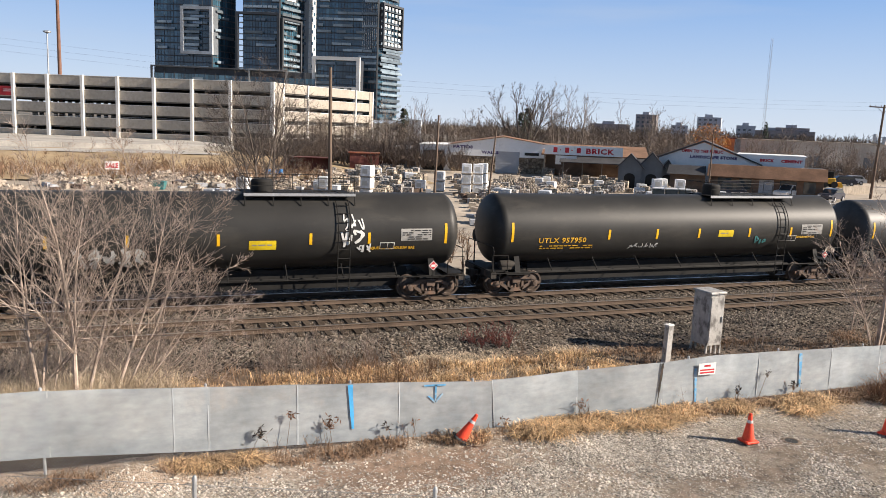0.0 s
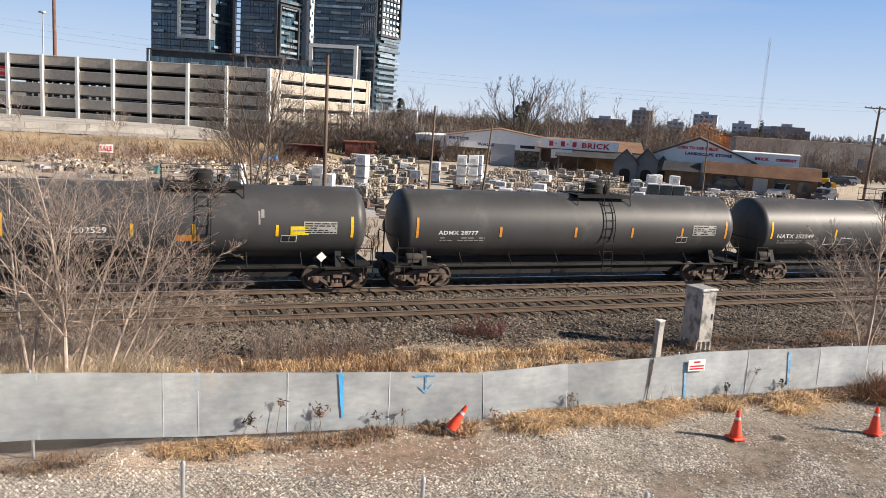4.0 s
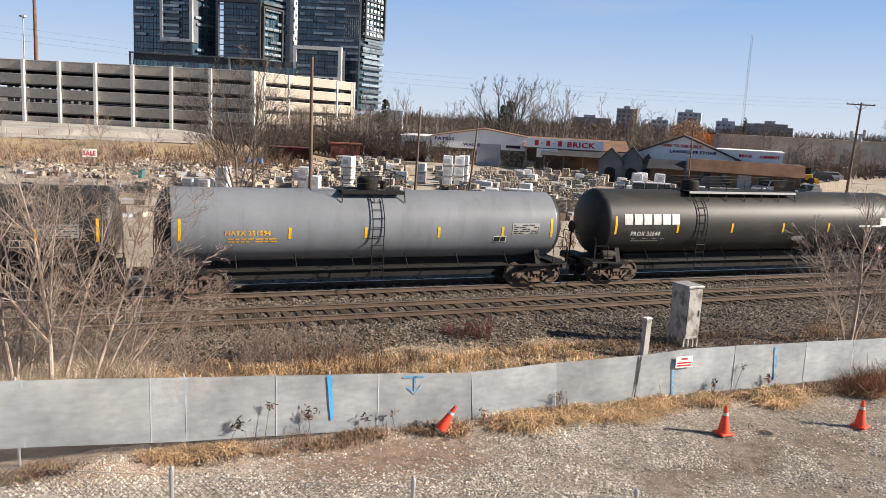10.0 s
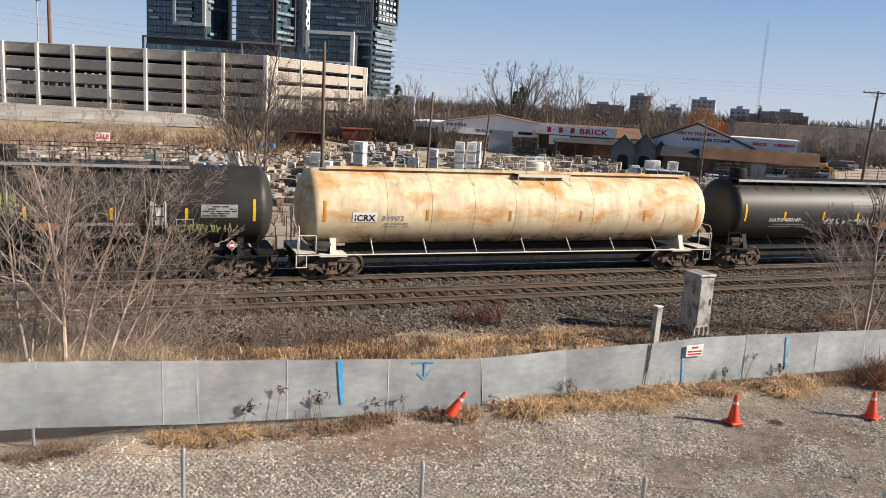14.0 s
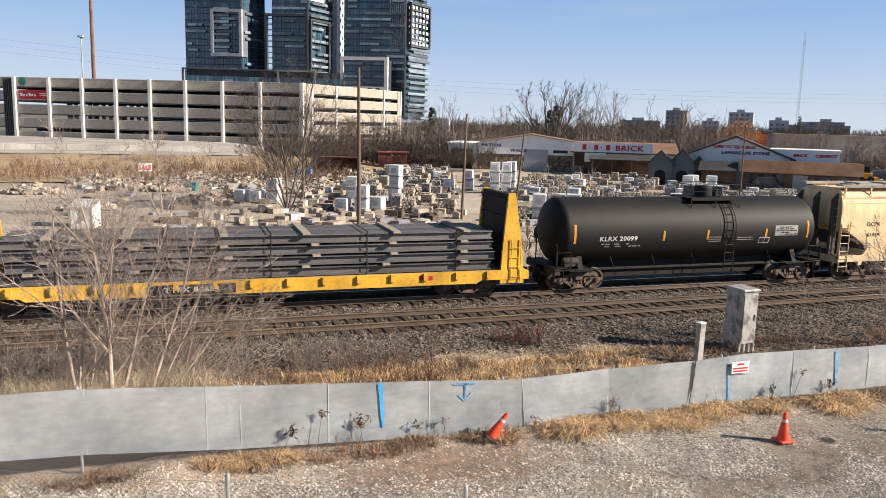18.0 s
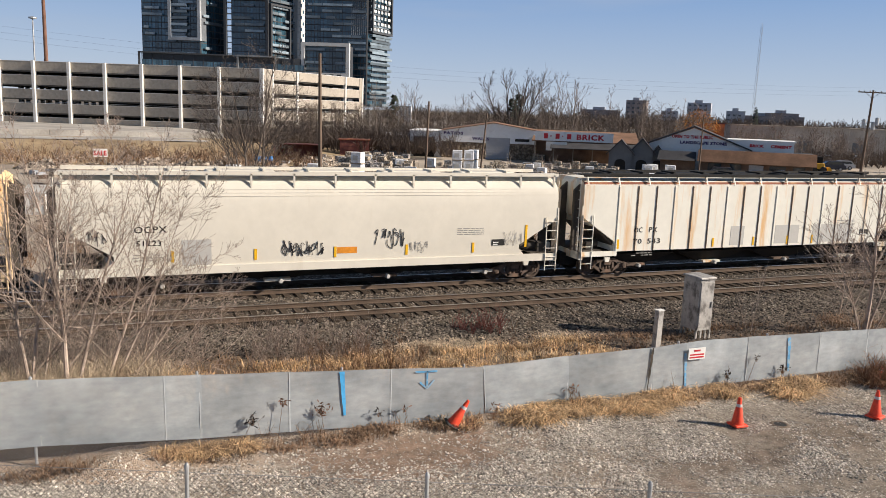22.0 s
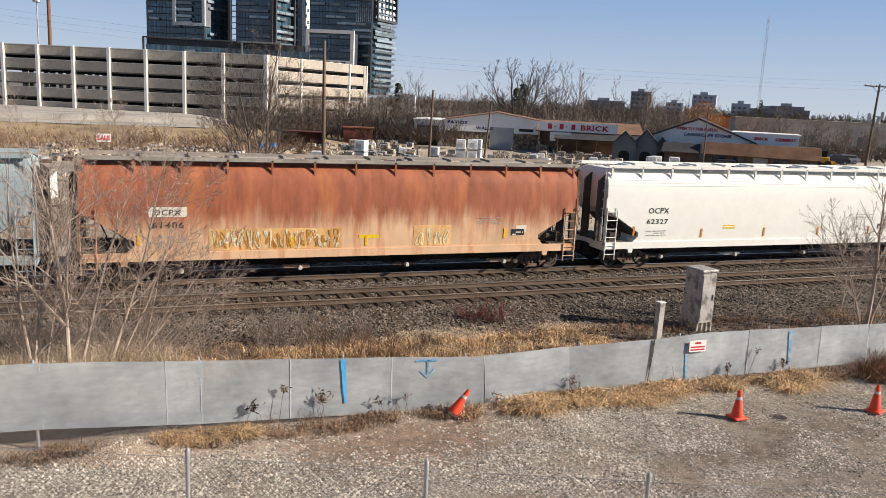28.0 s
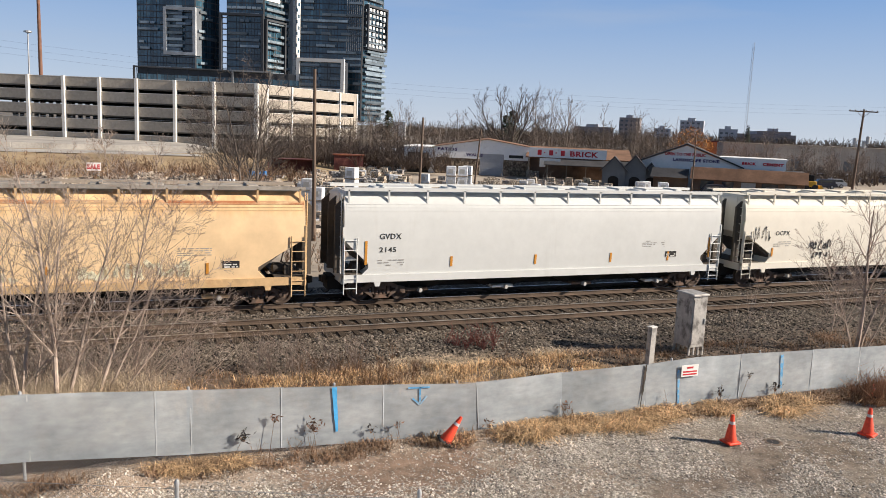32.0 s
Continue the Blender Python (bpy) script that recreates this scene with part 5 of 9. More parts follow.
def bulkhead_flat(label, left, right):
    """A yellow flat wagon with tall end bulkheads, loaded with steel beams."""
    L = right - left
    car = start_car("bulkhead_flat_wagon", label, left)
    y = "yellow_flat"
    part("deck", Geo().box(0.1, L - 0.1, -1.45, 1.45, 1.0, 1.1), "wood", car)
    for s in (-1.52, 1.46):
        part("side_sill", Geo().prism_y([(0, 1.12), (0, 0.72), (1.9, 0.72), (2.1, 0.6), (L - 2.1, 0.6), (L - 1.9, 0.72), (L, 0.72), (L, 1.12)], s, s + 0.06), y, car)
    for k in range(14):
        x = 1.6 + (L - 3.2) * k / 13
        part("stake_pocket", Geo().box(x - 0.09, x + 0.09, -1.62, -1.52, 0.82, 1.1), y, car)
    for s, xe in ((1, 0), (-1, L)):
        for yy in (-1.5, 1.38):
            part("bulkhead_post", Geo().prism_y([(xe, 0.55), (xe + s * 1.05, 0.55), (xe + s * 1.0, 1.9), (xe + s * 0.8, 4.3), (xe + s * 0.5, 4.3), (xe + s * 0.08, 1.8)], yy, yy + 0.12), y, car)
        part("bulkhead_wall", Geo().box(min(xe + s * 0.55, xe + s * 0.8), max(xe + s * 0.55, xe + s * 0.8), -1.38, 1.38, 1.1, 4.25), "iron", car)
        for k in range(4):
            z = 1.7 + k * 0.75
            part("bulkhead_rib", Geo().box(min(xe + s * 0.8, xe + s * 0.88), max(xe + s * 0.8, xe + s * 0.88), -1.38, 1.38, z, z + 0.12), "iron", car)
        part("ladder", ladder_geo(min(xe + s * 0.2, xe + s * 0.62), max(xe + s * 0.2, xe + s * 0.62), [(-1.56, 0.6), (-1.56, 2.4)], 0.4), y, car)
        part("end_sill", Geo().box(min(xe - s * 0.25, xe + s * 0.1), max(xe - s * 0.25, xe + s * 0.1), -1.45, 1.45, 0.7, 1.05), y, car)
    part("centre_sill", Geo().box(-0.3, L + 0.3, -0.4, 0.4, 0.55, 1.0), "grime", car)
    part("marking_panel", Geo().box(6.1, 9.1, -1.585, -1.535, 0.66, 1.02), "letter_dark", car)
    letters(car, lambda z: -1.59, "TTPX 80653", 0.26, 6.6, 0.76, "letter_white", 1.9, 0.002)
    part("load_mark", Geo().box(16.2, 16.75, -1.535, -1.525, 0.82, 1.0), "red_paint", car)
    for x in (2.3, L - 2.3):
        bogie(car, x)
    # the load: layers of flanged beams on timber bearers
    rng = random.Random(4)
    xa, xb = 1.35, L - 1.35
    for lay in range(4):
        z = 1.14 + lay * 0.42
        for k in range(9):
            yy = -1.33 + k * 0.31
            e = rng.uniform(-0.12, 0.12)
            prof = [(yy, z), (yy + 0.27, z), (yy + 0.27, z + 0.035), (yy + 0.155, z + 0.05), (yy + 0.155, z + 0.28), (yy + 0.27, z + 0.295), (yy + 0.27, z + 0.33), (yy, z + 0.33), (yy, z + 0.295), (yy + 0.115, z + 0.28), (yy + 0.115, z + 0.05), (yy, z + 0.035)]
            part("steel_beam", Geo().prism_x(prof, xa + e, xb + e), "pipe_steel", car)
        for k in range(6):
            x = 2.4 + (L - 4.8) * k / 5 + rng.uniform(-0.4, 0.4)
            part("timber_bearer", Geo().box(x - 0.15, x + 0.15, -1.5, 1.5, z + 0.335, z + 0.415), "wood", car)
    for k in range(5):
        x = 3.0 + (L - 6) * k / 4
        part("steel_strap", Geo().box(x, x + 0.05, -1.36, -1.345, 1.12, 2.82).box(x, x + 0.05, -1.36, 1.5, 2.81, 2.825), "iron", car)
    ends(car, -0.35, L + 0.35)


bulkhead_flat("yellow bulkhead flat wagon stacked with grey steel beams", 234.75, 255.5)
tank_wagon("glossy black short tank wagon with white lettering", 257.85, 270.15, "pure_black", R=1.44, zc=2.54, stripes=(4.4, 6.7, 9.9), stripe="amber_stripe", marks=[("KLRX 20099", 0.34, 1.2, 2.2, 2.2)], ladder=7.9, platform=(6.0, 8.6),
           blocks=[(6.75, 2.15, 0.7, 0.03, "letter_grey"), (6.75, 2.25, 0.7, 0.03, "letter_grey"), (6.75, 2.05, 0.7, 0.03, "letter_grey"), (8.3, 2.1, 0.9, 0.03, "letter_grey"), (8.3, 2.2, 0.9, 0.03, "letter_grey")])
hopper_wagon("rust-stained tan covered hopper wagon", 271.95, 291.3, "tan_hopper", trim="tan_trim", roof_mat="roof_grey", marks=[("OCPX", 0.27, 1.63, 2.64, 0.85), ("61439", 0.24, 1.72, 2.12, 0.75)], sill_marks=(4.0, 7.25, 9.75, 12.3, 15.1), band=("rust_edge", 3.94, 4.1),
             tags=[(8.0, 1.55, 5.6, 0.32, "letter_grey", 14, 0.018)], patches=[("tan_hopper", 1.8, 1.22, 0.8, 0.08)])
hopper_wagon("cream covered hopper wagon with black graffiti and grey patches", 292.75, 312.25, "cream_hopper", marks=[("OCPX", 0.34, 2.5, 2.45, 1.1), ("51223", 0.28, 2.55, 1.98, 0.85)], stripes=[(3.77, 1.35), (6.71, 1.35), (9.74, 1.35), (12.66, 1.35), (15.56, 1.35), (17.98, 1.52)], stripe="yellow_stripe",
             tags=[(7.68, 1.43, 1.64, 0.61, "graffiti_black", 6, 0.035), (7.7, 1.45, 1.56, 0.52, "graffiti_black", 5, 0.02), (11.3, 1.65, 1.29, 0.76, "graffiti_black", 5, 0.035), (12.74, 1.44, 0.85, 0.49, "letter_grey", 5, 0.02), (16.92, 1.58, 0.89, 0.65, "letter_grey", 4, 0.015), (0.9, 2.0, 0.7, 0.6, "graffiti_black", 4, 0.02)], patches=[("grey_patch", 4.09, 1.22, 1.03, 0.95), ("orange_sign", 9.82, 1.49, 0.79, 0.25)])
hopper_wagon("white ribbed covered hopper wagon streaked with rust", 313.4, 332.95, "ribbed_hopper", marks=[("OC", 0.33, 2.75, 2.02, 0.45), ("PX", 0.33, 3.55, 2.02, 0.45), ("70", 0.33, 2.75, 1.5, 0.45), ("543", 0.33, 3.5, 1.5, 0.7)], ribs=17, stripes=[(1.95, 1.3), (7.2, 1.25), (9.6, 1.25), (11.7, 1.25), (13.3, 1.25)], stripe="yellow_stripe",
             cut=1.7, edge=2.75, skirt=False, seams=False, round_cut=False, band=("rust_band", 4.17, 4.36), roof_mat="iron", patches=[("grey_patch", 8.2, 1.3, 0.8, 0.9), ("grey_patch", 10.9, 1.3, 1.5, 0.9), ("grey_patch", 13.3, 1.3, 2.6, 0.9)])
hopper_wagon("pale cream covered hopper wagon with grey paint patches", 334.2, 352.6, "cream_hopper", marks=[("OCPX", 0.32, 1.75, 2.55, 0.9), ("62579", 0.28, 1.75, 2.12, 0.9)], stripes=[(1.3, 1.55), (4.7, 1.3), (7.6, 1.3), (10.3, 1.3), (12.8, 1.3), (15.2, 1.3), (16.9, 1.5)],
             tags=[(9.2, 1.75, 1.1, 0.55, "graffiti_black", 3, 0.04), (2.4, 1.85, 0.9, 0.45, "letter_grey", 4, 0.03), (15.6, 1.95, 0.9, 0.5, "graffiti_black", 4, 0.025), (11.8, 1.5, 0.9, 0.25, "graffiti_black", 5, 0.03), (13.5, 1.02, 0.6, 0.3, "graffiti_black", 4, 0.06), (10.5, 1.0, 1.3, 0.25, "graffiti_black", 5, 0.06)],
             patches=[("grey_patch", 4.6, 1.3, 1.1, 0.75), ("grey_patch", 6.0, 1.28, 0.9, 0.8), ("orange_sign", 10.4, 1.5, 0.8, 0.12)], cut=1.5)
hopper_wagon("blue-grey covered hopper wagon with bubble graffiti", 354.0, 372.1, "blue_hopper", marks=[("OCPX", 0.26, 1.84, 2.58, 0.6), ("62531", 0.26, 1.83, 2.12, 0.69)], tags=[(10.9, 1.3, 3.3, 0.85, "graffiti_black", 9, 0.03), (2.75, 1.75, 0.9, 0.5, "maroon", 4, 0.04), (14.2, 1.7, 0.7, 0.4, "graffiti_black", 3, 0.04)],
             patches=[("yellow_sign", 0.9, 1.05, 0.5, 0.22), ("yellow_sign", 4.6, 1.12, 1.2, 0.1), ("yellow_sign", 15.8, 1.1, 0.9, 0.2), ("grey_patch", 3.6, 1.02, 9.0, 0.16)], cut=1.6)
hopper_wagon("covered hopper wagon rusted red over faded tan", 373.4, 393.1, "rust_hopper", roof_mat="roof_grey", marks=[("OCPX", 0.3, 2.45, 2.56, 0.95), ("61406", 0.3, 2.4, 2.1, 1.1)], stripe="yellow_stripe", stripes=[(1.95, 1.5), (4.6, 1.3), (7.4, 1.3), (10.3, 1.3), (12.6, 1.3), (16.3, 1.5)], patches=[("gold_patch", 4.36, 1.24, 4.97, 0.8), ("gold_patch", 12.26, 1.24, 1.62, 0.85), ("cream_hopper", 2.3, 2.5, 1.3, 0.36), ("cream_hopper", 16.8, 1.75, 0.5, 0.28), ("yellow_sign", 10.0, 1.6, 0.8, 0.14)], tags=[(4.46, 1.28, 4.77, 0.7, "faded_cream", 16, 0.04), (12.36, 1.28, 1.42, 0.7, "faded_cream", 6, 0.04), (4.46, 1.28, 4.77, 0.7, "amber_stripe", 18, 0.03)], seams=False)
hopper_wagon("clean white covered hopper wagon", 394.55, 414.05, "white_hopper", marks=[("OCPX", 0.36, 2.25, 2.5, 1.1), ("62327", 0.32, 2.2, 2.02, 1.15)], stripes=[(1.55, 1.5), (5.3, 1.35), (9.0, 1.35), (12.4, 1.35), (15.8, 1.35), (18.0, 1.7)], patches=[("yellow_sign", 6.5, 1.75, 0.75, 0.07), ("yellow_sign", 6.5, 1.87, 0.7, 0.05)])
hopper_wagon("orange-tan covered hopper wagon with faded graffiti panels", 415.45, 435.0, "orange_hopper", trim="orange_trim", roof_mat="roof_grey", band=("rust_edge", 3.96, 4.1), marks=[("OCPX", 0.27, 1.51, 2.58, 0.83), ("62292", 0.25, 1.46, 2.09, 0.8)], stripes=[(5.1, 1.4), (7.9, 1.4), (10.6, 1.4), (13.3, 1.4), (15.9, 1.4)],
             tags=[(4.6, 1.28, 1.3, 0.65, "faded_cream", 4, 0.15), (6.0, 1.28, 2.6, 0.75, "faded_cream", 8, 0.16), (8.8, 1.28, 0.9, 0.5, "faded_cream", 3, 0.13), (11.6, 1.28, 1.3, 0.5, "faded_cream", 4, 0.13), (13.1, 1.28, 2.3, 0.7, "faded_cream", 7, 0.16), (4.7, 1.4, 0.9, 0.5, "sand_spray", 3, 0.02), (6.0, 1.4, 3.2, 0.5, "sand_spray", 5, 0.012), (12.4, 1.4, 3.0, 0.5, "sand_spray", 5, 0.012)])
hopper_wagon("pale grey covered hopper wagon with black lettering", 436.4, 454.75, "grey_hopper", marks=[("GVDX", 0.32, 1.5, 2.62, 0.9), ("2145", 0.28, 1.5, 2.1, 0.7)], stripes=[(0.95, 1.6), (4.6, 1.45), (8.5, 1.45), (12.3, 1.45), (15.4, 1.45), (17.7, 1.55)], cut=1.0, edge=2.6)
hopper_wagon("off-white covered hopper wagon with black scrawl", 456.1, 475.6, "cream_hopper", marks=[("OCPX", 0.3, 2.0, 2.55, 0.9)], tags=[(0.6, 2.1, 1.2, 0.9, "graffiti_black", 5, 0.025), (4.2, 1.8, 1.5, 0.5, "graffiti_black", 5, 0.06), (4.4, 1.3, 1.2, 0.4, "graffiti_black", 4, 0.06)], stripes=[(1.9, 1.5), (8.4, 1.5), (14.7, 1.5)])

# ---- the fence with its windscreen ----
FENCE_Y = 16.6
M["screen_hem"] = surface("screen_hem", (0.47, 0.5, 0.515), 0.8, bump=0)
M["faded_blue"] = surface("faded_blue_spray", (0.12, 0.36, 0.62), 0.7, stain=(0.3, 0.4, 0.48), stain_at=(0.48, 0.6), stain_scale=9, bump=0)
M["screen"], sn, sl, sb = node_mat("grey_mesh_windscreen")
tco = sn.new("ShaderNodeTexCoord").outputs["Object"]
# mottled colour stands in for plant shadows showing through the thin screen
sc = ramp(sn, sl, noise_tex(sn, sl, tco, 0.7, 6), 0.3, 0.72, (0.27, 0.31, 0.335), (0.54, 0.58, 0.6))
sc = blend(sn, sl, 0.6, sc, ramp(sn, sl, noise_tex(sn, sl, tco, 5.0, 6, (0.6, 1, 1.6)), 0.3, 0.7, (0.75,) * 3, (1.15,) * 3), "MULTIPLY")
sl.new(ramp(sn, sl, noise_tex(sn, sl, tco, 1.1, 5, (1, 1, 0.5)), 0.62, 0.8, (0, 0, 0), (0.35,) * 3), sb.inputs["Sheen Weight"])
sc = blend(sn, sl, 1.0, sc, ramp(sn, sl, sn.new("ShaderNodeObjectInfo").outputs["Random"], 0, 1, (0.84,) * 3, (1.12,) * 3), "MULTIPLY")
sl.new(sc, sb.inputs["Base Color"])
sb.inputs["Roughness"].default_value, sb.inputs["Alpha"].default_value = 0.8, 0.78
sbp = sn.new("ShaderNodeBump")
sbp.inputs["Strength"].default_value, sbp.inputs["Distance"].default_value = 0.4, 0.03
sl.new(noise_tex(sn, sl, tco, 2.5, 4), sbp.inputs["Height"])
sl.new(sbp.outputs[0], sb.inputs["Normal"])


def wires(geo, x0, x1, y_at, low, high, pitch, r):
    """Diagonal wires of a chain-link fence between two heights that vary along it."""
    n = int((x1 - x0 + 3) / pitch)
    for s in (-1, 1):
        for k in range(n):
            xa = x0 - 1.5 + k * pitch
            pts = []
            z = low(xa)
            h = high(xa) - z
            xb = xa + s * h
            if min(xa, xb) < x0 or max(xa, xb) > x1:
                continue
            a, b = Vector((xa, y_at(xa), low(xa))), Vector((xb, y_at(xb), high(xb)))
            o = Vector((r, 0, 0))
            q = Vector((0, -r, 0))
            geo.add([a - o, a + o, a + q, b - o, b + o, b + q], [(0, 1, 4, 3), (1, 2, 5, 4), (2, 0, 3, 5)])


fence = thing("chain_link_fence", "chain-link fence hung with a faded grey windscreen", "fence", (0, FENCE_Y, 0))
TOP = lambda x: float(np.interp(x, (-8, -2, 1, 4.1, 7.5, 9.9, 12.6, 14.3, 15.4, 20, 26), (2.0, 1.92, 1.75, 1.57, 1.36, 1.43, 1.45, 1.53, 1.52, 1.43, 1.3)))
LOW = lambda x: float(np.interp(x, (-8, -2, 1, 3, 5.3, 7.8, 10.3, 12.7, 15.5, 26), (0.7, 0.53, 0.32, 0.24, 0.14, 0.06, 0.14, 0.2, 0.21, 0.22)))
for k in range(-2, 9):
    x = 1.02 + 3.1 * k
    lean = 0.05 * math.sin(k * 2.3)
    part("fence_post", Geo().tube((x, 0.03, -0.3), (x + lean, 0.03, TOP(x) + 0.02), 0.03, n=10).turned([(0.034, TOP(x) + 0.0), (0.03, TOP(x) + 0.04), (0.01, TOP(x) + 0.06)], 10, "z", (x + lean, 0.03, 0)), "steel", fence, smooth=True)
g = Geo()
wires(g, -8, 26, lambda x: -0.1 + 0.1 * step(-0.6, 0.6, x), lambda x: max(-0.05, LOW(x) - 0.42), lambda x: TOP(x) - 0.03, 0.075, 0.0017)
tagged(part("chain_link", g, "wire", fence), kind="stuff")
tagged(part("tension_wire", Geo().path([(x * 1.0, 0.0, TOP(x) - 0.02) for x in range(-8, 27)], 0.006, 4), "wire", fence), kind="stuff")
seams = (-7.5, -5.0, -2.0, 0.35, 1.05, 2.95, 5.3, 7.65, 9.95, 12.5, 13.6, 15.75, 18.4, 20.3, 23.0, 25.8)
rng = random.Random(11)
for i, (a, b) in enumerate(zip(seams, seams[1:])):
    v, f = [], []
    nx, nz = 14, 10
    ph = rng.uniform(0, 6)
    for j in range(nz + 1):
        for k in range(nx + 1):
            x = a + (b - a + 0.05) * k / nx
            t = j / nz
            sag = 0.02 * math.sin(ph + 5 * k / nx)
            z = LOW(x) + (TOP(x) + sag * 0.5 - LOW(x)) * t
            slip = (0.12 if i in (7, 8, 9) else 0.02) * (1 - t)
            v.append((x + slip, -0.045 - 0.004 * (i % 2) - 0.012 * math.sin(math.pi * t) * (0.5 + 0.5 * math.sin(ph + 3 * k / nx)) + 0.007 * noise.noise(Vector((x * 1.3, z * 1.3, i))), z))
    f = [(j * (nx + 1) + k, j * (nx + 1) + k + 1, (j + 1) * (nx + 1) + k + 1, (j + 1) * (nx + 1) + k) for j in range(nz) for k in range(nx)]
    part("windscreen_panel", Geo().add(v, f), "screen", fence, smooth=True)
    edge = [v[j * (nx + 1)] for j in range(nz + 1)]
    hv = [(x + o, y - 0.005, z) for x, y, z in edge for o in (-0.004, 0.02)]
    part("hem", Geo().add(hv, [(2 * j, 2 * j + 1, 2 * j + 3, 2 * j + 2) for j in range(nz)]), "screen_hem", fence, "doubled hem of the screen", smooth=True)
for x, z0, z1, w in ((4.14, 0.5, 1.55, 0.12), (13.62, 0.25, 1.22, 0.13), (17.22, 0.4, 1.4, 0.16)):
    g = Geo()
    rr = random.Random(int(x * 10))
    n = 10
    v = []
    for k in range(n + 1):
        z = z0 + (z1 - z0) * k / n
        ww = w * (0.55 + 0.45 * k / n) * rr.uniform(0.75, 1.1) * (1 if x < 5 else 0.8)
        xx = x + 0.08 * (1 - k / n)
        v += [(xx - ww / 2, -0.073, z), (xx + ww / 2, -0.073, z)]
    part("paint_mark", g.add(v, [(2 * k, 2 * k + 1, 2 * k + 3, 2 * k + 2) for k in range(n)]), "blue_paint" if x < 5 else "faded_blue", fence, "run of blue spray paint")
g = Geo()
for a, b in (((5.9, 1.38), (6.45, 1.36)), ((6.2, 1.38), (6.2, 0.98)), ((6.2, 0.95), (6.02, 1.12)), ((6.2, 0.95), (6.38, 1.15))):
    d = Vector((b[0] - a[0], 0, b[1] - a[1])).normalized()
    n = Vector((-d.z, 0, d.x)) * 0.022
    g.add([(a[0] + n.x, -0.073, a[1] + n.z), (b[0] + n.x, -0.073, b[1] + n.z), (b[0] - n.x, -0.073, b[1] - n.z), (a[0] - n.x, -0.073, a[1] - n.z)], [(0, 1, 2, 3)])
part("paint_arrow", g, "faded_blue", fence, "blue spray-painted arrow")
# torn seam and overlapping hems of the screen
rr = random.Random(3)
v = []
for k in range(13):
    z = LOW(12.5) + (TOP(12.5) - LOW(12.5)) * k / 12
    w = 0.012 + 0.03 * max(0, 0.6 - abs(k / 12 - 0.75)) + rr.uniform(-0.006, 0.012)
    v += [(12.55 - w - 0.1 * (1 - k / 12), -0.078, z), (12.55 + w + rr.uniform(-0.006, 0.012) - 0.1 * (1 - k / 12), -0.078, z)]
part("torn_seam", Geo().add(v, [(2 * k, 2 * k + 1, 2 * k + 3, 2 * k + 2) for k in range(12)]), "grime", fence, "frayed gap in the screen")
notice = thing("warning_sign", "white warning sign with red lines wired to the fence", "sign", (13.95, FENCE_Y - 0.12, 1.2))
part("sign_plate", Geo().bevel_box(-0.28, 0.28, -0.006, 0.006, -0.16, 0.16, 0.004), "white", notice)
for z, w, h in ((0.085, 0.2, 0.05), (-0.025, 0.46, 0.04), (-0.1, 0.46, 0.04)):
    part("printed_bar", Geo().box(-w / 2, w / 2, -0.012, -0.007, z - h / 2, z + h / 2), "red_paint", notice)

# near fence below the camera
nf = thing("lot_fence", "tall galvanised chain-link fence of the parking lot", "fence")
NF = lambda x: 10.97 - 0.4 * x
for x in (-5.9, -2.65, 0.5, 3.62, 6.5, 9.6, 12.7):
    part("fence_post", Geo().tube((x, NF(x), -0.3), (x, NF(x), 2.4), 0.03, n=10).turned([(0.036, 2.38), (0.036, 2.42), (0.02, 2.46), (0.004, 2.47)], 10, "z", (x, NF(x), 0)), "steel", nf, smooth=True)
g = Geo()
wires(g, -6, 13, NF, lambda x: 0.05, lambda x: 2.32, 0.085, 0.003)
tagged(part("chain_link", g, "dark_wire", nf), kind="stuff")
part("tension_wire", Geo().tube((-6, NF(-6), 2.32), (13, NF(13), 2.32), 0.004, n=4), "wire", nf)

# ---- signal box, marker post, cones ----
cab = thing("signal_cabinet", "weathered aluminium railway signal cabinet on short legs", "cabinet", (17.85, 21.3, 0.05), 4)
part("body", Geo().bevel_box(-0.33, 0.33, -0.4, 0.4, 0.3, 2.08, 0.025), "cabinet", cab)
part("lid", Geo().bevel_box(-0.37, 0.37, -0.45, 0.45, 2.08, 2.15, 0.03), "cabinet", cab, "pale metal lid")
part("door", Geo().bevel_box(-0.29, 0.29, -0.425, -0.4, 0.42, 1.98, 0.008), "cabinet", cab)
part("handle", Geo().box(0.19, 0.23, -0.46, -0.425, 1.1, 1.3), "steel", cab)
for x in (-0.3, -0.1, 0.1, 0.3):
    for y in (-0.36, 0.36):
        part("leg", Geo().box(x - 0.03, x + 0.03, y - 0.03, y + 0.03, -0.2, 0.3), "cabinet", cab)
post = thing("marker_post", "short pale wooden marker post leaning slightly", "post", (15.52, 20.4, -0.05), 10)
post.matrix_basis = pose(15.58, 20.4, -0.05, 0, 1.5, 10)
part("board", Geo().bevel_box(-0.13, 0.13, -0.09, 0.09, 0, 1.36, 0.02), "cabinet", post)
part("cap_plate", Geo().box(-0.14, 0.14, -0.1, 0.1, 1.36, 1.385), "white", post)


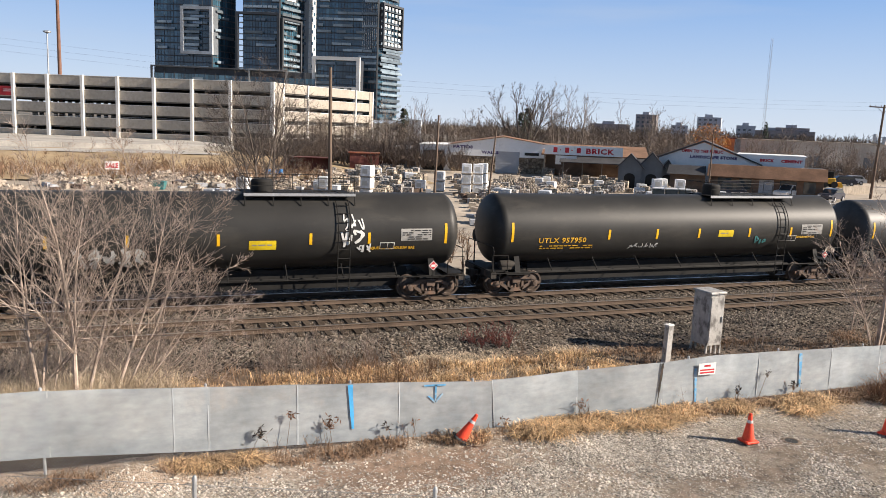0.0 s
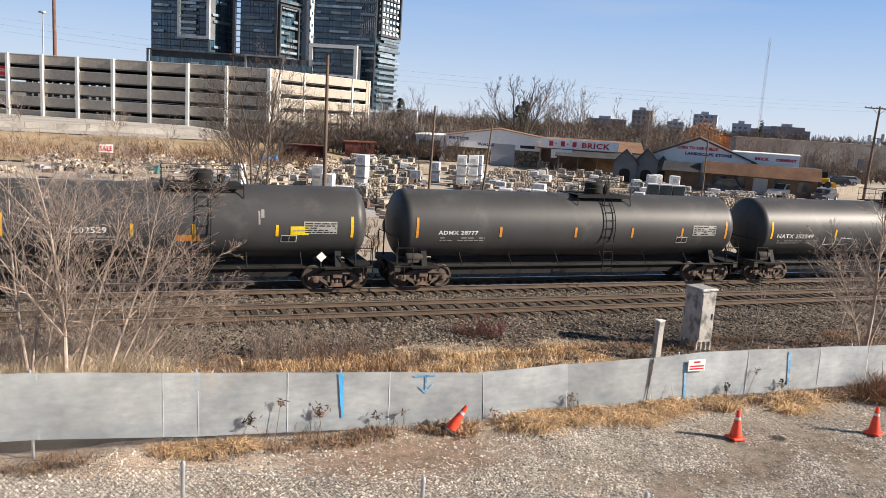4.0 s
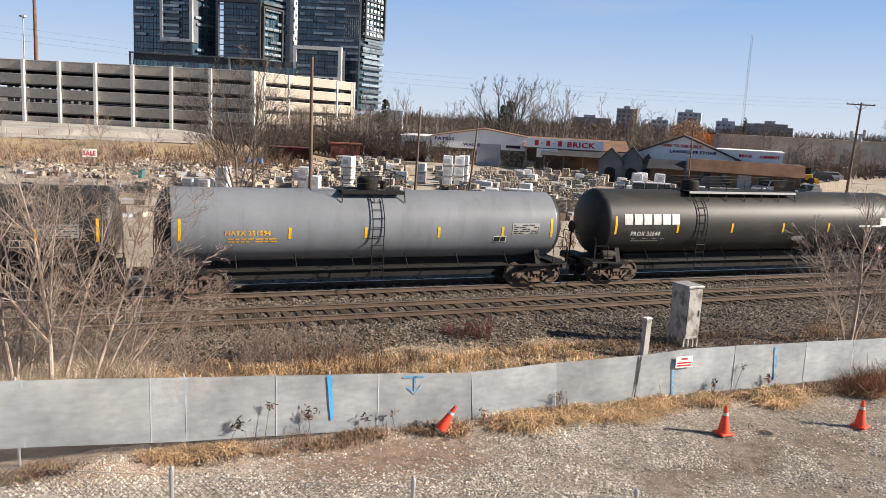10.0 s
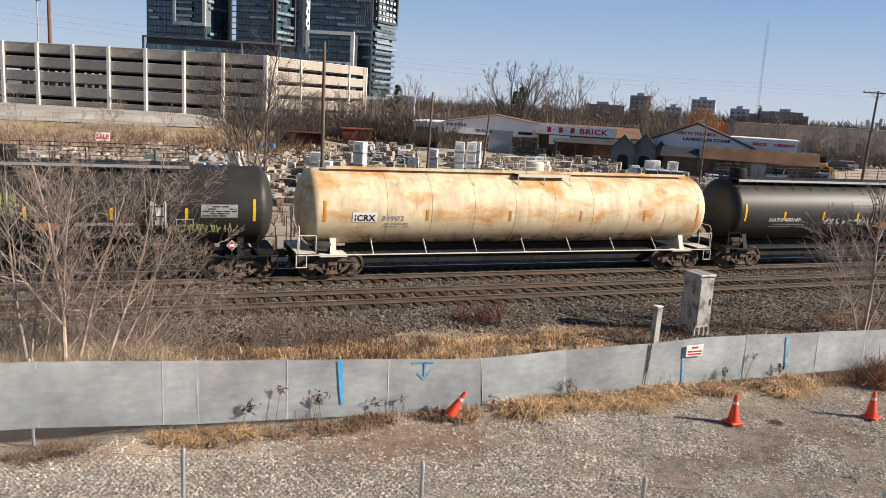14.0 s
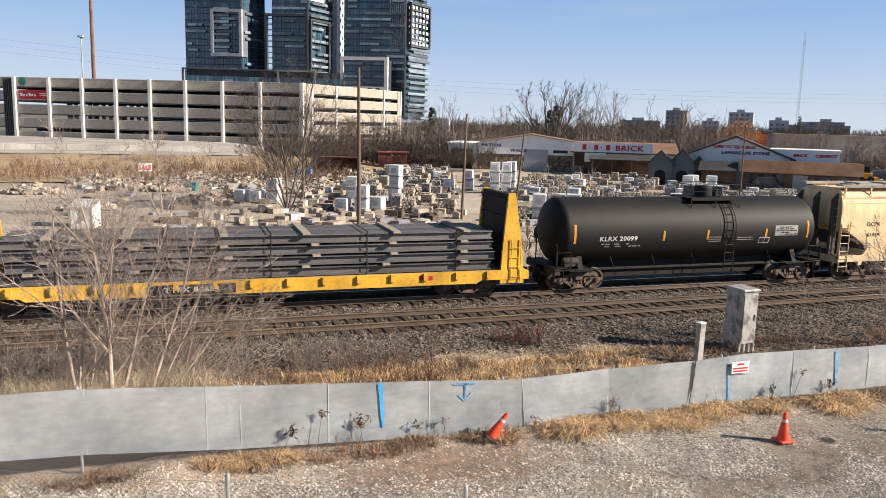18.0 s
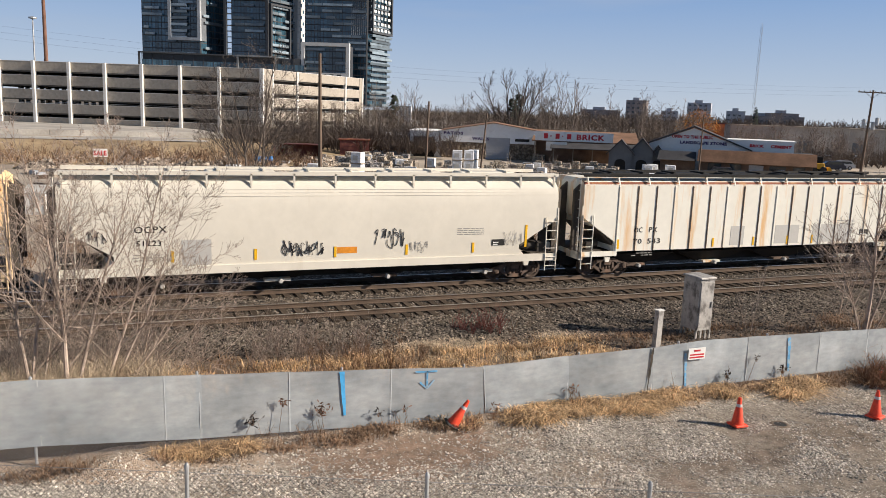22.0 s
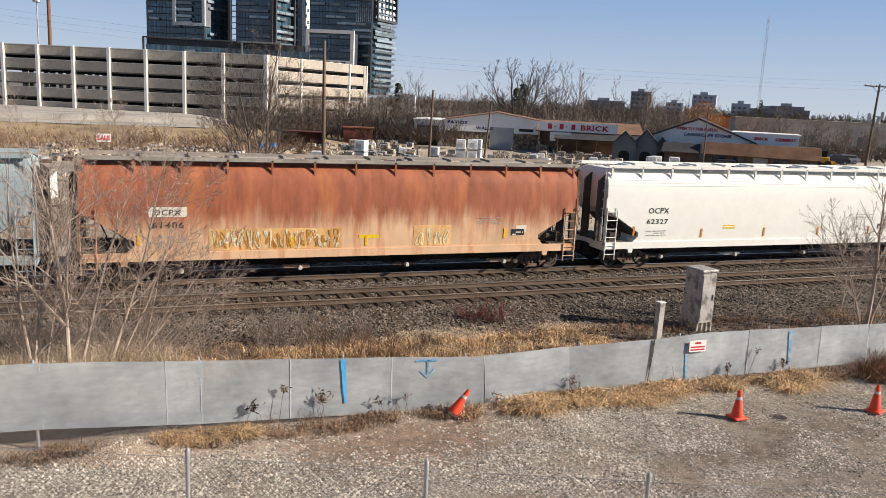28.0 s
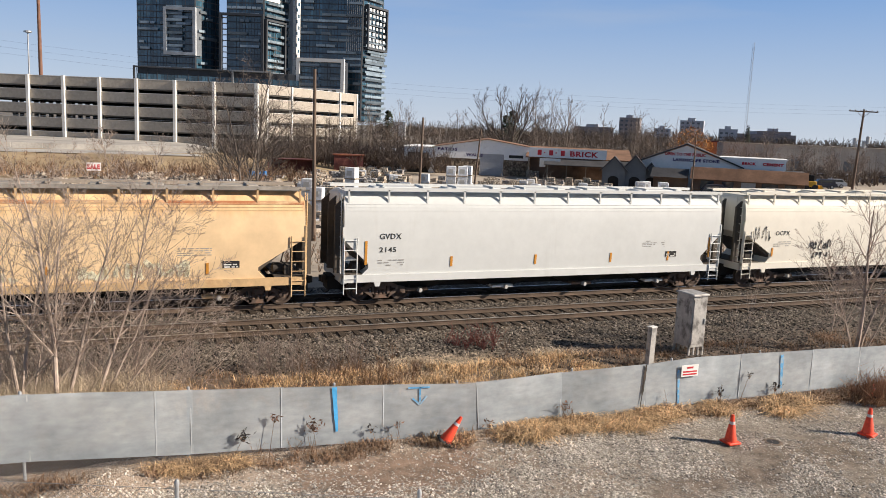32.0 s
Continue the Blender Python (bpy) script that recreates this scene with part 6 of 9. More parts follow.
def traffic_cone(at, tilt=0, turn=0):
    c = thing("traffic_cone", "orange rubber traffic cone with a pale collar" if not tilt else "orange traffic cone tipped over against the fence foot", "cone", group="traffic cones")
    c.matrix_basis = pose(*at, 0, tilt, turn)
    part("base", Geo().bevel_box(-0.19, 0.19, -0.19, 0.19, 0, 0.045, 0.02), "cone" if not tilt else "black_rubber", c)
    part("body", Geo().turned([(0.15, 0.045), (0.145, 0.07), (0.095, 0.36), (0.09, 0.37), (0.045, 0.66), (0.035, 0.71), (0.02, 0.715)], 24), "cone", c, smooth=True)
    part("collar", Geo().turned([(0.0765, 0.48), (0.0655, 0.55)], 24), "reflect", c, smooth=True)


traffic_cone((13.64, 14.41, 0.03))
traffic_cone((17.6, 13.83, 0.03), 0, 20)
traffic_cone((6.72, 16.15, 0.12), 32, -10)
traffic_cone((19.86, 15.64, 0.08), 62, 35)

hole = thing("drain_hole", "shallow dark hole in the gravel beside a cone", "hole", (14.75, 14.15, 0.0))
part("rim", Geo().turned([(0.26, 0.0), (0.2, 0.03), (0.16, 0.025), (0.13, 0.0)], 14), "dirt", hole, smooth=True)
part("mouth", Geo().turned([(0.165, 0.02), (0.02, 0.022)], 14), "black_rubber", hole)

# ---- parking garage ----
def along(name, label, category, a, b, z=0.0, **k):
    """A thing whose local x runs along the wall from a to b, with -y towards the viewer; also gives its length."""
    d = Vector((b[0] - a[0], b[1] - a[1]))
    return thing(name, label, category, (a[0], a[1], z), math.degrees(math.atan2(d.y, d.x)), **k), d.length


GA, GB, GC = (-35.9, 205.7), (25.5, 177.7), (55.9, 206.1)
garage, GL = along("parking_garage", "tan precast concrete multi-storey parking garage", "building", GA, GB, 1.2)
turn2 = math.degrees(math.atan2(GC[1] - GB[1], GC[0] - GB[0])) - math.degrees(math.atan2(GB[1] - GA[1], GB[0] - GA[0]))
SL = math.hypot(GC[0] - GB[0], GC[1] - GB[1])
LV = (-0.4, 2.65, 5.7, 8.75, 11.8)


def skew(geo, m):
    geo.v = [tuple(m @ Vector(p)) for p in geo.v]
    return geo


side = pose(GL, 0, 0, 0, 0, turn2)
flat = pose(0, 0, 0)
bay0 = GL / 8
fronts = [-bay0, 0.0, 8.43, 16.38, 24.47, 32.6, 40.93, 49.55, 58.28, 67.83]
sides = [0.0, 0.09 * SL, 0.31 * SL, 0.533 * SL, 0.803 * SL, SL]
for m, cols in ((flat, fronts), (side, sides)):
    for xa, xb in zip(cols, cols[1:]):
        for z in LV:
            sp = part("spandrel", skew(Geo().box(xa + 0.3, xb - 0.3, -0.15, 0.15, z, z + 2.0), m), "precast", garage)
            part("coping", skew(Geo().box(xa + 0.3, xb - 0.3, -0.2, 0.2, z + 2.0, z + 2.1), m), "column", sp)
        part("guard_cable", skew(Geo().box(xa + 0.3, xb - 0.3, 0.3, 0.34, 3.0 + 2.0, 3.06 + 2.0), m), "steel", garage)
    for x in cols:
        w = 0.3 if m is flat else 0.26
        part("column", skew(Geo().box(x - w, x + w, -0.8 if m is flat else -0.4, 0.35, -0.6, 13.95), m), "column", garage)
part("corner_panel", skew(Geo().box(0.2, 0.09 * SL, -0.24, -0.16, -0.4, 13.85), side), "precast", garage)
part("corner_panel", skew(Geo().box(SL - 1.5, SL, -0.24, -0.16, -0.4, 13.85), side), "precast", garage)
corner = side @ Vector((SL, 0, 0))
for z in LV[1:]:
    g = Geo()
    pts = [(-bay0, 0.3), (GL, 0.3), (corner.x - 0.4, corner.y + 0.4), (corner.x - 22, corner.y + 20), (-bay0, 40)]
    n = len(pts)
    g.add([(x, y, z - 0.3) for x, y in pts] + [(x, y, z) for x, y in pts], [tuple(range(n - 1, -1, -1)), tuple(range(n, 2 * n))] + [(i, (i + 1) % n, n + (i + 1) % n, n + i) for i in range(n)])
    # slabs, far walls and piers take the painted interior shade
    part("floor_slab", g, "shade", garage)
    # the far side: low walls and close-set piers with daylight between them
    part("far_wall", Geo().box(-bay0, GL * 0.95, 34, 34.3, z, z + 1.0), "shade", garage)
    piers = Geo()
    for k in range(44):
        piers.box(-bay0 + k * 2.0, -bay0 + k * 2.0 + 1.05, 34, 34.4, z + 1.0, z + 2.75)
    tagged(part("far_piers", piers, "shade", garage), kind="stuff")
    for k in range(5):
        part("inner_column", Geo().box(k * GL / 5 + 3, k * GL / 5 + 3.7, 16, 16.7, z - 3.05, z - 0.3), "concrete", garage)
# backing walls in the same painted shade close the view through the bays
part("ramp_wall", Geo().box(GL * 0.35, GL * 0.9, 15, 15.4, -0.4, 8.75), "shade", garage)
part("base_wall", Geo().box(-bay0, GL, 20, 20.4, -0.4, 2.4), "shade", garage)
rng = random.Random(3)
for lev in LV[1:4]:
    for k in range(10):
        x = rng.uniform(-bay0 + 1, GL - 3)
        car_g = Geo().bevel_box(x, x + 1.75, 1.2, 5.4, lev + 0.3, lev + 1.0, 0.15).bevel_box(x + 0.12, x + 1.63, 2.2, 4.9, lev + 0.95, lev + 1.5, 0.2)
        part("parked_car", car_g, rng.choice(("car_white", "car_silver", "car_dark", "car_white")), garage)
ban = part("red_banner", Geo().box(0.9, 8.7, -0.26, -0.18, 8.95, 11.0), "red_paint", garage, "red banner with white shapes")
for k in range(6):
    part("banner_shape", Geo().bevel_box(1.3 + k * 0.68, 1.3 + k * 0.68 + (0.42 if k % 3 else 0.55), -0.3, -0.27, 9.6, 10.1 + 0.25 * (k % 3 == 0), 0.02), "white", ban)
part("banner_line", Geo().box(6.0, 8.2, -0.3, -0.27, 10.2, 10.35).box(6.0, 7.8, -0.3, -0.27, 9.8, 9.95), "white", ban)
part("green_mark", Geo().turned([(0.02, -0.28), (0.95, -0.28), (0.95, -0.22), (0.02, -0.22)], 14, "y", (1.9, 0, 12.9)), "graffiti_teal", garage)
for k in range(7):
    part("stair_louvre", Geo().box(-bay0 * 0.32 + k * 0.42, -bay0 * 0.32 + k * 0.42 + 0.18, -0.5, -0.2, -0.4, 13.4), "tower_dark", garage)
# painted shade behind the stair louvres
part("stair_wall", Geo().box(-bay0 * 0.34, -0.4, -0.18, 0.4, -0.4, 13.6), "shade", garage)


# ---- apartment towers ----
FL = 2.82
M["balcony_rail"] = surface("pale_balcony_glass", (0.19, 0.24, 0.28), 0.35, dark=0.7, light=1.3, big=0.2, fine=1, bump=0, per_object=0.55)


def tower_face(t, p0, p1, z0, z1, seed, fill, depth=1.3, pane=1.45, shift=0.0):
    """One glazed side of a tower from p0 to p1: panes, slab edges, mullions and runs of balconies."""
    d = Vector((p1[0] - p0[0], p1[1] - p0[1]))
    L = d.length
    m = Matrix.Translation((p0[0], p0[1], 0)) @ pose(0, 0, 0, 0, 0, math.degrees(math.atan2(d.y, d.x)))
    rr = random.Random(seed)
    np_ = max(2, round(L / pane))
    w = L / np_
    for i in range(int((z1 - z0) / FL)):
        z = z0 + i * FL
        g = Geo()
        for k in range(np_):
            g.box(k * w + 0.07, (k + 1) * w - 0.07, -0.04, 0.04, z + 0.18, z + FL - 0.3)
        tagged(part("window_band", skew(g, m), "tower_glass", t), kind="stuff")
        part("floor_edge", skew(Geo().box(0, L, -0.1, 0.2, z - 0.3, z + 0.16), m), "tower_dark", t)
        x = rr.uniform(0, 2.0)
        while x < L - 2:
            run = min(L - x, rr.choice((1, 2, 2, 3, 4)) * w * 1.6)
            if rr.random() < fill:
                b = part("balcony", skew(Geo().box(x, x + run - 0.3, -depth, 0.0, z - 0.14, z + 0.1), m), "tower_slab", t)
                part("railing", skew(Geo().box(x, x + run - 0.3, -depth - 0.03, -depth + 0.03, z + 0.12, z + 1.12), m), "balcony_rail", b)
            x += run
    for k in range(0, np_ + 1, 3):
        part("mullion", skew(Geo().box(k * w - 0.12, k * w + 0.12, -0.16, 0.1, z0, z1), m), "tower_dark", t)
    return m, L


def ring(m, x0, x1, z0, z1, wide, out, low=None):
    """A projecting rectangular surround."""
    lo = wide if low is None else low
    return skew(Geo().box(x0, x0 + wide, -out, 0.2, z0, z1).box(x1 - wide, x1, -out, 0.2, z0, z1).box(x0 + wide, x1 - wide, -out, 0.2, z1 - wide, z1).box(x0 + wide, x1 - wide, -out, 0.2, z0, z0 + lo), m)


def tower(label, A, B, C, z0, z1, seed, fill, side_fill):
    """A tower with a front from A to B and a side from B back to C."""
    t = thing("apartment_tower", label, "building")
    D = (A[0] + C[0] - B[0], A[1] + C[1] - B[1])
    sh = lambda p: ((p[0] - B[0]) * 0.985 + B[0] + 0.02, (p[1] - B[1]) * 0.985 + B[1] + 0.12)
    pl = [sh(A), (B[0], B[1] + 0.2), sh(C), D]
    part("core", Geo().add([(x, y, z) for z in (z0, z1) for x, y in pl], [(3, 2, 1, 0), (4, 5, 6, 7)] + [(i, (i + 1) % 4, 4 + (i + 1) % 4, 4 + i) for i in range(4)]), "tower_dark", t)
    mf, Lf = tower_face(t, A, B, z0, z1, seed, fill)
    ms, Ls = tower_face(t, B, C, z0, z1, seed + 50, side_fill)
    part("corner_pier", Geo().box(B[0] - 0.35, B[0] + 0.35, B[1] - 0.3, B[1] + 0.4, z0, z1), "tower_dark", t)
    return t, mf, Lf, ms, Ls


t1, mf, Lf, ms, Ls = tower("dark glass apartment tower with a pale projecting frame", (3.4, 391.1), (27.7, 380.0), (39.2, 390.7), 11.3, 92, 1, 0.42, 0.45)
part("pale_frame", ring(mf, 12.6, Lf + 0.6, 34.6, 55.6, 1.3, 1.9), "tower_pale", t1, "pale grey projecting frame")
part("frame_side", skew(Geo().box(0.0, 3.2, -0.6, 0.0, 34.6, 55.6), ms), "tower_slab", t1)
for i in range(8):
    part("framed_balcony", skew(Geo().box(13.9, Lf - 5.5, -1.6, 0.0, 35.3 + i * FL, 35.5 + i * FL).box(13.9, Lf - 5.5, -1.65, -1.6, 35.5 + i * FL, 36.5 + i * FL), mf), "balcony_rail", t1)
t2, mf, Lf, ms, Ls = tower("dark apartment tower with tiers of pale balconies", (41.4, 379.0), (56.8, 372.0), (70.3, 384.7), 11.3, 92, 2, 0.62, 0.8)
part("dark_frame", ring(mf, -3.2, Lf + 0.3, 26, 54.5, 1.1, 1.9), "tower_dark", t2, "charcoal projecting frame")
part("dark_frame", ring(ms, -0.3, Ls - 4.0, 26, 52.5, 0.9, 1.9), "tower_dark", t2, "charcoal projecting frame")
for i in range(11):
    part("gap_balcony", skew(Geo().box(-2.6, 0.0, -0.8, 2.0, 27 + i * FL * 0.9, 27.25 + i * FL * 0.9), mf), "balcony_rail", t2)
part("white_parapet", skew(Geo().box(-0.2, Ls * 0.62, -0.4, 0.2, 60.8, 62.4), ms), "white", t2)
t3, mf, Lf, ms, Ls = tower("dark glass apartment tower with a framed balcony grid", (74.8, 378.2), (101.5, 366.0), (115.5, 379.0), 8.48, 92, 3, 0.55, 0.7)
for k in range(8):
    part("fin", skew(Geo().box(Lf - 7.4 + k * 0.95, Lf - 7.28 + k * 0.95, -0.5, 0.0, 41, 92), mf), "tower_pale", t3)
part("dark_frame", ring(ms, 1.4, Ls + 0.9, 42.2, 62.6, 1.0, 2.2), "tower_dark", t3, "charcoal projecting frame")
for i in range(7):
    z = 43.4 + i * 2.72
    for k in range(5):
        x = 2.6 + k * (Ls - 2.9) / 5
        part("grid_panel", skew(Geo().box(x, x + (1.5 if (i + k) % 3 else 2.1), -2.1, -1.9, z, z + 1.3), ms), "white" if (i * 3 + k) % 4 else "tower_pale", t3)
for i in range(14):
    z = 12 + i * 2.6
    part("long_balcony", skew(Geo().box(0.6 + (i % 3) * 0.8, Ls + 1.6 * (i % 2), -1.6, 0.0, z, z + 0.2).box(0.6 + (i % 3) * 0.8, Ls + 1.6 * (i % 2), -1.65, -1.58, z + 0.2, z + 1.15), ms), "balcony_rail", t3)
wt, WW = along("white_tower", "white apartment tower in full sun between darker ones", "building", (75.2, 398.0), (80.2, 403.5))
part("wall", Geo().box(-0.6, WW, 0, 20, 0, 96), "white", wt)
for i in range(24):
    part("window", Geo().box(2.2 + (i % 2) * 1.9, 3.7 + (i % 2) * 1.9, -0.1, 0.05, 27 + i * FL, 28.6 + i * FL), "tower_glass", wt)
    part("floor_line", Geo().box(-0.6, WW, -0.06, 0.0, 26.2 + i * FL, 26.35 + i * FL), "tower_pale", wt)
pod, PW = along("podium_block", "dark glazed podium block below the towers", "building", (2.7, 372.0), (69.4, 352.0))
part("core", Geo().box(0.2, PW - 0.2, 0.3, 16, 0, 27.6), "tower_dark", pod)
mpod = Matrix.Identity(4)
tower_face(pod, (0, 0), (PW, 0), 5.5, 28.0, 5, 0.25)
part("roof_frame", Geo().box(-1.4, PW * 0.56, -1.0, 0.1, 27.6, 28.2).box(-1.4, -0.7, -1.0, 0.1, 14, 27.6), "tower_dark", pod, "charcoal projecting frame")
part("pale_frame", ring(mpod, 40.6, 57.4, 15, 28.3, 0.7, 2.0), "tower_slab", pod, "pale grey projecting frame")
blk, BLW = along("framed_block", "glazed block with a pale picture-frame surround", "building", (69.4, 354.4), (87.7, 346.0))
part("core", Geo().box(0.2, BLW - 0.2, 0.3, 12, 0, 34.3), "tower_dark", blk)
tower_face(blk, (0, 0), (BLW, 0), 6.2, 34.4, 6, 0.5)
part("pale_frame", ring(mpod, -0.6, BLW + 0.6, 20.6, 35.0, 1.5, 2.2), "column", blk, "pale projecting surround")
kiosk = thing("entrance_gate", "small white framed gateway beside the tower foot", "gateway", (108.5, 340.0, 0), -35)
part("panel", Geo().box(0, 7, 0, 0.4, 0, 8).box(0, 7, -0.5, 0.0, 8, 9).box(0, 0.9, -0.5, 0, 0, 8).box(6.1, 7, -0.5, 0, 0, 8), "white", kiosk)

# ---- stone yard shop ----
shop, SW = along("stone_yard_shop", "long white-sided shed with stone base and signs", "building", (46.1, 120.0), (59.9, 113.7))
part("stone_wall", Geo().box(0, 7.2, 0, 0.3, 0, 2.6), "stonework", shop)
part("stone_wall", Geo().box(11.1, SW, 0, 0.3, 0, 2.6), "stonework", shop)
part("gable_siding", Geo().prism_y([(-0.05, 2.58), (7.2, 2.58), (7.2, 3.45), (11.1, 3.45), (11.1, 2.58), (SW + 0.05, 2.58), (SW + 0.05, 4.75), (8.4, 5.75), (-0.05, 4.35)], -0.08, 0.25), "siding", shop)
part("roof", Geo().prism_y([(-0.4, 4.28), (8.4, 5.76), (SW + 0.5, 4.72), (SW + 0.5, 4.8), (8.4, 5.86), (-0.4, 4.36)][::-1], -0.4, 18), "brown_roof", shop)
part("roll_door", Geo().box(7.25, 11.05, 0.05, 0.18, 0, 3.45), "grey_door", shop)
for k in range(8):
    part("door_slat", Geo().box(7.3, 11.0, 0.02, 0.05, 0.2 + k * 0.42, 0.24 + k * 0.42), "grey_door", shop)
part("left_annex", Geo().box(-5.2, 0, 0.6, 14, 0, 4.1), "siding", shop)
# flat black panel in place of the annex's shaded recess
part("annex_door", Geo().box(-4.6, -1.2, 0.4, 0.6, 0, 3.2), "iron", shop)
part("annex_roof", Geo().box(-5.4, 0.1, 0.3, 14.4, 4.1, 4.2), "siding", shop)
for body, x, z, w in (("PATIOS", 0.3, 3.75, 3.2), ("WALLS", 4.9, 3.0, 2.8)):
    part("sign_lettering", on_surface(text_mesh(body, 0.62, "navy_paint", 0.03, 1.1, w), lambda q: -0.1, x, z), None, shop)
part("vent", Geo().box(11.9, 14.2, -0.14, -0.08, 2.95, 3.4), "letter_dark", shop)
sb2, BW = along("brick_sign_building", "open shed under a long white sign board", "building", (58.1, 110.4), (68.4, 104.3))
part("sign_board", Geo().box(0, BW, -0.2, 0.05, 3.45, 4.9), "siding", sb2)
part("shed_back", Geo().box(0, BW + 2, 4.5, 4.8, 0, 3.4), "brownbrick", sb2)
part("shed_roof", Geo().prism_x([(0.05, 3.3), (0.05, 3.5), (9, 4.95), (18, 4.0), (18, 3.8), (9, 4.8)], -0.5, BW + 4), "brown_roof", sb2)
for k in range(5):
    part("shed_post", Geo().box(k * BW / 4 - 0.08, k * BW / 4 + 0.08, 0.0, 0.16, 0, 3.3), "wood", sb2)
for i, x in enumerate((1.35, 3.15, 4.95)):
    part("painted_letter_shape", Geo().box(x, x + 0.62, -0.23, -0.2, 3.78, 4.58), "red_paint", sb2)
    if i < 2:
        part("painted_dot", Geo().box(x + 0.98, x + 1.18, -0.23, -0.2, 4.1, 4.28), "red_paint", sb2)
part("sign_lettering", on_surface(text_mesh("BRICK", 1.1, "red_paint", 0.04, 1.1, 4.3), lambda q: -0.21, 6.4, 3.78), None, sb2)
part("lower_sign", Geo().box(1.8, 5.0, -1.6, -1.5, 2.65, 3.35).box(1.8, 2.7, -1.6, -1.5, 2.0, 2.65), "white", sb2)
part("lean_to_roof", Geo().prism_x([(-3.6, 2.4), (-3.6, 2.5), (0, 3.3), (0, 3.15)], 2.5, BW + 3.5), "dark_roof", sb2)

# ---- landscape store ----
store, TW = along("landscape_store", "white-gabled landscape store behind a brown shingled front", "building", (65.5, 90.3), (74.7, 82.8))
part("gable_wall", Geo().prism_y([(-0.4, 0), (TW + 0.3, 0), (TW + 0.3, 3.75), (5.3, 6.35), (-0.4, 4.1)], 0, 0.3), "siding", store)
part("gable_roof", Geo().prism_y([(-0.9, 3.95), (5.3, 6.45), (TW + 0.9, 3.6), (TW + 0.9, 3.78), (5.3, 6.66), (-0.9, 4.13)][::-1], -0.5, 16), "dark_roof", store)
for body, x, z, w in (("OPEN TO THE PUBLIC", 2.5, 5.0, 5.3), ("LANDSCAPE STONE", 3.6, 4.25, 6.0)):
    part("sign_lettering", on_surface(text_mesh(body, 0.52, "red_paint" if "OPEN" in body else "navy_paint", 0.03, 1.1, w), lambda q: -0.03, x, z), None, store)
front, FW = along("store_front", "low brown brick store front under a shingled fascia", "building", (66.6, 81.6), (76.4, 72.7))
part("brick_wall", Geo().box(0, FW, 0.9, 1.2, 0, 2.5), "brownbrick", front)
part("fascia", Geo().prism_x([(-0.5, 2.3), (0.9, 3.75), (1.6, 3.75), (1.6, 2.3)][::-1], -0.3, FW + 0.3), "brown_roof", front)
part("flat_roof", Geo().box(-0.2, FW + 0.2, 1.6, 10, 3.3, 3.6), "dark_roof", front)
part("end_wall", Geo().box(FW - 0.1, FW, 1.2, 9, 0, 3.3), "brownbrick", front)
for x, w, mt in ((1.0, 1.6, "glass"), (3.6, 1.4, "glass"), (5.9, 1.7, "grey_door"), (8.3, 1.9, "glass"), (11.0, 1.4, "glass")):
    part("shop_window" if mt == "glass" else "white_door", Geo().box(x, x + w, 0.84, 0.92, 0.1 if mt != "glass" else 0.7, 2.1), mt, front)
part("front_canopy", Geo().prism_x([(-0.6, 2.3), (1.5, 3.4), (1.6, 3.3), (1.6, 2.2)][::-1], -5.2, -0.6), "dark_roof", front)
part("front_porch_wall", Geo().box(-5.0, -0.6, 1.4, 1.6, 0, 2.5), "brownbrick", front)
sgw, GW = along("sign_wall", "long white sign wall beside the store roof", "building", (73.3, 84.5), (79.3, 79.0))
part("wall", Geo().box(0, GW, 0, 0.3, 0, 4.95), "siding", sgw)
for body, x, w in (("BRICK", 2.75, 1.75), ("CEMENT", 5.3, 2.55)):
    part("sign_lettering", on_surface(text_mesh(body, 0.48, "red_paint", 0.03, 1.1, w), lambda q: -0.03, x, 4.2), None, sgw)
part("roof_edge", Geo().box(-0.2, GW + 0.2, -0.1, 8, 4.95, 5.08), "siding", sgw)
for (x, y), hgt, w in (((59.4, 88.6), 4.6, 3.0), ((61.9, 87.4), 4.85, 2.8), ((64.2, 87.0), 3.9, 2.4)):
    sh = thing("garden_shed", "small dark-roofed display shed with an arched opening", "shed", (x, y, 0), -35, group="display sheds")
    part("wall", Geo().prism_y([(-w / 2, 0), (w / 2, 0), (w / 2, hgt - 1.7), (0, hgt - 0.2), (-w / 2, hgt - 1.7)], 0, 3), "tower_slab", sh)
    for s in (-1, 1):
        part("roof_slope", Geo().prism_y([(0, hgt), (s * (w / 2 + 0.35), hgt - 1.95), (s * (w / 2 + 0.35), hgt - 2.1), (0, hgt - 0.18)], -0.4, 3.2), "dark_roof", sh)
    arch = [(-0.7, 0.02), (0.7, 0.02), (0.7, 1.5)] + [(0.7 * math.cos(a), 1.5 + 0.5 * math.sin(a)) for a in (0.5, 1.0, 1.57, 2.1, 2.6)] + [(-0.7, 1.5)]
    part("arched_opening", Geo().prism_y(arch, -0.03, 0.02), "iron", sh)


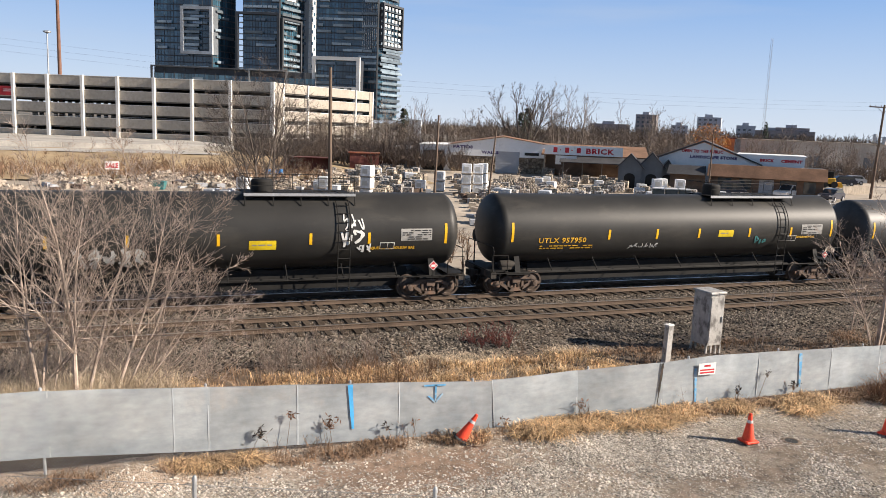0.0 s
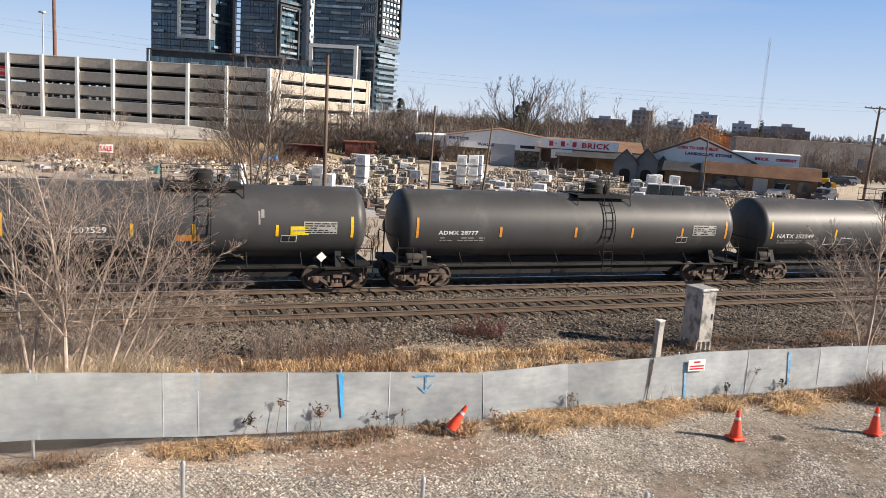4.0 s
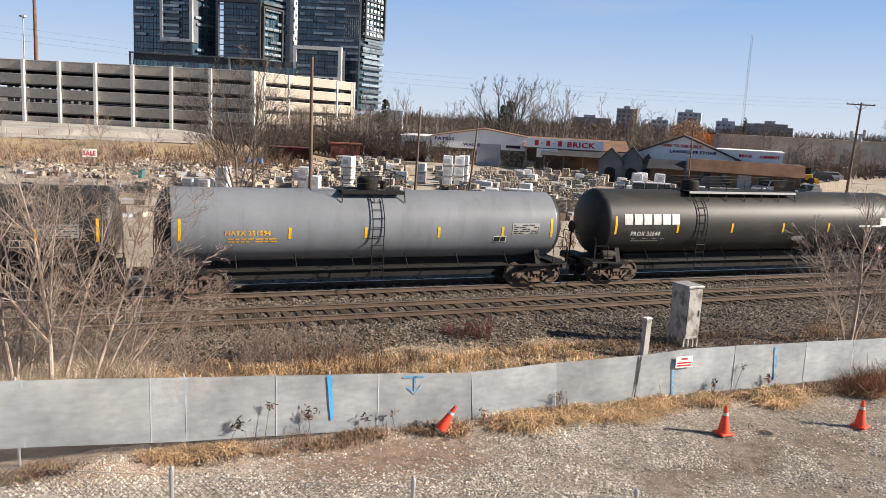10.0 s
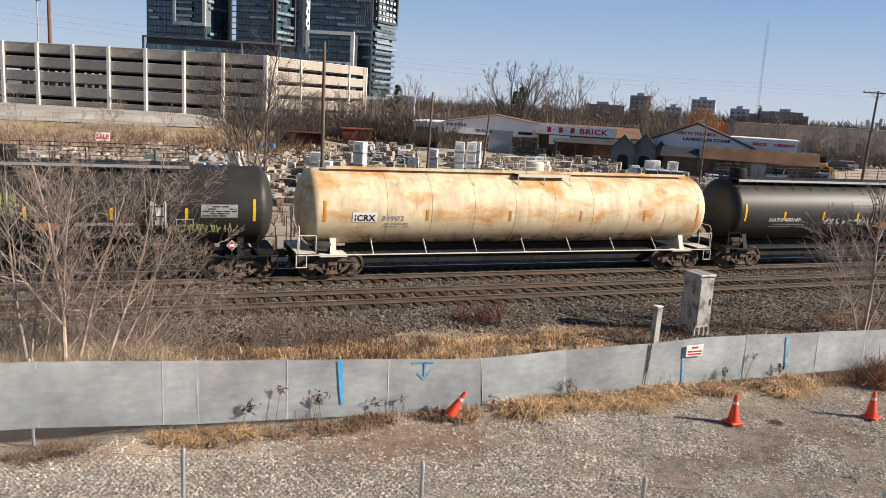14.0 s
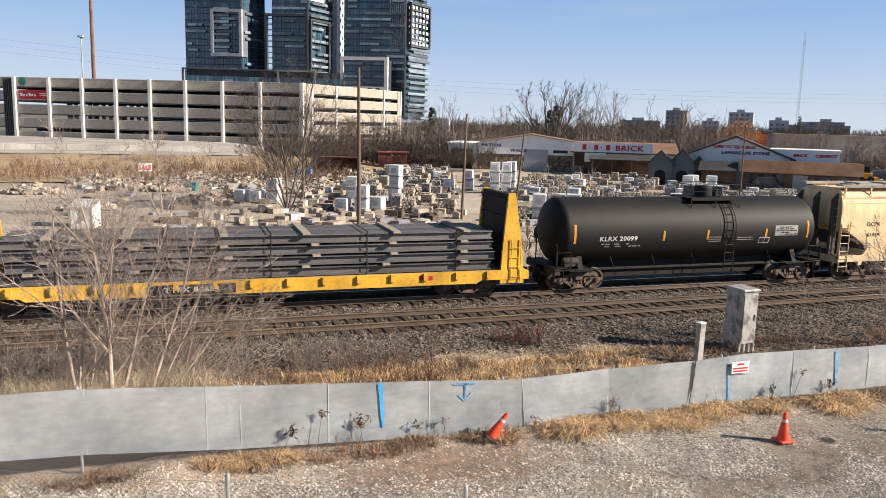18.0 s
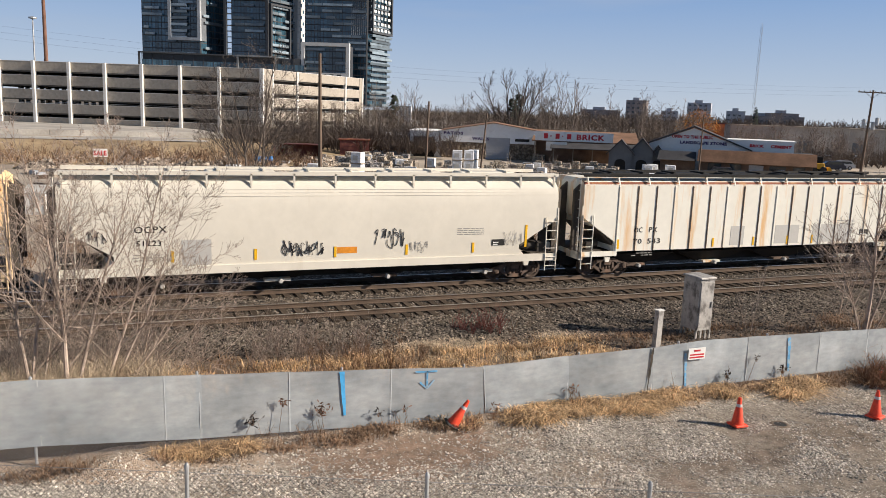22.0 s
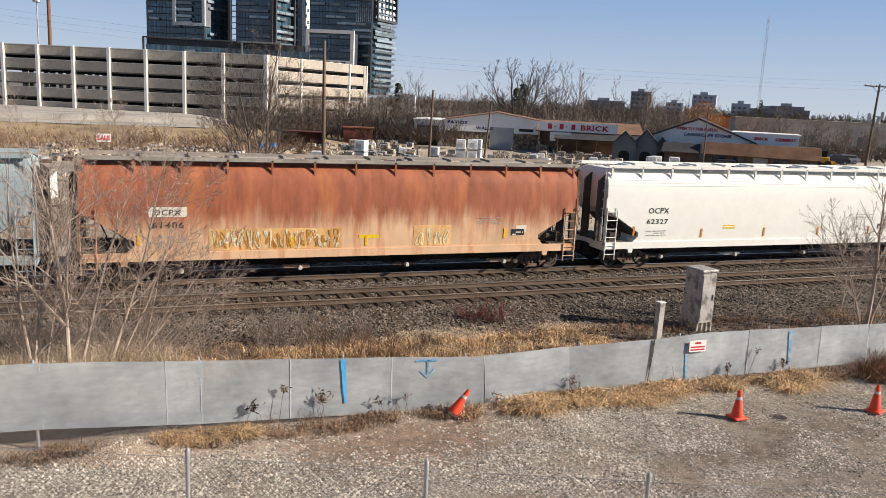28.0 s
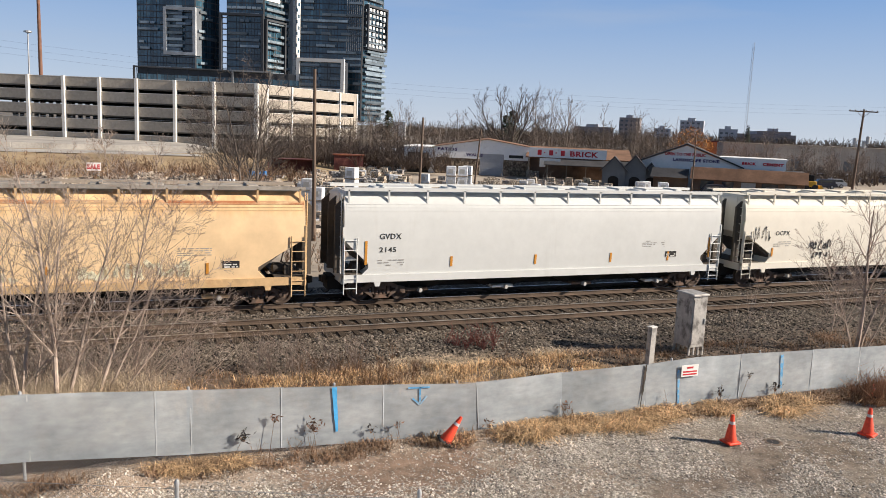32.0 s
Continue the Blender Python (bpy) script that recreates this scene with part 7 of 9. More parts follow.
# ---- vehicles ----
def parked(label, at, turn, paint, tall=0.0):
    c = thing("parked_car", label, "car", at, turn, group="cars by the store")
    g = Geo().prism_y([(-2.2, 0.35), (2.2, 0.35), (2.25, 0.75), (1.9, 0.95), (1.1, 1.0), (-1.9, 1.02), (-2.22, 0.85)], -0.88, 0.88)
    part("body", g, paint, c)
    part("cabin", Geo().prism_y([(1.15, 0.98), (0.5, 1.48 + tall), (-1.5, 1.5 + tall), (-2.0, 1.0)][::-1], -0.76, 0.76), paint, c)
    for s in (-0.77, 0.77):
        part("side_window", Geo().prism_y([(0.9, 1.04), (0.42, 1.4 + tall), (-1.42, 1.42 + tall), (-1.75, 1.04)][::-1], s - 0.01, s + 0.01), "glass", c)
    part("windscreen", Geo().add([(1.13, -0.7, 1.03), (1.13, 0.7, 1.03), (0.56, 0.66, 1.45 + tall), (0.56, -0.66, 1.45 + tall)], [(0, 1, 2, 3)]), "glass", c).location.x = 0.02
    for x in (-1.35, 1.4):
        for y in (-0.85, 0.85):
            w = part("wheel", Geo().turned([(0.2, -0.1), (0.33, -0.1), (0.33, 0.1), (0.2, 0.1)], 14, "y", (x, y, 0.33)), "black_rubber", c)
            part("rim", Geo().turned([(0.02, -0.11), (0.2, -0.105), (0.2, 0.105), (0.02, 0.11)], 12, "y", (x, y, 0.33)), "steel", w)
    for y in (-0.65, 0.65):
        part("headlight", Geo().box(2.2, 2.26, y - 0.18, y + 0.18, 0.68, 0.82), "white", c)


parked("white sport utility car parked by the store", (74.3, 76.1, 0), 200, "car_white", 0.2)
parked("dark blue car parked by the store", (77.6, 72.6, 0), 205, "car_dark")
parked("dark van parked in front of the store", (66.5, 78.0, 0), 140, "car_dark", 0.35)


# ---- poles ----
def pole(label, at, h, lean=0.0, r=0.15, mat="pole", arms=0):
    p = thing("utility_pole", label, "pole", at)
    p.matrix_basis = pose(*at, 0, lean, -40)
    part("shaft", Geo().tube((0, 0, -0.5), (0, 0, h), r, r * 0.62, 10), mat, p, smooth=True)
    for i in range(arms):
        z = h - 0.35 - i * 0.9
        part("crossarm", Geo().box(-1.7, 1.7, 0.1, 0.22, z, z + 0.14), mat, p)
        for k in range(6):
            x = -1.6 + k * 0.64
            part("insulator", Geo().turned([(0.05, z + 0.14), (0.07, z + 0.2), (0.04, z + 0.3)], 8, "z", (x, 0.16, 0)), "letter_grey", p)
        for s in (-1, 1):
            part("brace", Geo().tube((s * 0.75, 0.16, z), (0, 0.13, z - 0.7), 0.03), mat, p)
    return p


pole("tall weathered wooden pole at the edge of the yard", (10.6, 48.5, 0), 10.6, -0.6)
pole("wooden pole in the stone yard", (20.7, 57.3, 0), 8.1, 1.2, 0.12)
pole("thin wooden pole leaning in the stone yard", (25.9, 58.9, 0), 7.4, 4.5, 0.1)
pole("grey pole in front of the store", (58.2, 71.3, 0), 8.1, 0, 0.1)
up = pole("wooden utility pole with crossarm and transformers", (87.8, 75.9, 0), 12.0, 1.5, 0.2, arms=1)
for x, z in ((-0.55, 7.3), (0.55, 7.0), (0.95, 7.6)):
    part("transformer_can", Geo().turned([(0.2, z), (0.24, z + 0.05), (0.24, z + 0.9), (0.1, z + 1.0)], 12, "z", (x, -0.1, 0)), "steel", up, smooth=True)
part("mounting_arm", Geo().box(-0.8, 1.1, -0.05, 0.05, 7.9, 8.0).box(-0.8, 1.1, -0.05, 0.05, 7.2, 7.3), "steel", up)
lamp = thing("highway_light_pole", "very tall brown highway light pole", "pole", (-19.0, 204.1, 1.4))
part("shaft", Geo().tube((0, 0, 0), (0, 0, 44), 0.5, 0.28, 10), "pole_brown", lamp, smooth=True)
lamp2 = thing("highway_light_pole", "slim steel highway light pole with lamp heads", "pole", (-29.5, 282.0, 0))
part("shaft", Geo().tube((0, 0, 0), (0, 0, 31.4), 0.35, 0.2, 8), "steel", lamp2)
part("lamp_ring", Geo().turned([(0.3, 31.0), (1.2, 31.2), (1.2, 31.6), (0.3, 31.8)], 10), "steel", lamp2)
mast = thing("radio_mast", "slender lattice radio mast on the horizon", "mast", (382, 419, 0))
g = Geo()
for k in range(3):
    a = k * 2.094
    g.tube((0.95 * math.cos(a), 0.95 * math.sin(a), 0), (0.7 * math.cos(a), 0.7 * math.sin(a), 71), 0.05, n=4)
part("legs", g, "letter_grey", mast)
for i in range(23):
    z = i * 3.0
    g = Geo()
    for k in range(3):
        a, b = k * 2.094, (k + 1) * 2.094
        g.tube((0.9 * math.cos(a), 0.9 * math.sin(a), z), (0.85 * math.cos(b), 0.85 * math.sin(b), z + 3), 0.03, n=3)
    part("bracing", g, "letter_grey", mast)

# ---- far skyline ----
for x, y, w, d, h, lab in ((376, 544, 16, 14, 21.5, "brown apartment block on the skyline"), (352, 560, 30, 14, 13, "low brown block on the skyline"), (398, 530, 12, 12, 14, "small dark block on the skyline"), (415, 515, 18, 14, 21, "grey apartment block on the skyline"),
                           (436, 497, 14, 10, 15.5, "grey block on the skyline"), (454, 482, 52, 16, 12.5, "long brown institutional building on the skyline"), (462, 476, 24, 12, 15, "brown rooftop storey on the skyline"), (560, 420, 14, 14, 30, "grey tower at the edge of the skyline")):
    b = thing("skyline_building", lab, "building", (x, y, 0), -42, group="skyline buildings")
    part("wall", Geo().box(-w / 2, w / 2, 0, d, 0, h), "far_brown" if "brown" in lab else "far_tower", b)
    part("roof_box", Geo().box(-w / 5, w / 8, d / 4, d / 2, h, h + 2.2), "far_tower", b)
    for i in range(int(h / 3.4)):
        for k in range(max(2, int(w / 4))):
            part("window", Geo().box(-w / 2 + 1 + k * 4, -w / 2 + 3 + k * 4, -0.15, 0.05, i * 3.4 + 1.2, i * 3.4 + 2.6), "tower_slab", b)
ob, OW = along("orange_warehouse", "orange metal building behind the trees", "building", (117.5, 149.0), (123.6, 144.0))
part("wall", Geo().box(0, OW, 0, 8, 0, 6.7), "orange_wall", ob)
part("roof", Geo().box(-0.3, OW + 0.3, -0.3, 8.3, 6.7, 6.95), "maroon", ob)
wl_, WL = along("long_warehouse", "long pale grey warehouse beyond the yard", "building", (134, 154), (235, 95))
part("wall", Geo().box(0, WL, 0, 12, 0, 6.6), "concrete", wl_)
part("roof", Geo().box(-0.4, WL + 0.4, -0.4, 12.4, 6.6, 6.8), "precast", wl_)
for k in range(22):
    part("wall_rib", Geo().box(k * 5.2 + 1.0, k * 5.2 + 1.3, -0.15, 0.0, 0, 6.6), "concrete", wl_)
for k in range(9):
    part("dock_door", Geo().box(k * 12 + 4, k * 12 + 7, -0.12, 0.02, 0.4, 3.4), "tower_slab" if k % 3 else "grey_door", wl_)
sale = thing("sale_board", "small white board with red lettering at the yard edge", "sign", (-3.9, 94.0, 0.0))
part("board", Geo().box(-0.75, 0.75, -0.03, 0.03, 1.1, 2.0), "white", sale)
for x in (-0.6, 0.6):
    part("leg", Geo().box(x - 0.04, x + 0.04, 0.03, 0.08, 0, 1.9), "wood", sale)
part("sign_lettering", on_surface(text_mesh("SALE", 0.7, "red_paint", 0.03, 1.05, 1.3), lambda q: -0.035, -0.65, 1.3), None, sale)
cont = thing("storage_container", "open dark maroon storage container in the yard", "container", (19.5, 104, 0), -20)
part("shell", Geo().box(-3, 3, -0.1, 2.3, 2.35, 2.45).box(-3, -2.92, 0, 2.3, 0, 2.4).box(2.92, 3, 0, 2.3, 0, 2.4).box(-3, 3, 2.2, 2.3, 0, 2.4), "maroon", cont)
part("floor", Geo().box(-3, 3, 0, 2.3, 0, 0.15), "wood", cont)
hut = thing("rust_shed", "rust-brown steel shed at the back of the yard", "shed", (30.5, 116, 0), -15)
part("wall", Geo().box(-2.2, 2.2, 0, 3, 0, 2.6), "maroon", hut)
part("roof", Geo().box(-2.4, 2.4, -0.2, 3.2, 2.6, 2.75), "rust_band", hut)
for k in range(3):
    dr = thing("blue_drum", "blue plastic drum in the yard", "drum", (14.0 + k * 0.8, 100.5 + 0.2 * k, 0), group="blue drums")
    part("barrel", Geo().turned([(0.3, 0), (0.34, 0.05), (0.34, 0.45), (0.36, 0.5), (0.34, 0.55), (0.34, 0.95), (0.3, 1.0)], 14), "blue_drum", dr, smooth=True)


# ---- overhead cables, and more of the yard's far side ----
for k, dz in enumerate((0.5, 0.0, -0.5)):
    cab_g = Geo()
    cab_g.path([(x, 76.0 + 0.3 * k, 10.93 + dz + 0.00075 * (x - 36) ** 2 * (1 if x < 36 else 0.42)) for x in range(-60, 150, 6)], 0.005, 4)
    solid("overhead_cable", cab_g, "iron", "thin black overhead power cable", "cable", group="overhead cables")
teal = thing("waste_bin", "teal steel waste bin in the yard", "bin", (0.83, 82.48, 0), -20)
part("tub", Geo().prism_y([(-0.65, 0.75), (-0.55, 0.0), (0.55, 0.0), (0.65, 0.75)], -0.4, 0.4), "graffiti_teal", teal)
part("rim", Geo().box(-0.7, 0.7, -0.45, 0.45, 0.75, 0.8), "graffiti_teal", teal)
whb = thing("site_hut", "small pale plywood hut with a sloping roof", "hut", (-6.29, 55.25, 0), -15)
part("wall", Geo().prism_x([(0, 0), (1.4, 0), (1.4, 1.7), (0, 1.35)], -0.75, 0.75), "white", whb)
part("roof", Geo().prism_x([(-0.1, 1.33), (1.5, 1.72), (1.5, 1.78), (-0.1, 1.39)], -0.82, 0.82), "grey_patch", whb)
for k in range(3):
    part("batten", Geo().box(-0.72 + k * 0.68, -0.64 + k * 0.68, -0.03, 0.0, 0, 1.33), "wood", whb)
yf = thing("yard_fence", "low beige board fence at the yard's end", "fence", (88.4, 81.0, 0), 16)
for k in range(34):
    part("board", Geo().bevel_box(k * 0.26, k * 0.26 + 0.23, -0.02, 0.02, 0.0, 1.15, 0.006), "wood", yf)
part("fence_rail", Geo().box(0, 8.8, 0.02, 0.07, 0.85, 0.95), "wood", yf)
for lab, x, y, a, pt, tl in (("white van parked beyond the store", 101.0, 97.0, 140, "car_white", 0.5), ("dark car parked beyond the store", 106.5, 98.0, 150, "car_dark", 0.1), ("silver car parked beyond the store", 112.0, 101.0, 145, "car_silver", 0.0), ("white car parked by the far warehouse", 122.0, 120.0, 140, "car_white", 0.1), ("silver car parked by the far warehouse", 127.0, 117.5, 140, "car_silver", 0.1), ("white car parked by the far warehouse", 132.0, 115.0, 140, "car_white", 0.2), ("dark car parked by the far warehouse", 137.0, 112.0, 140, "car_dark", 0.1)):
    parked(lab, (x, y, 0), a, pt, tl)
digger = thing("loader", "small yellow loader parked at the yard's end", "loader", (99.0, 93.4, 0), -30)
part("body", Geo().bevel_box(-1.2, 0.8, -0.7, 0.7, 0.6, 1.5, 0.08), "yellow_flat", digger)
part("cab", Geo().bevel_box(-0.5, 0.5, -0.6, 0.6, 1.5, 2.5, 0.08), "iron", digger)
part("bucket", Geo().prism_y([(1.3, 0.1), (2.0, 0.1), (1.6, 0.9), (1.3, 0.8)], -0.8, 0.8), "yellow_flat", digger)
for x in (-0.8, 0.6):
    for y in (-0.7, 0.7):
        part("wheel", Geo().turned([(0.2, -0.15), (0.5, -0.15), (0.5, 0.15), (0.2, 0.15)], 14, "y", (x, y, 0.5)), "black_rubber", digger)


# ---- pallets and stone in the yard ----
def pallet_base(p):
    g = Geo()
    for k in range(3):
        g.box(-0.55, 0.55, -0.5 + k * 0.45, -0.4 + k * 0.45, 0, 0.1)
    for k in range(5):
        g.box(-0.55 + k * 0.24, -0.42 + k * 0.24, -0.52, 0.52, 0.1, 0.13)
    part("pallet", g, "wood", p)


def goods(label, mat, layers, cols, h, gap, grp):
    p = thing("stone_pallet", label, "pallet", (0, 0, -30), group=grp)
    pallet_base(p)
    for i in range(layers):
        g = Geo()
        for k in range(cols):
            for j in range(cols):
                w = 1.06 / cols
                g.bevel_box(-0.53 + k * w + gap, -0.53 + (k + 1) * w - gap, -0.5 + j * w * 0.95 + gap, -0.5 + (j + 1) * w * 0.95 - gap, 0.135 + i * h, 0.135 + (i + 1) * h - gap, 0.02)
        tagged(part("stone_layer", g, mat, p), kind="stuff")
    return p


def wrapped(label, tiers):
    p = thing("wrapped_pallet", label, "pallet", (0, 0, -30), group="wrapped pallets")
    for t in range(tiers):
        z = t * 1.12
        part("pallet_deck", Geo().box(-0.55, 0.55, -0.52, 0.52, z, z + 0.12), "wood", p)
        part("wrapped_load", Geo().bevel_box(-0.52, 0.52, -0.5, 0.5, z + 0.12, z + 1.1, 0.05), "pallet_wrap", p)
        part("label_sheet", Geo().box(-0.3, 0.2, -0.515, -0.503, z + 0.35, z + 0.8), "grey_patch", p)
    return p


protos = [wrapped("pallet of stone wrapped in white plastic", 1), wrapped("three stacked pallets wrapped in white plastic", 3), wrapped("two stacked pallets wrapped in white plastic", 2),
          goods("pallet of tan split stone", "pallet_stone", 4, 3, 0.26, 0.02, "stone pallets"), goods("pallet of grey concrete blocks", "pallet_grey", 4, 3, 0.22, 0.012, "stone pallets"), goods("low pallet of tan flat stone", "pallet_stone", 2, 2, 0.2, 0.03, "stone pallets"), goods("pallet of grey paving slabs", "pallet_grey", 2, 2, 0.36, 0.02, "stone pallets")]
rng = random.Random(21)
spots = []


def put(k, x, y, a=None):
    spots.append((x, y))
    copy_thing(protos[k], pose(x, y, 0.0, 0, 0, rng.uniform(-14, 14) - 30 if a is None else a))


for k, x, y in ((1, 19.2, 71.7), (2, 15.1, 71.9), (2, 13.9, 62.5), (0, 12.4, 63), (0, 15.6, 64), (1, 31.9, 78.2), (1, 33.2, 78.1), (1, 34.4, 79.6), (2, 30.4, 82.3), (0, 28.6, 83.7), (4, 28.6, 86), (3, 25.6, 83.8), (2, 25.9, 54.3), (0, 27.2, 54.8), (3, 24.6, 54.9), (2, 31.4, 59.2), (0, 30.0, 58.6), (3, 28.8, 57.6), (0, 52.5, 76.1), (2, 54.0, 75.0), (2, 55.4, 76.0), (2, 57.0, 74.8), (4, 59.5, 75.8), (0, 6.2, 70.0), (2, 7.6, 69.5), (0, 5.0, 70.8), (3, 17.4, 70), (4, 18.2, 68)):
    put(k, x, y)
# stacked stone before the open shed
for i in range(12):
    put(4 if i % 3 else 3, 60.0 + 1.22 * i, 113.5 + 0.12 * i, -30)
for i in range(8):
    put(6 if i % 2 else 3, 51.3 + 1.47 * i, 95.9 + 0.06 * i, -34)
for i in range(8):
    put(1 if i % 2 else 2, 41.4 + i * 0.9, 138 - i * 0.6)
tries = 0
while len(spots) < 330 and tries < 6000:
    tries += 1
    x, y = rng.uniform(14, 68), rng.uniform(60, 112)
    if y > 122 - 0.75 * x + 34 - 16 or x / y < 0.2 + 0.0 * y:
        continue
    if abs(x - (0.33 * y + 3.5)) < 2.6 or (x > 40 and y > 132 - 0.8 * x) or (62 < x and y > 76):
        continue
    if min((x - a) ** 2 + (y - b) ** 2 for a, b in spots) < 1.5:
        continue
    put(rng.choice((3, 3, 3, 3, 4, 4, 5, 5, 5, 6, 6, 6, 0)), x, y)


def slab_crate(at, turn, lean):
    """An open timber crate of upright stone slabs."""
    c = thing("slab_crate", "tan stone slabs standing in a pale timber crate", "crate", at, turn, group="slab crates")
    for k in range(4):
        part("slab", Geo().prism_x([(k * 0.14, 0.12), (k * 0.14 + 0.1, 0.12), (k * 0.14 + 0.1 + lean, 1.5), (k * 0.14 + lean, 1.5)][::-1], -0.62, 0.62), "pallet_stone", c)
    part("crate_base", Geo().box(-0.7, 0.7, -0.1, 0.8, 0.0, 0.12), "wood", c)
    for x in (-0.68, 0.6):
        part("crate_post", Geo().box(x, x + 0.08, -0.1, -0.02, 0.12, 1.62), "siding", c)
    part("crate_rail", Geo().box(-0.68, 0.68, -0.13, -0.1, 1.4, 1.5), "wood", c)


for i in range(9):
    if i != 6:
        slab_crate((31.3 + 1.21 * i, 53.4 + 0.09 * i, 0.0), -32 + (i * 37) % 9, 0.12)
M["dark_wrap"] = surface("dark_wrapped_stone", (0.06, 0.08, 0.085), 0.5, dark=0.8, light=1.2, big=1.2, fine=5, bump=0.2, per_object=0.2)
M["mauve_brick"] = stones("mauve_brick_stack", [(0.3, 0.26, 0.29), (0.4, 0.36, 0.38), (0.24, 0.21, 0.23)], 0.2, bump=0.4)
for at, mat, lab, wide in (((45.3, 62.6), "dark_wrap", "stack of dark wrapped pallets with white caps", 3), ((27.2, 53.8), "mauve_brick", "stack of mauve brick pallets with pale tops", 2)):
    st = thing("brick_stack", lab, "pallet stack", (at[0], at[1], 0), -30, group="pallet stacks")
    for k in range(wide):
        for t in range(2):
            x = k * 1.2
            part("pallet_deck", Geo().box(x - 0.55, x + 0.55, -0.5, 0.5, t * 1.15, t * 1.15 + 0.12), "wood", st)
            part("brick_load", Geo().bevel_box(x - 0.53, x + 0.53, -0.5, 0.5, t * 1.15 + 0.12, t * 1.15 + 1.02, 0.04), mat if not (wide == 2 and k == 1) else "pallet_wrap", st)
            part("cap_sheet", Geo().bevel_box(x - 0.55, x + 0.55, -0.52, 0.52, t * 1.15 + 1.02, t * 1.15 + 1.12, 0.02), "pallet_wrap", st)


def rubble_pile(label, at, rx, ry, h, n, seed):
    rr = random.Random(seed)
    g = Geo()
    for _ in range(n):
        a, t = rr.uniform(0, 6.283), math.sqrt(rr.random())
        x, y = rx * t * math.cos(a), ry * t * math.sin(a)
        z = h * (1 - t) * rr.uniform(0.3, 1.0)
        s = rr.uniform(0.14, 0.42)
        q = Euler((rr.uniform(-0.5, 0.5), rr.uniform(-0.5, 0.5), rr.uniform(0, 3))).to_matrix()
        sx, sy, sz = s * rr.uniform(0.8, 1.6), s, s * rr.uniform(0.35, 0.8)
        v = [q @ Vector((i * sx * rr.uniform(0.8, 1.1), j * sy * rr.uniform(0.8, 1.1), k * sz)) + Vector((x, y, z + sz * 0.5)) for i in (-0.5, 0.5) for j in (-0.5, 0.5) for k in (-0.5, 0.5)]
        g.add(v, [(0, 1, 3, 2), (4, 6, 7, 5), (0, 4, 5, 1), (2, 3, 7, 6), (0, 2, 6, 4), (1, 5, 7, 3)])
    g.add([(rx * 1.02 * math.cos(i * 0.5236), ry * 1.02 * math.sin(i * 0.5236), -0.05) for i in range(12)] + [(0, 0, h * 0.6)], [(i, (i + 1) % 12, 12) for i in range(12)])
    solid("rubble_pile", g, "rubble", label, "stone pile", kind="stuff", at=at)


for i, (x, y, rx, ry, h) in enumerate(((1.4, 91.3, 3.4, 2.2, 1.5), (5.6, 88.5, 3.4, 2.0, 1.5), (9.8, 95.5, 2.8, 2.0, 1.2), (14.6, 87.5, 3.0, 1.8, 1.0), (-5.5, 87.0, 2.4, 1.6, 0.9), (-1.5, 82.5, 2.4, 1.5, 0.7), (1.9, 70.8, 2.4, 1.4, 0.9), (4.8, 72.5, 2.0, 1.4, 0.8), (11.0, 80, 2.6, 1.6, 0.7), (20.6, 97.7, 2.4, 1.6, 0.9), (23.0, 101, 2.0, 1.4, 0.8), (-9, 92, 2.6, 1.8, 1.0), (-13, 80, 2.6, 1.6, 0.9), (38, 84, 2.2, 1.5, 0.9), (43, 80, 2.4, 1.5, 0.8), (47, 86, 2.4, 1.5, 0.9), (-7, 66, 2.2, 1.3, 0.7))):
    rubble_pile("heap of tan and grey broken stone in the yard", (x, y, -0.02), rx, ry, h, 260, i + 40)
for ob_ in [o for p in protos for o in (p, *p.children_recursive)]:
    bpy.data.objects.remove(ob_)

rr = random.Random(77)
for lab, mt, cnt, sd in (("scattered tan stone and scrap across the yard", "rubble", 900, 1), ("scattered pale slabs across the yard", "grey_door", 260, 2), ("scattered dark crates and posts across the yard", "truck", 420, 3), ("scattered timber offcuts across the yard", "wood", 420, 4)):
    g = Geo()
    for _ in range(cnt):
        y = rr.uniform(52, 116)
        x = rr.uniform(-0.12 * y, 0.62 * y)
        if (x > 40 and y > 130 - 0.8 * x) or abs(x - (0.33 * y + 3.5)) < 1.6 or y > 108 and x < 24 or (x < 0.14 * y and y < 84 and rr.random() < 0.75):
            continue
        sx, sy, sz = rr.uniform(0.15, 0.7), rr.uniform(0.15, 0.5), rr.uniform(0.1, 0.6)
        a = rr.uniform(0, 3.14)
        c, s_ = math.cos(a), math.sin(a)
        v = [(x + (i * sx * c - j * sy * s_), y + (i * sx * s_ + j * sy * c), k * sz - 0.05) for k in (0, 1) for i, j in ((-1, -1), (1, -0.9), (0.9, 1), (-1, 0.9))]
        g.add(v, [(3, 2, 1, 0), (4, 5, 6, 7), (0, 1, 5, 4), (1, 2, 6, 5), (2, 3, 7, 6), (3, 0, 4, 7)])
    solid("yard_clutter", g, mt, lab, "clutter", kind="stuff")


# ---- plants ----
def twig(geo, a, b, r0, r1, n=3):
    d = b - a
    u = d.orthogonal().normalized()
    w = d.normalized().cross(u)
    v = []
    for p, r in ((a, r0), (b, r1)):
        for i in range(n):
            t = 6.2832 * i / n
            v.append(p + (u * math.cos(t) + w * math.sin(t)) * r)
    o = len(geo.v)
    geo.v += [tuple(p) for p in v]
    geo.f += [(o + i, o + (i + 1) % n, o + n + (i + 1) % n, o + n + i) for i in range(n)]


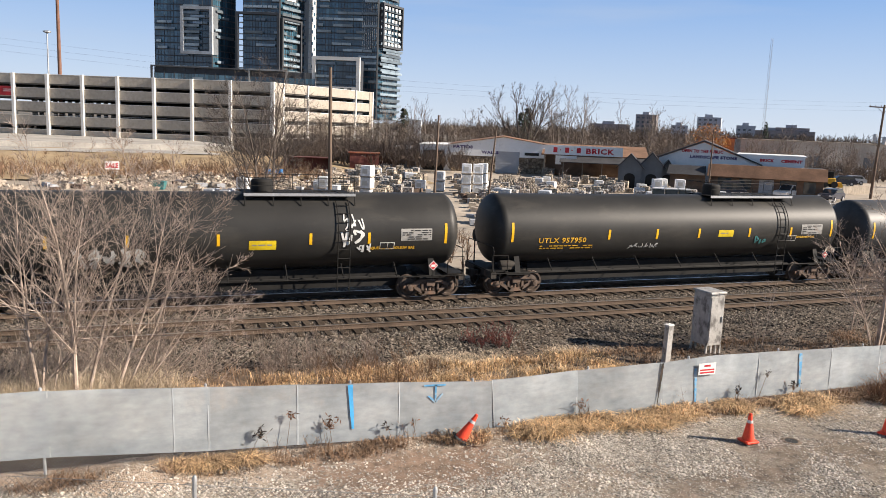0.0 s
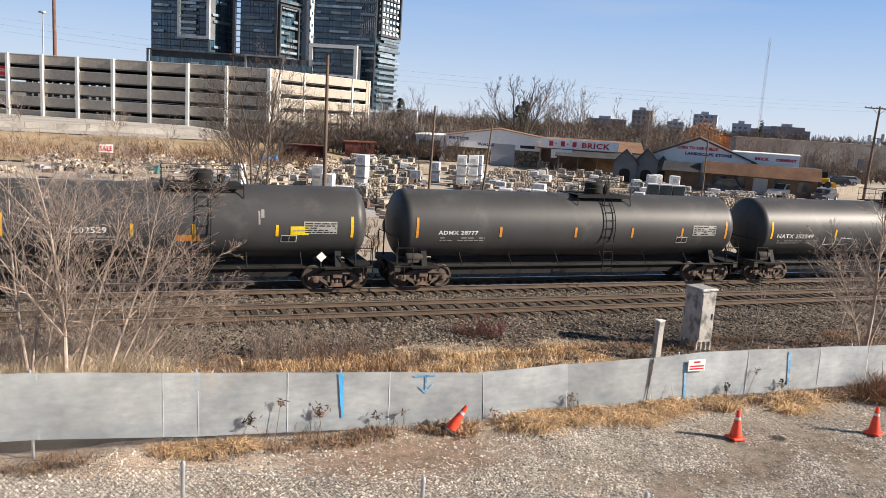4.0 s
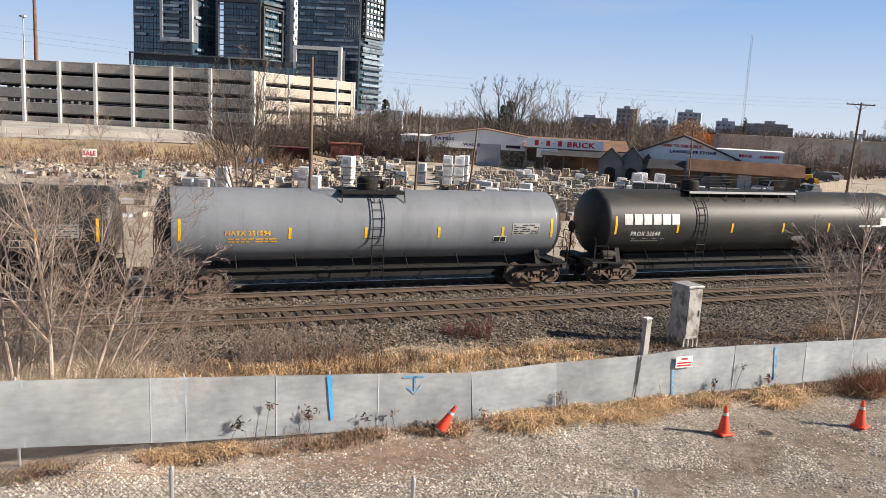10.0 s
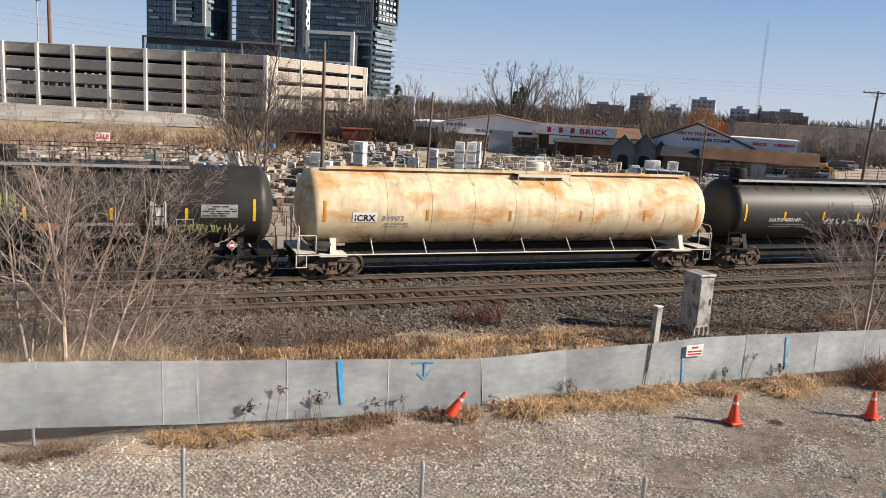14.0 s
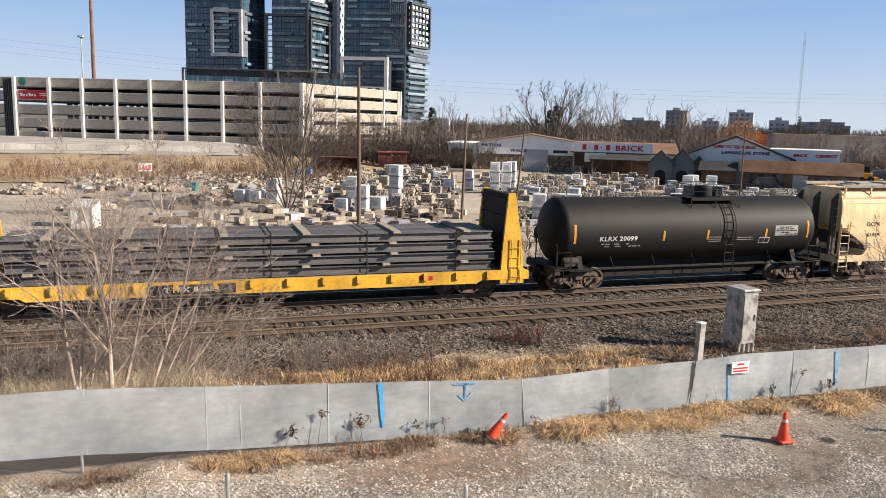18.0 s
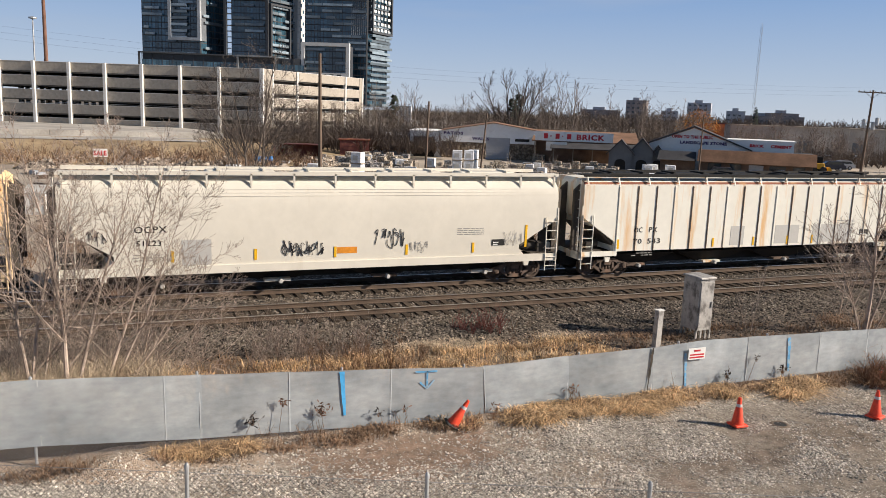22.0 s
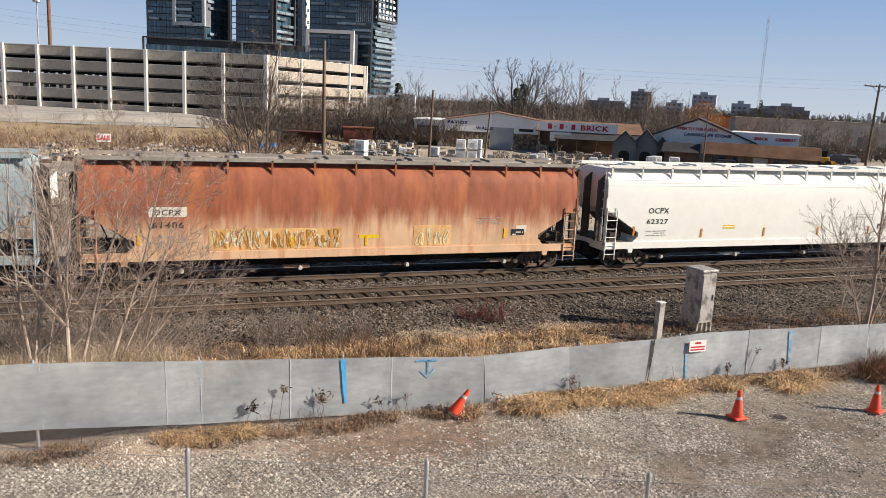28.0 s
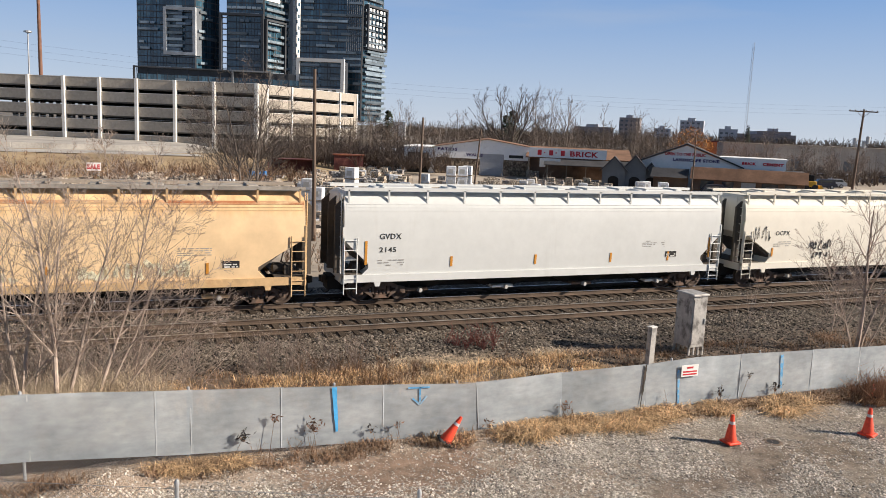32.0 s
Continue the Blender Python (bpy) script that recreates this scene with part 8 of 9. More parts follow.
def grow(rr, wood, fine, p, d, length, r, level, last, kids, up=0.25, wide=0.75, thin=0.0):
    """One limb in a few bent pieces, with side limbs along it."""
    segs = 4 if level < last else 3
    for s in range(segs):
        t = (s + 1) / segs
        d = (d + Vector((rr.uniform(-1, 1), rr.uniform(-1, 1), rr.uniform(-0.6, 1) * 0.8 + up * 0.5)) * (0.16 if level == 0 else 0.24)).normalized()
        q = p + d * (length / segs)
        ra, rb = r * (1 - 0.75 * (t - 1 / segs)), r * (1 - 0.75 * t)
        twig(wood if level < 2 else fine, p, q, max(ra, thin), max(rb, thin * 0.6), 6 if level == 0 else 4 if level == 1 else 3)
        if level < last and (s > 0 or level > 0):
            for _ in range(kids[level]):
                side = Vector((rr.uniform(-1, 1), rr.uniform(-1, 1), rr.uniform(-0.25, 0.7))).normalized()
                nd = (d * (1 - wide * 0.6) + side * wide + Vector((0, 0, up))).normalized()
                grow(rr, wood, fine, p + (q - p) * rr.random(), nd, length * rr.uniform(0.4, 0.68), rb * 0.6, level + 1, last, kids, up, wide, thin)
        p = q


def limb(rr, wood, fine, p, d, length, r, level, spread, bend, counts, thin):
    """A smoothly bowed limb with side limbs set along it, turning upwards at their tips."""
    segs = (7, 5, 4, 3)[level]
    drift = Vector((rr.uniform(-1, 1), rr.uniform(-1, 1), rr.uniform(-0.3, 0.5))) * bend
    last = level >= len(counts)
    n = 0 if last else max(1, round(counts[level] * rr.uniform(0.8, 1.2)))
    at = sorted(rr.uniform(0.22 if level == 0 else 0.12, 0.97) for _ in range(n))
    turn = rr.uniform(0, 6.28)
    for s in range(segs):
        d = (d + drift / segs + Vector((rr.uniform(-1, 1), rr.uniform(-1, 1), rr.uniform(-1, 1))) * 0.07 + Vector((0, 0, 0.05 if level else 0.02))).normalized()
        q = p + d * (length / segs)
        ra, rb = (max(thin, r * (1 - 0.88 * k / segs)) for k in (s, s + 1))
        twig(wood if level < 1 else fine, p, q, ra, rb, 7 if level == 0 else 4 if level == 1 else 3)
        while at and at[0] < (s + 1) / segs:
            a = at.pop(0)
            turn += 2.4 + rr.uniform(-0.5, 0.5)
            u = d.orthogonal().normalized()
            w = d.cross(u)
            side_ = u * math.cos(turn) + w * math.sin(turn)
            k = spread * rr.uniform(0.75, 1.25)
            nd = (d * math.cos(k) + side_ * math.sin(k)).normalized()
            ln = length * rr.uniform(0.38, 0.62) * (1.15 - 0.75 * a)
            limb(rr, wood, fine, p + (q - p) * rr.random(), nd, ln, max(thin, ra * 0.6), level + 1, spread, bend, counts, thin)
        p = q


def fork_tree(label, at, stems, seed, counts=(9, 6, 4), spread=0.75, bend=0.3, wood="bark", thin=0.004, name="bare_tree", category="tree", group=""):
    """A bare tree; stems: (lean towards x, lean towards y, length, radius) of each trunk."""
    t = thing(name, label, category, at, group=group)
    rr = random.Random(seed)
    trunk, crown = Geo(), Geo()
    for i, (lx, ly, ln, r) in enumerate(stems):
        o = Vector((lx * 0.25 + 0.04 * i, ly * 0.25, -0.15))
        limb(rr, trunk, crown, o, Vector((lx, ly, 1)).normalized(), ln, r, 0, spread, bend, counts, thin)
    part("trunk", trunk, wood, t)
    part("crown", crown, wood, t)
    return t


fork_tree("slender bare forked tree with fine dark twigs behind the fence", (-1.75, 20.1, 0.1), ((0.02, 0, 6.2, 0.065), (0.2, 0.1, 5.9, 0.05), (-0.16, 0.1, 5.2, 0.045)), 4, (11, 8, 5), 0.7, 0.25)
fork_tree("leaning bare tree with long arching limbs behind the fence", (-1.1, 20.6, 0.1), ((0.32, 0.0, 6.3, 0.05), (0.62, 0.1, 5.2, 0.035), (0.95, 0.0, 4.4, 0.028)), 9, (11, 8, 5), 0.65, 0.45)
fork_tree("bare young tree with thin upright limbs behind the fence", (-2.6, 20.3, 0.1), ((0.1, 0.1, 5.6, 0.05), (-0.1, 0.1, 6.0, 0.05), (0.3, 0.2, 4.6, 0.035)), 12, (11, 8, 5), 0.7, 0.3)
fork_tree("low bare bush of arching twigs behind the fence", (-0.4, 21.6, 0.1), ((0.9, 0, 3.4, 0.022), (1.4, 0.3, 3.2, 0.02), (0.4, 0.1, 3.4, 0.022), (-0.6, 0.1, 3.0, 0.02), (1.9, -0.3, 2.6, 0.018)), 15, (7, 6, 4), 0.8, 0.6)
fork_tree("bare young tree with a stout trunk by the fence", (24.0, 19.75, 0.1), ((0.02, 0, 5.4, 0.085), (-0.3, 0.1, 4.8, 0.05), (0.28, 0.1, 5.0, 0.055), (-0.75, 0.0, 3.4, 0.03), (0.7, 0.0, 3.6, 0.035)), 18, (11, 8, 4), 0.7, 0.3)
fork_tree("thin bare sapling beside the ballast", (19.9, 20.9, 0), ((0.05, 0, 2.9, 0.02), (-0.3, 0, 2.0, 0.014)), 23, (7, 5), 0.6, 0.3)
fork_tree("slim bare sapling beside the verge", (25.6, 22.3, 0), ((0, 0, 4.0, 0.035), (0.4, 0, 3.0, 0.025)), 29, (8, 6, 3), 0.7, 0.3)
fork_tree("many-stemmed bare tree at the yard edge", (8.0, 64.0, 0), ((0.0, 0, 10.0, 0.12), (0.2, 0, 9.5, 0.1), (-0.25, 0.1, 9.5, 0.1), (0.45, 0.1, 8.0, 0.08), (-0.5, 0, 8.0, 0.08), (-0.85, 0, 6.5, 0.05), (0.75, 0.0, 6.0, 0.05)), 31, (12, 8, 5), 0.62, 0.3, "bark_dark", 0.009)
fork_tree("bare leaning tree with a slim trunk at the yard edge", (10.1, 70.0, 0), ((0.05, 0, 12.0, 0.15), (-0.3, 0, 6.0, 0.05)), 38, (14, 8, 5), 0.75, 0.12, "bark_dark", 0.009)
fork_tree("bare scrub tree beyond the railway tracks", (-1.5, 60.0, 0), ((0.1, 0, 6.0, 0.07), (-0.3, 0, 5.5, 0.06), (0.4, 0, 5.0, 0.06)), 41, (8, 6, 4), 0.7, 0.3, thin=0.01)
for i, (x, y, h) in enumerate(((24.5, 50, 4.2), (27.5, 49, 4.6), (33, 52, 3.5), (21.5, 49, 3.2), (1.0, 46, 4.5), (-4, 48, 5), (15.5, 47.5, 3))):
    fork_tree("thin bare sapling at the edge of the yard", (x, y, 0), ((0.05, 0, h, 0.028), (0.3, 0.1, h * 0.7, 0.02)), 60 + i, (7, 4, 3), 0.6, 0.3, thin=0.007, name="sapling", category="sapling", group="saplings at the yard edge")
fork_tree("large bare spreading tree behind the shop", (71.0, 144, 0), ((0.05, 0, 14.5, 0.42), (0.35, 0.1, 14.5, 0.3), (-0.28, 0, 14.5, 0.34), (-0.6, 0.1, 13.5, 0.28), (-0.95, 0, 12.0, 0.22), (0.6, 0, 12.5, 0.22)), 77, (9, 6, 4), 0.5, 0.25, "bark_dark", 0.02)
for i, (x, y, h) in enumerate(((76.5, 141, 14.5), (79, 143, 15), (82, 140, 13), (86, 146, 12), (91, 140, 12), (96, 137, 12.5), (100, 140, 11), (104, 146, 10), (52, 160, 12), (57, 163, 12), (46, 158, 11), (93, 133, 11))):
    fork_tree("tall bare tree in the wood behind the shop", (x, y, 0), ((0.06 * (i % 3 - 1), 0, h, 0.16), (0.22, 0, h * 0.75, 0.1)), 90 + i, (9, 5, 3), 0.45, 0.15, "bark_far", 0.013, group="tall trees behind the shop")
fork_tree("bare tree beyond the utility pole", (118, 92, 0), ((0.05, 0, 12.0, 0.25), (0.35, 0, 10.0, 0.16), (-0.35, 0, 10.0, 0.16)), 131, (11, 7, 4), 0.6, 0.3, "bark_far", 0.02)
for i, (u, y, h) in enumerate(((0.9, 128, 7.5), (0.96, 122, 8.5), (1.03, 120, 7.0), (0.8, 118, 8.5), (0.78, 122, 8.0), (1.1, 112, 6.5), (1.16, 108, 7.0))):
    fork_tree("bare tree in front of the far warehouse", (u * y, y, 0), ((0.05, 0, h, 0.13), (0.3, 0, h * 0.8, 0.09), (-0.35, 0, h * 0.75, 0.08)), 150 + i, (9, 6, 4), 0.6, 0.3, "bark_far", 0.018, group="trees before the warehouse")


def brush(label, name, count, place, size, mat, seed, stems=7, thin=0.02, wide=0.8):
    """Many small bare bushes in one mesh."""
    rr = random.Random(seed)
    g = Geo()
    for _ in range(count):
        x, y, z = place(rr)
        h = size * rr.uniform(0.5, 1.15)
        for s in range(stems):
            a, sp = rr.uniform(0, 6.28), rr.uniform(0.1, wide)
            p = Vector((x, y, z - 0.1))
            d = Vector((math.cos(a) * sp, math.sin(a) * sp, 1)).normalized()
            L = h * rr.uniform(0.55, 1.0)
            q = p + d * L * 0.5
            e = q + (d + Vector((rr.uniform(-0.5, 0.5), rr.uniform(-0.5, 0.5), 0.1))).normalized() * L * 0.5
            twig(g, p, q, thin, thin * 0.8)
            twig(g, q, e, thin * 0.8, thin * 0.4)
            for _k in range(3):
                w = p + (e - p) * rr.uniform(0.3, 0.9)
                f = w + Vector((rr.uniform(-0.6, 0.6), rr.uniform(-0.6, 0.6), rr.uniform(0.1, 0.9))).normalized() * L * rr.uniform(0.15, 0.4)
                twig(g, w, f, thin * 0.6, thin * 0.35)
    return solid(name, g, mat, label, "brush", kind="stuff")


def wood_trees(label, name, count, place, h0, h1, mat, seed, thin=0.022, limbs=11, wide=0.3, base=0.3):
    """Many slim bare trees in one mesh: a leaning stem, limbs, and twigs on them."""
    rr = random.Random(seed)
    g = Geo()
    for _ in range(count):
        x, y, z = place(rr)
        h = rr.uniform(h0, h1)
        p = Vector((x, y, z - 0.1))
        top = p + Vector((rr.uniform(-0.1, 0.1) * h, rr.uniform(-0.1, 0.1) * h, h))
        twig(g, p, top, thin * 2.2, thin * 0.6)
        for _k in range(limbs):
            t = rr.uniform(base, 0.95)
            a = rr.uniform(0, 6.28)
            w = p + (top - p) * t
            L = h * wide * rr.uniform(0.5, 1.1) * (1.25 - t * 0.6)
            e = w + Vector((math.cos(a) * L, math.sin(a) * L, L * rr.uniform(0.3, 1.1)))
            twig(g, w, e, thin, thin * 0.45)
            for _j in range(3):
                u = w + (e - w) * rr.uniform(0.3, 1.0)
                twig(g, u, u + Vector((rr.uniform(-1, 1), rr.uniform(-1, 1), rr.uniform(-0.3, 1))) * L * 0.4, thin * 0.6, thin * 0.3)
    return solid(name, g, mat, label, "trees", kind="stuff")


def back_wood(rr):
    u = rr.uniform(0.17, 0.8)
    y = rr.uniform(138, 190) - 22 * step(0.45, 0.8, u)
    return u * y, y, 0


wood_trees("leafless brown wood behind the stone yard", "far_wood", 700, back_wood, 5.5, 8.6, "haze_wood", 5, 0.028, 12, 0.3, 0.2)
wood_trees("tall slim pale trees in the far wood", "tall_wood", 34, back_wood, 9.0, 12.0, "bark_far", 25, 0.035, 12, 0.24, 0.35)
wood_trees("scattered bare trees in front of the far warehouse", "warehouse_trees", 70, lambda rr: (lambda u, y: (u * y, y, 0))(rr.uniform(0.84, 1.25), rr.uniform(112, 138)), 3.5, 7.0, "haze_wood", 35, 0.022, 12, 0.32, 0.2)
brush("low brown thicket under the far wood", "far_thicket", 1500, back_wood, 4.2, "haze_wood", 6, 8, 0.04, 1.2)
brush("brown scrub along the garage and road bank", "bank_scrub", 420, lambda rr: (lambda u: (u, 128 - 0.4 * u + rr.uniform(0, 26), 0.8))(rr.uniform(14, 46)), 4.0, "haze_wood", 7, 8, 0.045, 0.7)
brush("dry brown scrub on the grass bank", "bank_brush", 260, lambda rr: (rr.uniform(-45, 20), rr.uniform(90, 118), 0.3), 2.2, "straw_dark", 8, 8, 0.03, 0.7)
brush("brown scrub between the yard and the warehouse", "yard_scrub", 300, lambda rr: (lambda u, y: (u * y, y, 0))(rr.uniform(0.9, 1.5), rr.uniform(103, 124)), 3.2, "haze_wood", 9, 8, 0.045, 0.7)
brush("tangled weeds along the yard's railway edge", "yard_weeds", 420, lambda rr: (rr.uniform(-12, 60), rr.uniform(37, 50), 0), 1.3, "straw_dark", 10, 7, 0.014, 0.7)
brush("tangle of fallen bare branches by the tracks", "branch_tangle", 85, lambda rr: (rr.uniform(-6, 1.6), rr.uniform(20.0, 24.2), 0.0), 2.3, "bark", 12, 7, 0.008, 1.6)
brush("brown dead weeds between the fence and the ballast", "verge_weeds", 80, lambda rr: (rr.choice((rr.uniform(4.6, 8.2), rr.uniform(4.6, 8.2), rr.uniform(-6, 12))), rr.uniform(19.5, 23.0), 0.0), 0.95, "straw_dark", 13, 8, 0.006, 0.5)
brush("thin brown bushes beside the ballast", "verge_bush", 26, lambda rr: (rr.uniform(2.8, 6.4), rr.uniform(21.0, 23.2), 0.0), 1.7, "bark", 44, 9, 0.006, 0.5)
brush("red-twigged low shrub on the ballast edge", "red_shrub", 15, lambda rr: (rr.uniform(10.0, 11.8), rr.uniform(23.3, 24.3), 0.0), 0.95, "twig_red", 14, 9, 0.007, 0.7)
brush("dead brown brush heap at the fence foot", "brush_heap", 90, lambda rr: (rr.uniform(19.4, 21.8), rr.uniform(15.4, 16.2), 0.0), 1.1, "heap_brown", 15, 10, 0.008, 1.3)
brush("dead weed stalks growing through the fence", "fence_weeds", 26, lambda rr: (rr.choice((3.4, 2.2, 5.0, 7.9, 10.2, 10.0, 15.2, 16.9, 5.4, 13.2)) + rr.uniform(-0.3, 0.3), rr.uniform(16.2, 16.45), 0.05), 0.75, "straw_dark", 16, 4, 0.006, 0.4)
rr = random.Random(2)
ot = thing("orange_tree", "tree with thin orange autumn foliage", "tree", (106.7, 132.4, 0))
tg, cg = Geo(), Geo()
grow(rr, tg, tg, Vector((0, 0, 0)), Vector((0, 0, 1)), 6, 0.25, 0, 2, (3, 3), 0.3, 0.7, 0.03)
for _ in range(2200):
    a, t = rr.uniform(0, 6.28), math.sqrt(rr.random())
    p = Vector((4.6 * t * math.cos(a), 4.6 * t * math.sin(a), rr.uniform(2.5, 9.8 - 3.5 * t * t)))
    u, w = Vector((rr.uniform(-1, 1), rr.uniform(-1, 1), rr.uniform(-1, 1))) * 0.24, Vector((rr.uniform(-1, 1), rr.uniform(-1, 1), rr.uniform(-1, 1))) * 0.24
    cg.add([p, p + u, p + u + w, p + w], [(0, 1, 2, 3)])
part("trunk", tg, "bark_far", ot)
part("crown", cg, "orange_leaf", ot)
for i, (x, y, h) in enumerate(((82, 168, 11), (84, 169, 12), (300, 380, 9), (330, 360, 16), (60, 190, 11)  )):
    e = thing("conifer", "dark evergreen tree in the far wood", "tree", (x, y, 0), group="conifers")
    cg = Geo()
    re = random.Random(i)
    for _ in range(260):
        t = re.random()
        a, rad = re.uniform(0, 6.28), (1 - t) * h * 0.2 * math.sqrt(re.random())
        p = Vector((rad * math.cos(a), rad * math.sin(a), 1 + t * (h - 1)))
        u, w = Vector((math.cos(a), math.sin(a), -0.5)) * 0.8, Vector((-math.sin(a), math.cos(a), 0.1)) * 0.6
        cg.add([p, p + u, p + u + w, p + w], [(0, 1, 2, 3)])
    part("trunk", Geo().tube((0, 0, 0), (0, 0, h), 0.2, 0.04, 6), "bark_far", e)
    part("crown", cg, "evergreen", e)
def far_trees(rr):
    x = rr.uniform(180, 700)
    return x, 560 - 0.55 * x + rr.uniform(-60, 160), 0
brush("hazy bare treetops along the horizon", "horizon_wood", 1500, far_trees, 11, "haze_wood", 18, 6, 0.2, 0.5)


def grass(label, name, n, place, h0, h1, mat, seed, w=0.012, droop=0.6):
    """Loose dry blades, each a bent strip."""
    r = np.random.RandomState(seed)
    px, py, pz = place(r, n)
    h = r.uniform(h0, h1, n)
    a = r.uniform(0, 2 * np.pi, n)
    b = r.uniform(0.1, droop, n) * h
    wx, wy = -np.sin(a) * w, np.cos(a) * w
    v = np.zeros((n, 5, 3))
    for k, (t, bend, ww) in enumerate(((0, 0, 1), (0, 0, -1), (0.6, 0.35, 0.8), (0.6, 0.35, -0.8), (1, 1, 0))):
        v[:, k, 0] = px + np.cos(a) * b * bend + wx * ww
        v[:, k, 1] = py + np.sin(a) * b * bend + wy * ww
        v[:, k, 2] = pz + h * t * (1 - 0.25 * bend * droop)
    f = []
    for i in range(n):
        o = 5 * i
        f += [(o, o + 1, o + 3, o + 2), (o + 2, o + 3, o + 4)]
    me = bpy.data.meshes.new(name)
    me.from_pydata(v.reshape(-1, 3).tolist(), [], f)
    me.materials.append(M[mat])
    return tagged(new(name, me), label, "grass", kind="stuff")


def tufts(x0, x1, y0, y1, count, spread, z=0.03):
    def place(r, n):
        cx, cy = r.uniform(x0, x1, count), r.uniform(y0, y1, count)
        i = r.randint(0, count, n)
        X, Y = cx[i] + r.normal(0, spread, n), cy[i] + r.normal(0, spread * 0.6, n)
        return X, Y, np.array([(verge_z(p, q) if z < 0.1 and q < 23.9 else z) for p, q in zip(X, Y)]) - 0.02
    return place


grass("straw-coloured grass tufts along the fence foot", "fence_grass", 2200, tufts(6.5, 26, 15.9, 16.5, 34, 0.13), 0.1, 0.42, "straw", 1, 0.009, 1.6)
grass("thick matted straw under the fence", "fence_straw", 5600, tufts(8.3, 16.0, 15.75, 16.4, 34, 0.2), 0.12, 0.5, "straw", 2, 0.008, 2.6)
grass("clumps of pale straw by the brush heap", "heap_straw", 3200, tufts(16.2, 21.0, 15.6, 16.3, 9, 0.2), 0.15, 0.55, "straw", 31, 0.008, 2.4)
grass("brown dead grass at the fence foot", "fence_dead_grass", 7500, tufts(-3, 22, 15.9, 16.5, 80, 0.18), 0.06, 0.36, "straw_dark", 21, 0.009, 1.8)
grass("pale straw grass at the fence foot by the mound", "mound_straw", 1700, tufts(0.3, 2.1, 16.1, 16.5, 8, 0.13), 0.12, 0.36, "straw", 3, 0.008, 2.4)
grass("dry golden grass behind the fence", "verge_grass", 15000, tufts(-8, 14, 19.8, 21.8, 130, 0.26), 0.1, 0.4, "straw", 4, 0.009, 1.4)
grass("matted pale grass behind the fence", "matted_grass", 6500, tufts(6.5, 13.4, 20.6, 22.7, 34, 0.34), 0.06, 0.22, "reed", 5, 0.009, 3.0)
grass("sparse dead grass on the dark verge", "thin_grass", 3500, tufts(13, 27, 19.8, 22.0, 60, 0.3), 0.1, 0.35, "straw_dark", 34, 0.009, 1.5)
grass("tall dry reeds round the saplings", "tall_grass", 13000, tufts(-5.5, 0.2, 18.5, 21.4, 60, 0.4), 0.4, 1.3, "reed", 6, 0.005, 0.9)
grass("dead brown grass on the ballast shoulder", "shoulder_grass", 2600, tufts(-8, 13, 20.2, 22.4, 60, 0.3), 0.12, 0.42, "straw_dark", 7, 0.009, 1.3)
grass("dry grass over the bank below the road", "bank_grass", 16000, tufts(-60, 22, 92, 122, 500, 1.6, 0.5), 0.25, 0.8, "straw_dark", 8, 0.03, 0.8)

def leaf_clump(label, x, z, n, spread, mat, seed):
    """A dead weed with curled leaves caught in the fence."""
    w = thing("dead_weed", label, "weed", (x, FENCE_Y - 0.16, 0.05), group="dead weeds on the fence")
    r3 = random.Random(seed)
    st, lf = Geo(), Geo()
    top = Vector((0, 0, z))
    twig(st, Vector((r3.uniform(-0.3, 0.3), 0, 0)), top, 0.008, 0.004)
    for _ in range(n):
        a = r3.uniform(0, 6.28)
        p = top + Vector((math.cos(a) * spread * r3.random(), r3.uniform(-0.05, 0.03), math.sin(a) * spread * 0.8 * r3.random()))
        twig(st, top - Vector((0, 0, 0.15)), p, 0.004, 0.002)
        u, v = Vector((r3.uniform(-1, 1), r3.uniform(-0.5, 0.5), r3.uniform(-1, 1))).normalized() * 0.055, Vector((r3.uniform(-1, 1), r3.uniform(-0.5, 0.5), r3.uniform(-1, 1))).normalized() * 0.035
        lf.add([p, p + u + v * 0.6, p + u * 2, p + u - v * 0.6], [(0, 1, 2, 3)])
    tagged(part("stalk", st, "straw_dark", w), kind="stuff")
    tagged(part("leaves", lf, mat, w), kind="stuff")


M["dark_leaf"] = surface("dead_dark_leaf", (0.04, 0.035, 0.035), 0.9, bump=0, per_island=0.3)
M["brown_leaf"] = surface("dead_brown_leaf", (0.2, 0.11, 0.075), 0.9, bump=0, per_island=0.35)
for x, z, n, sp, mt in ((2.15, 0.62, 34, 0.2, "dark_leaf"), (3.65, 0.7, 40, 0.26, "brown_leaf"), (2.8, 0.98, 14, 0.12, "brown_leaf"), (5.0, 0.5, 10, 0.12, "dark_leaf"), (5.6, 0.55, 8, 0.12, "brown_leaf"), (15.0, 0.5, 24, 0.16, "dark_leaf"), (17.0, 0.45, 26, 0.2, "dark_leaf"), (10.1, 0.55, 16, 0.2, "brown_leaf"), (8.0, 0.3, 12, 0.14, "brown_leaf"), (16.0, 0.9, 8, 0.1, "dark_leaf")):
    leaf_clump("dead weed with curled leaves against the fence", x, z, n, sp, mt, int(x * 100))


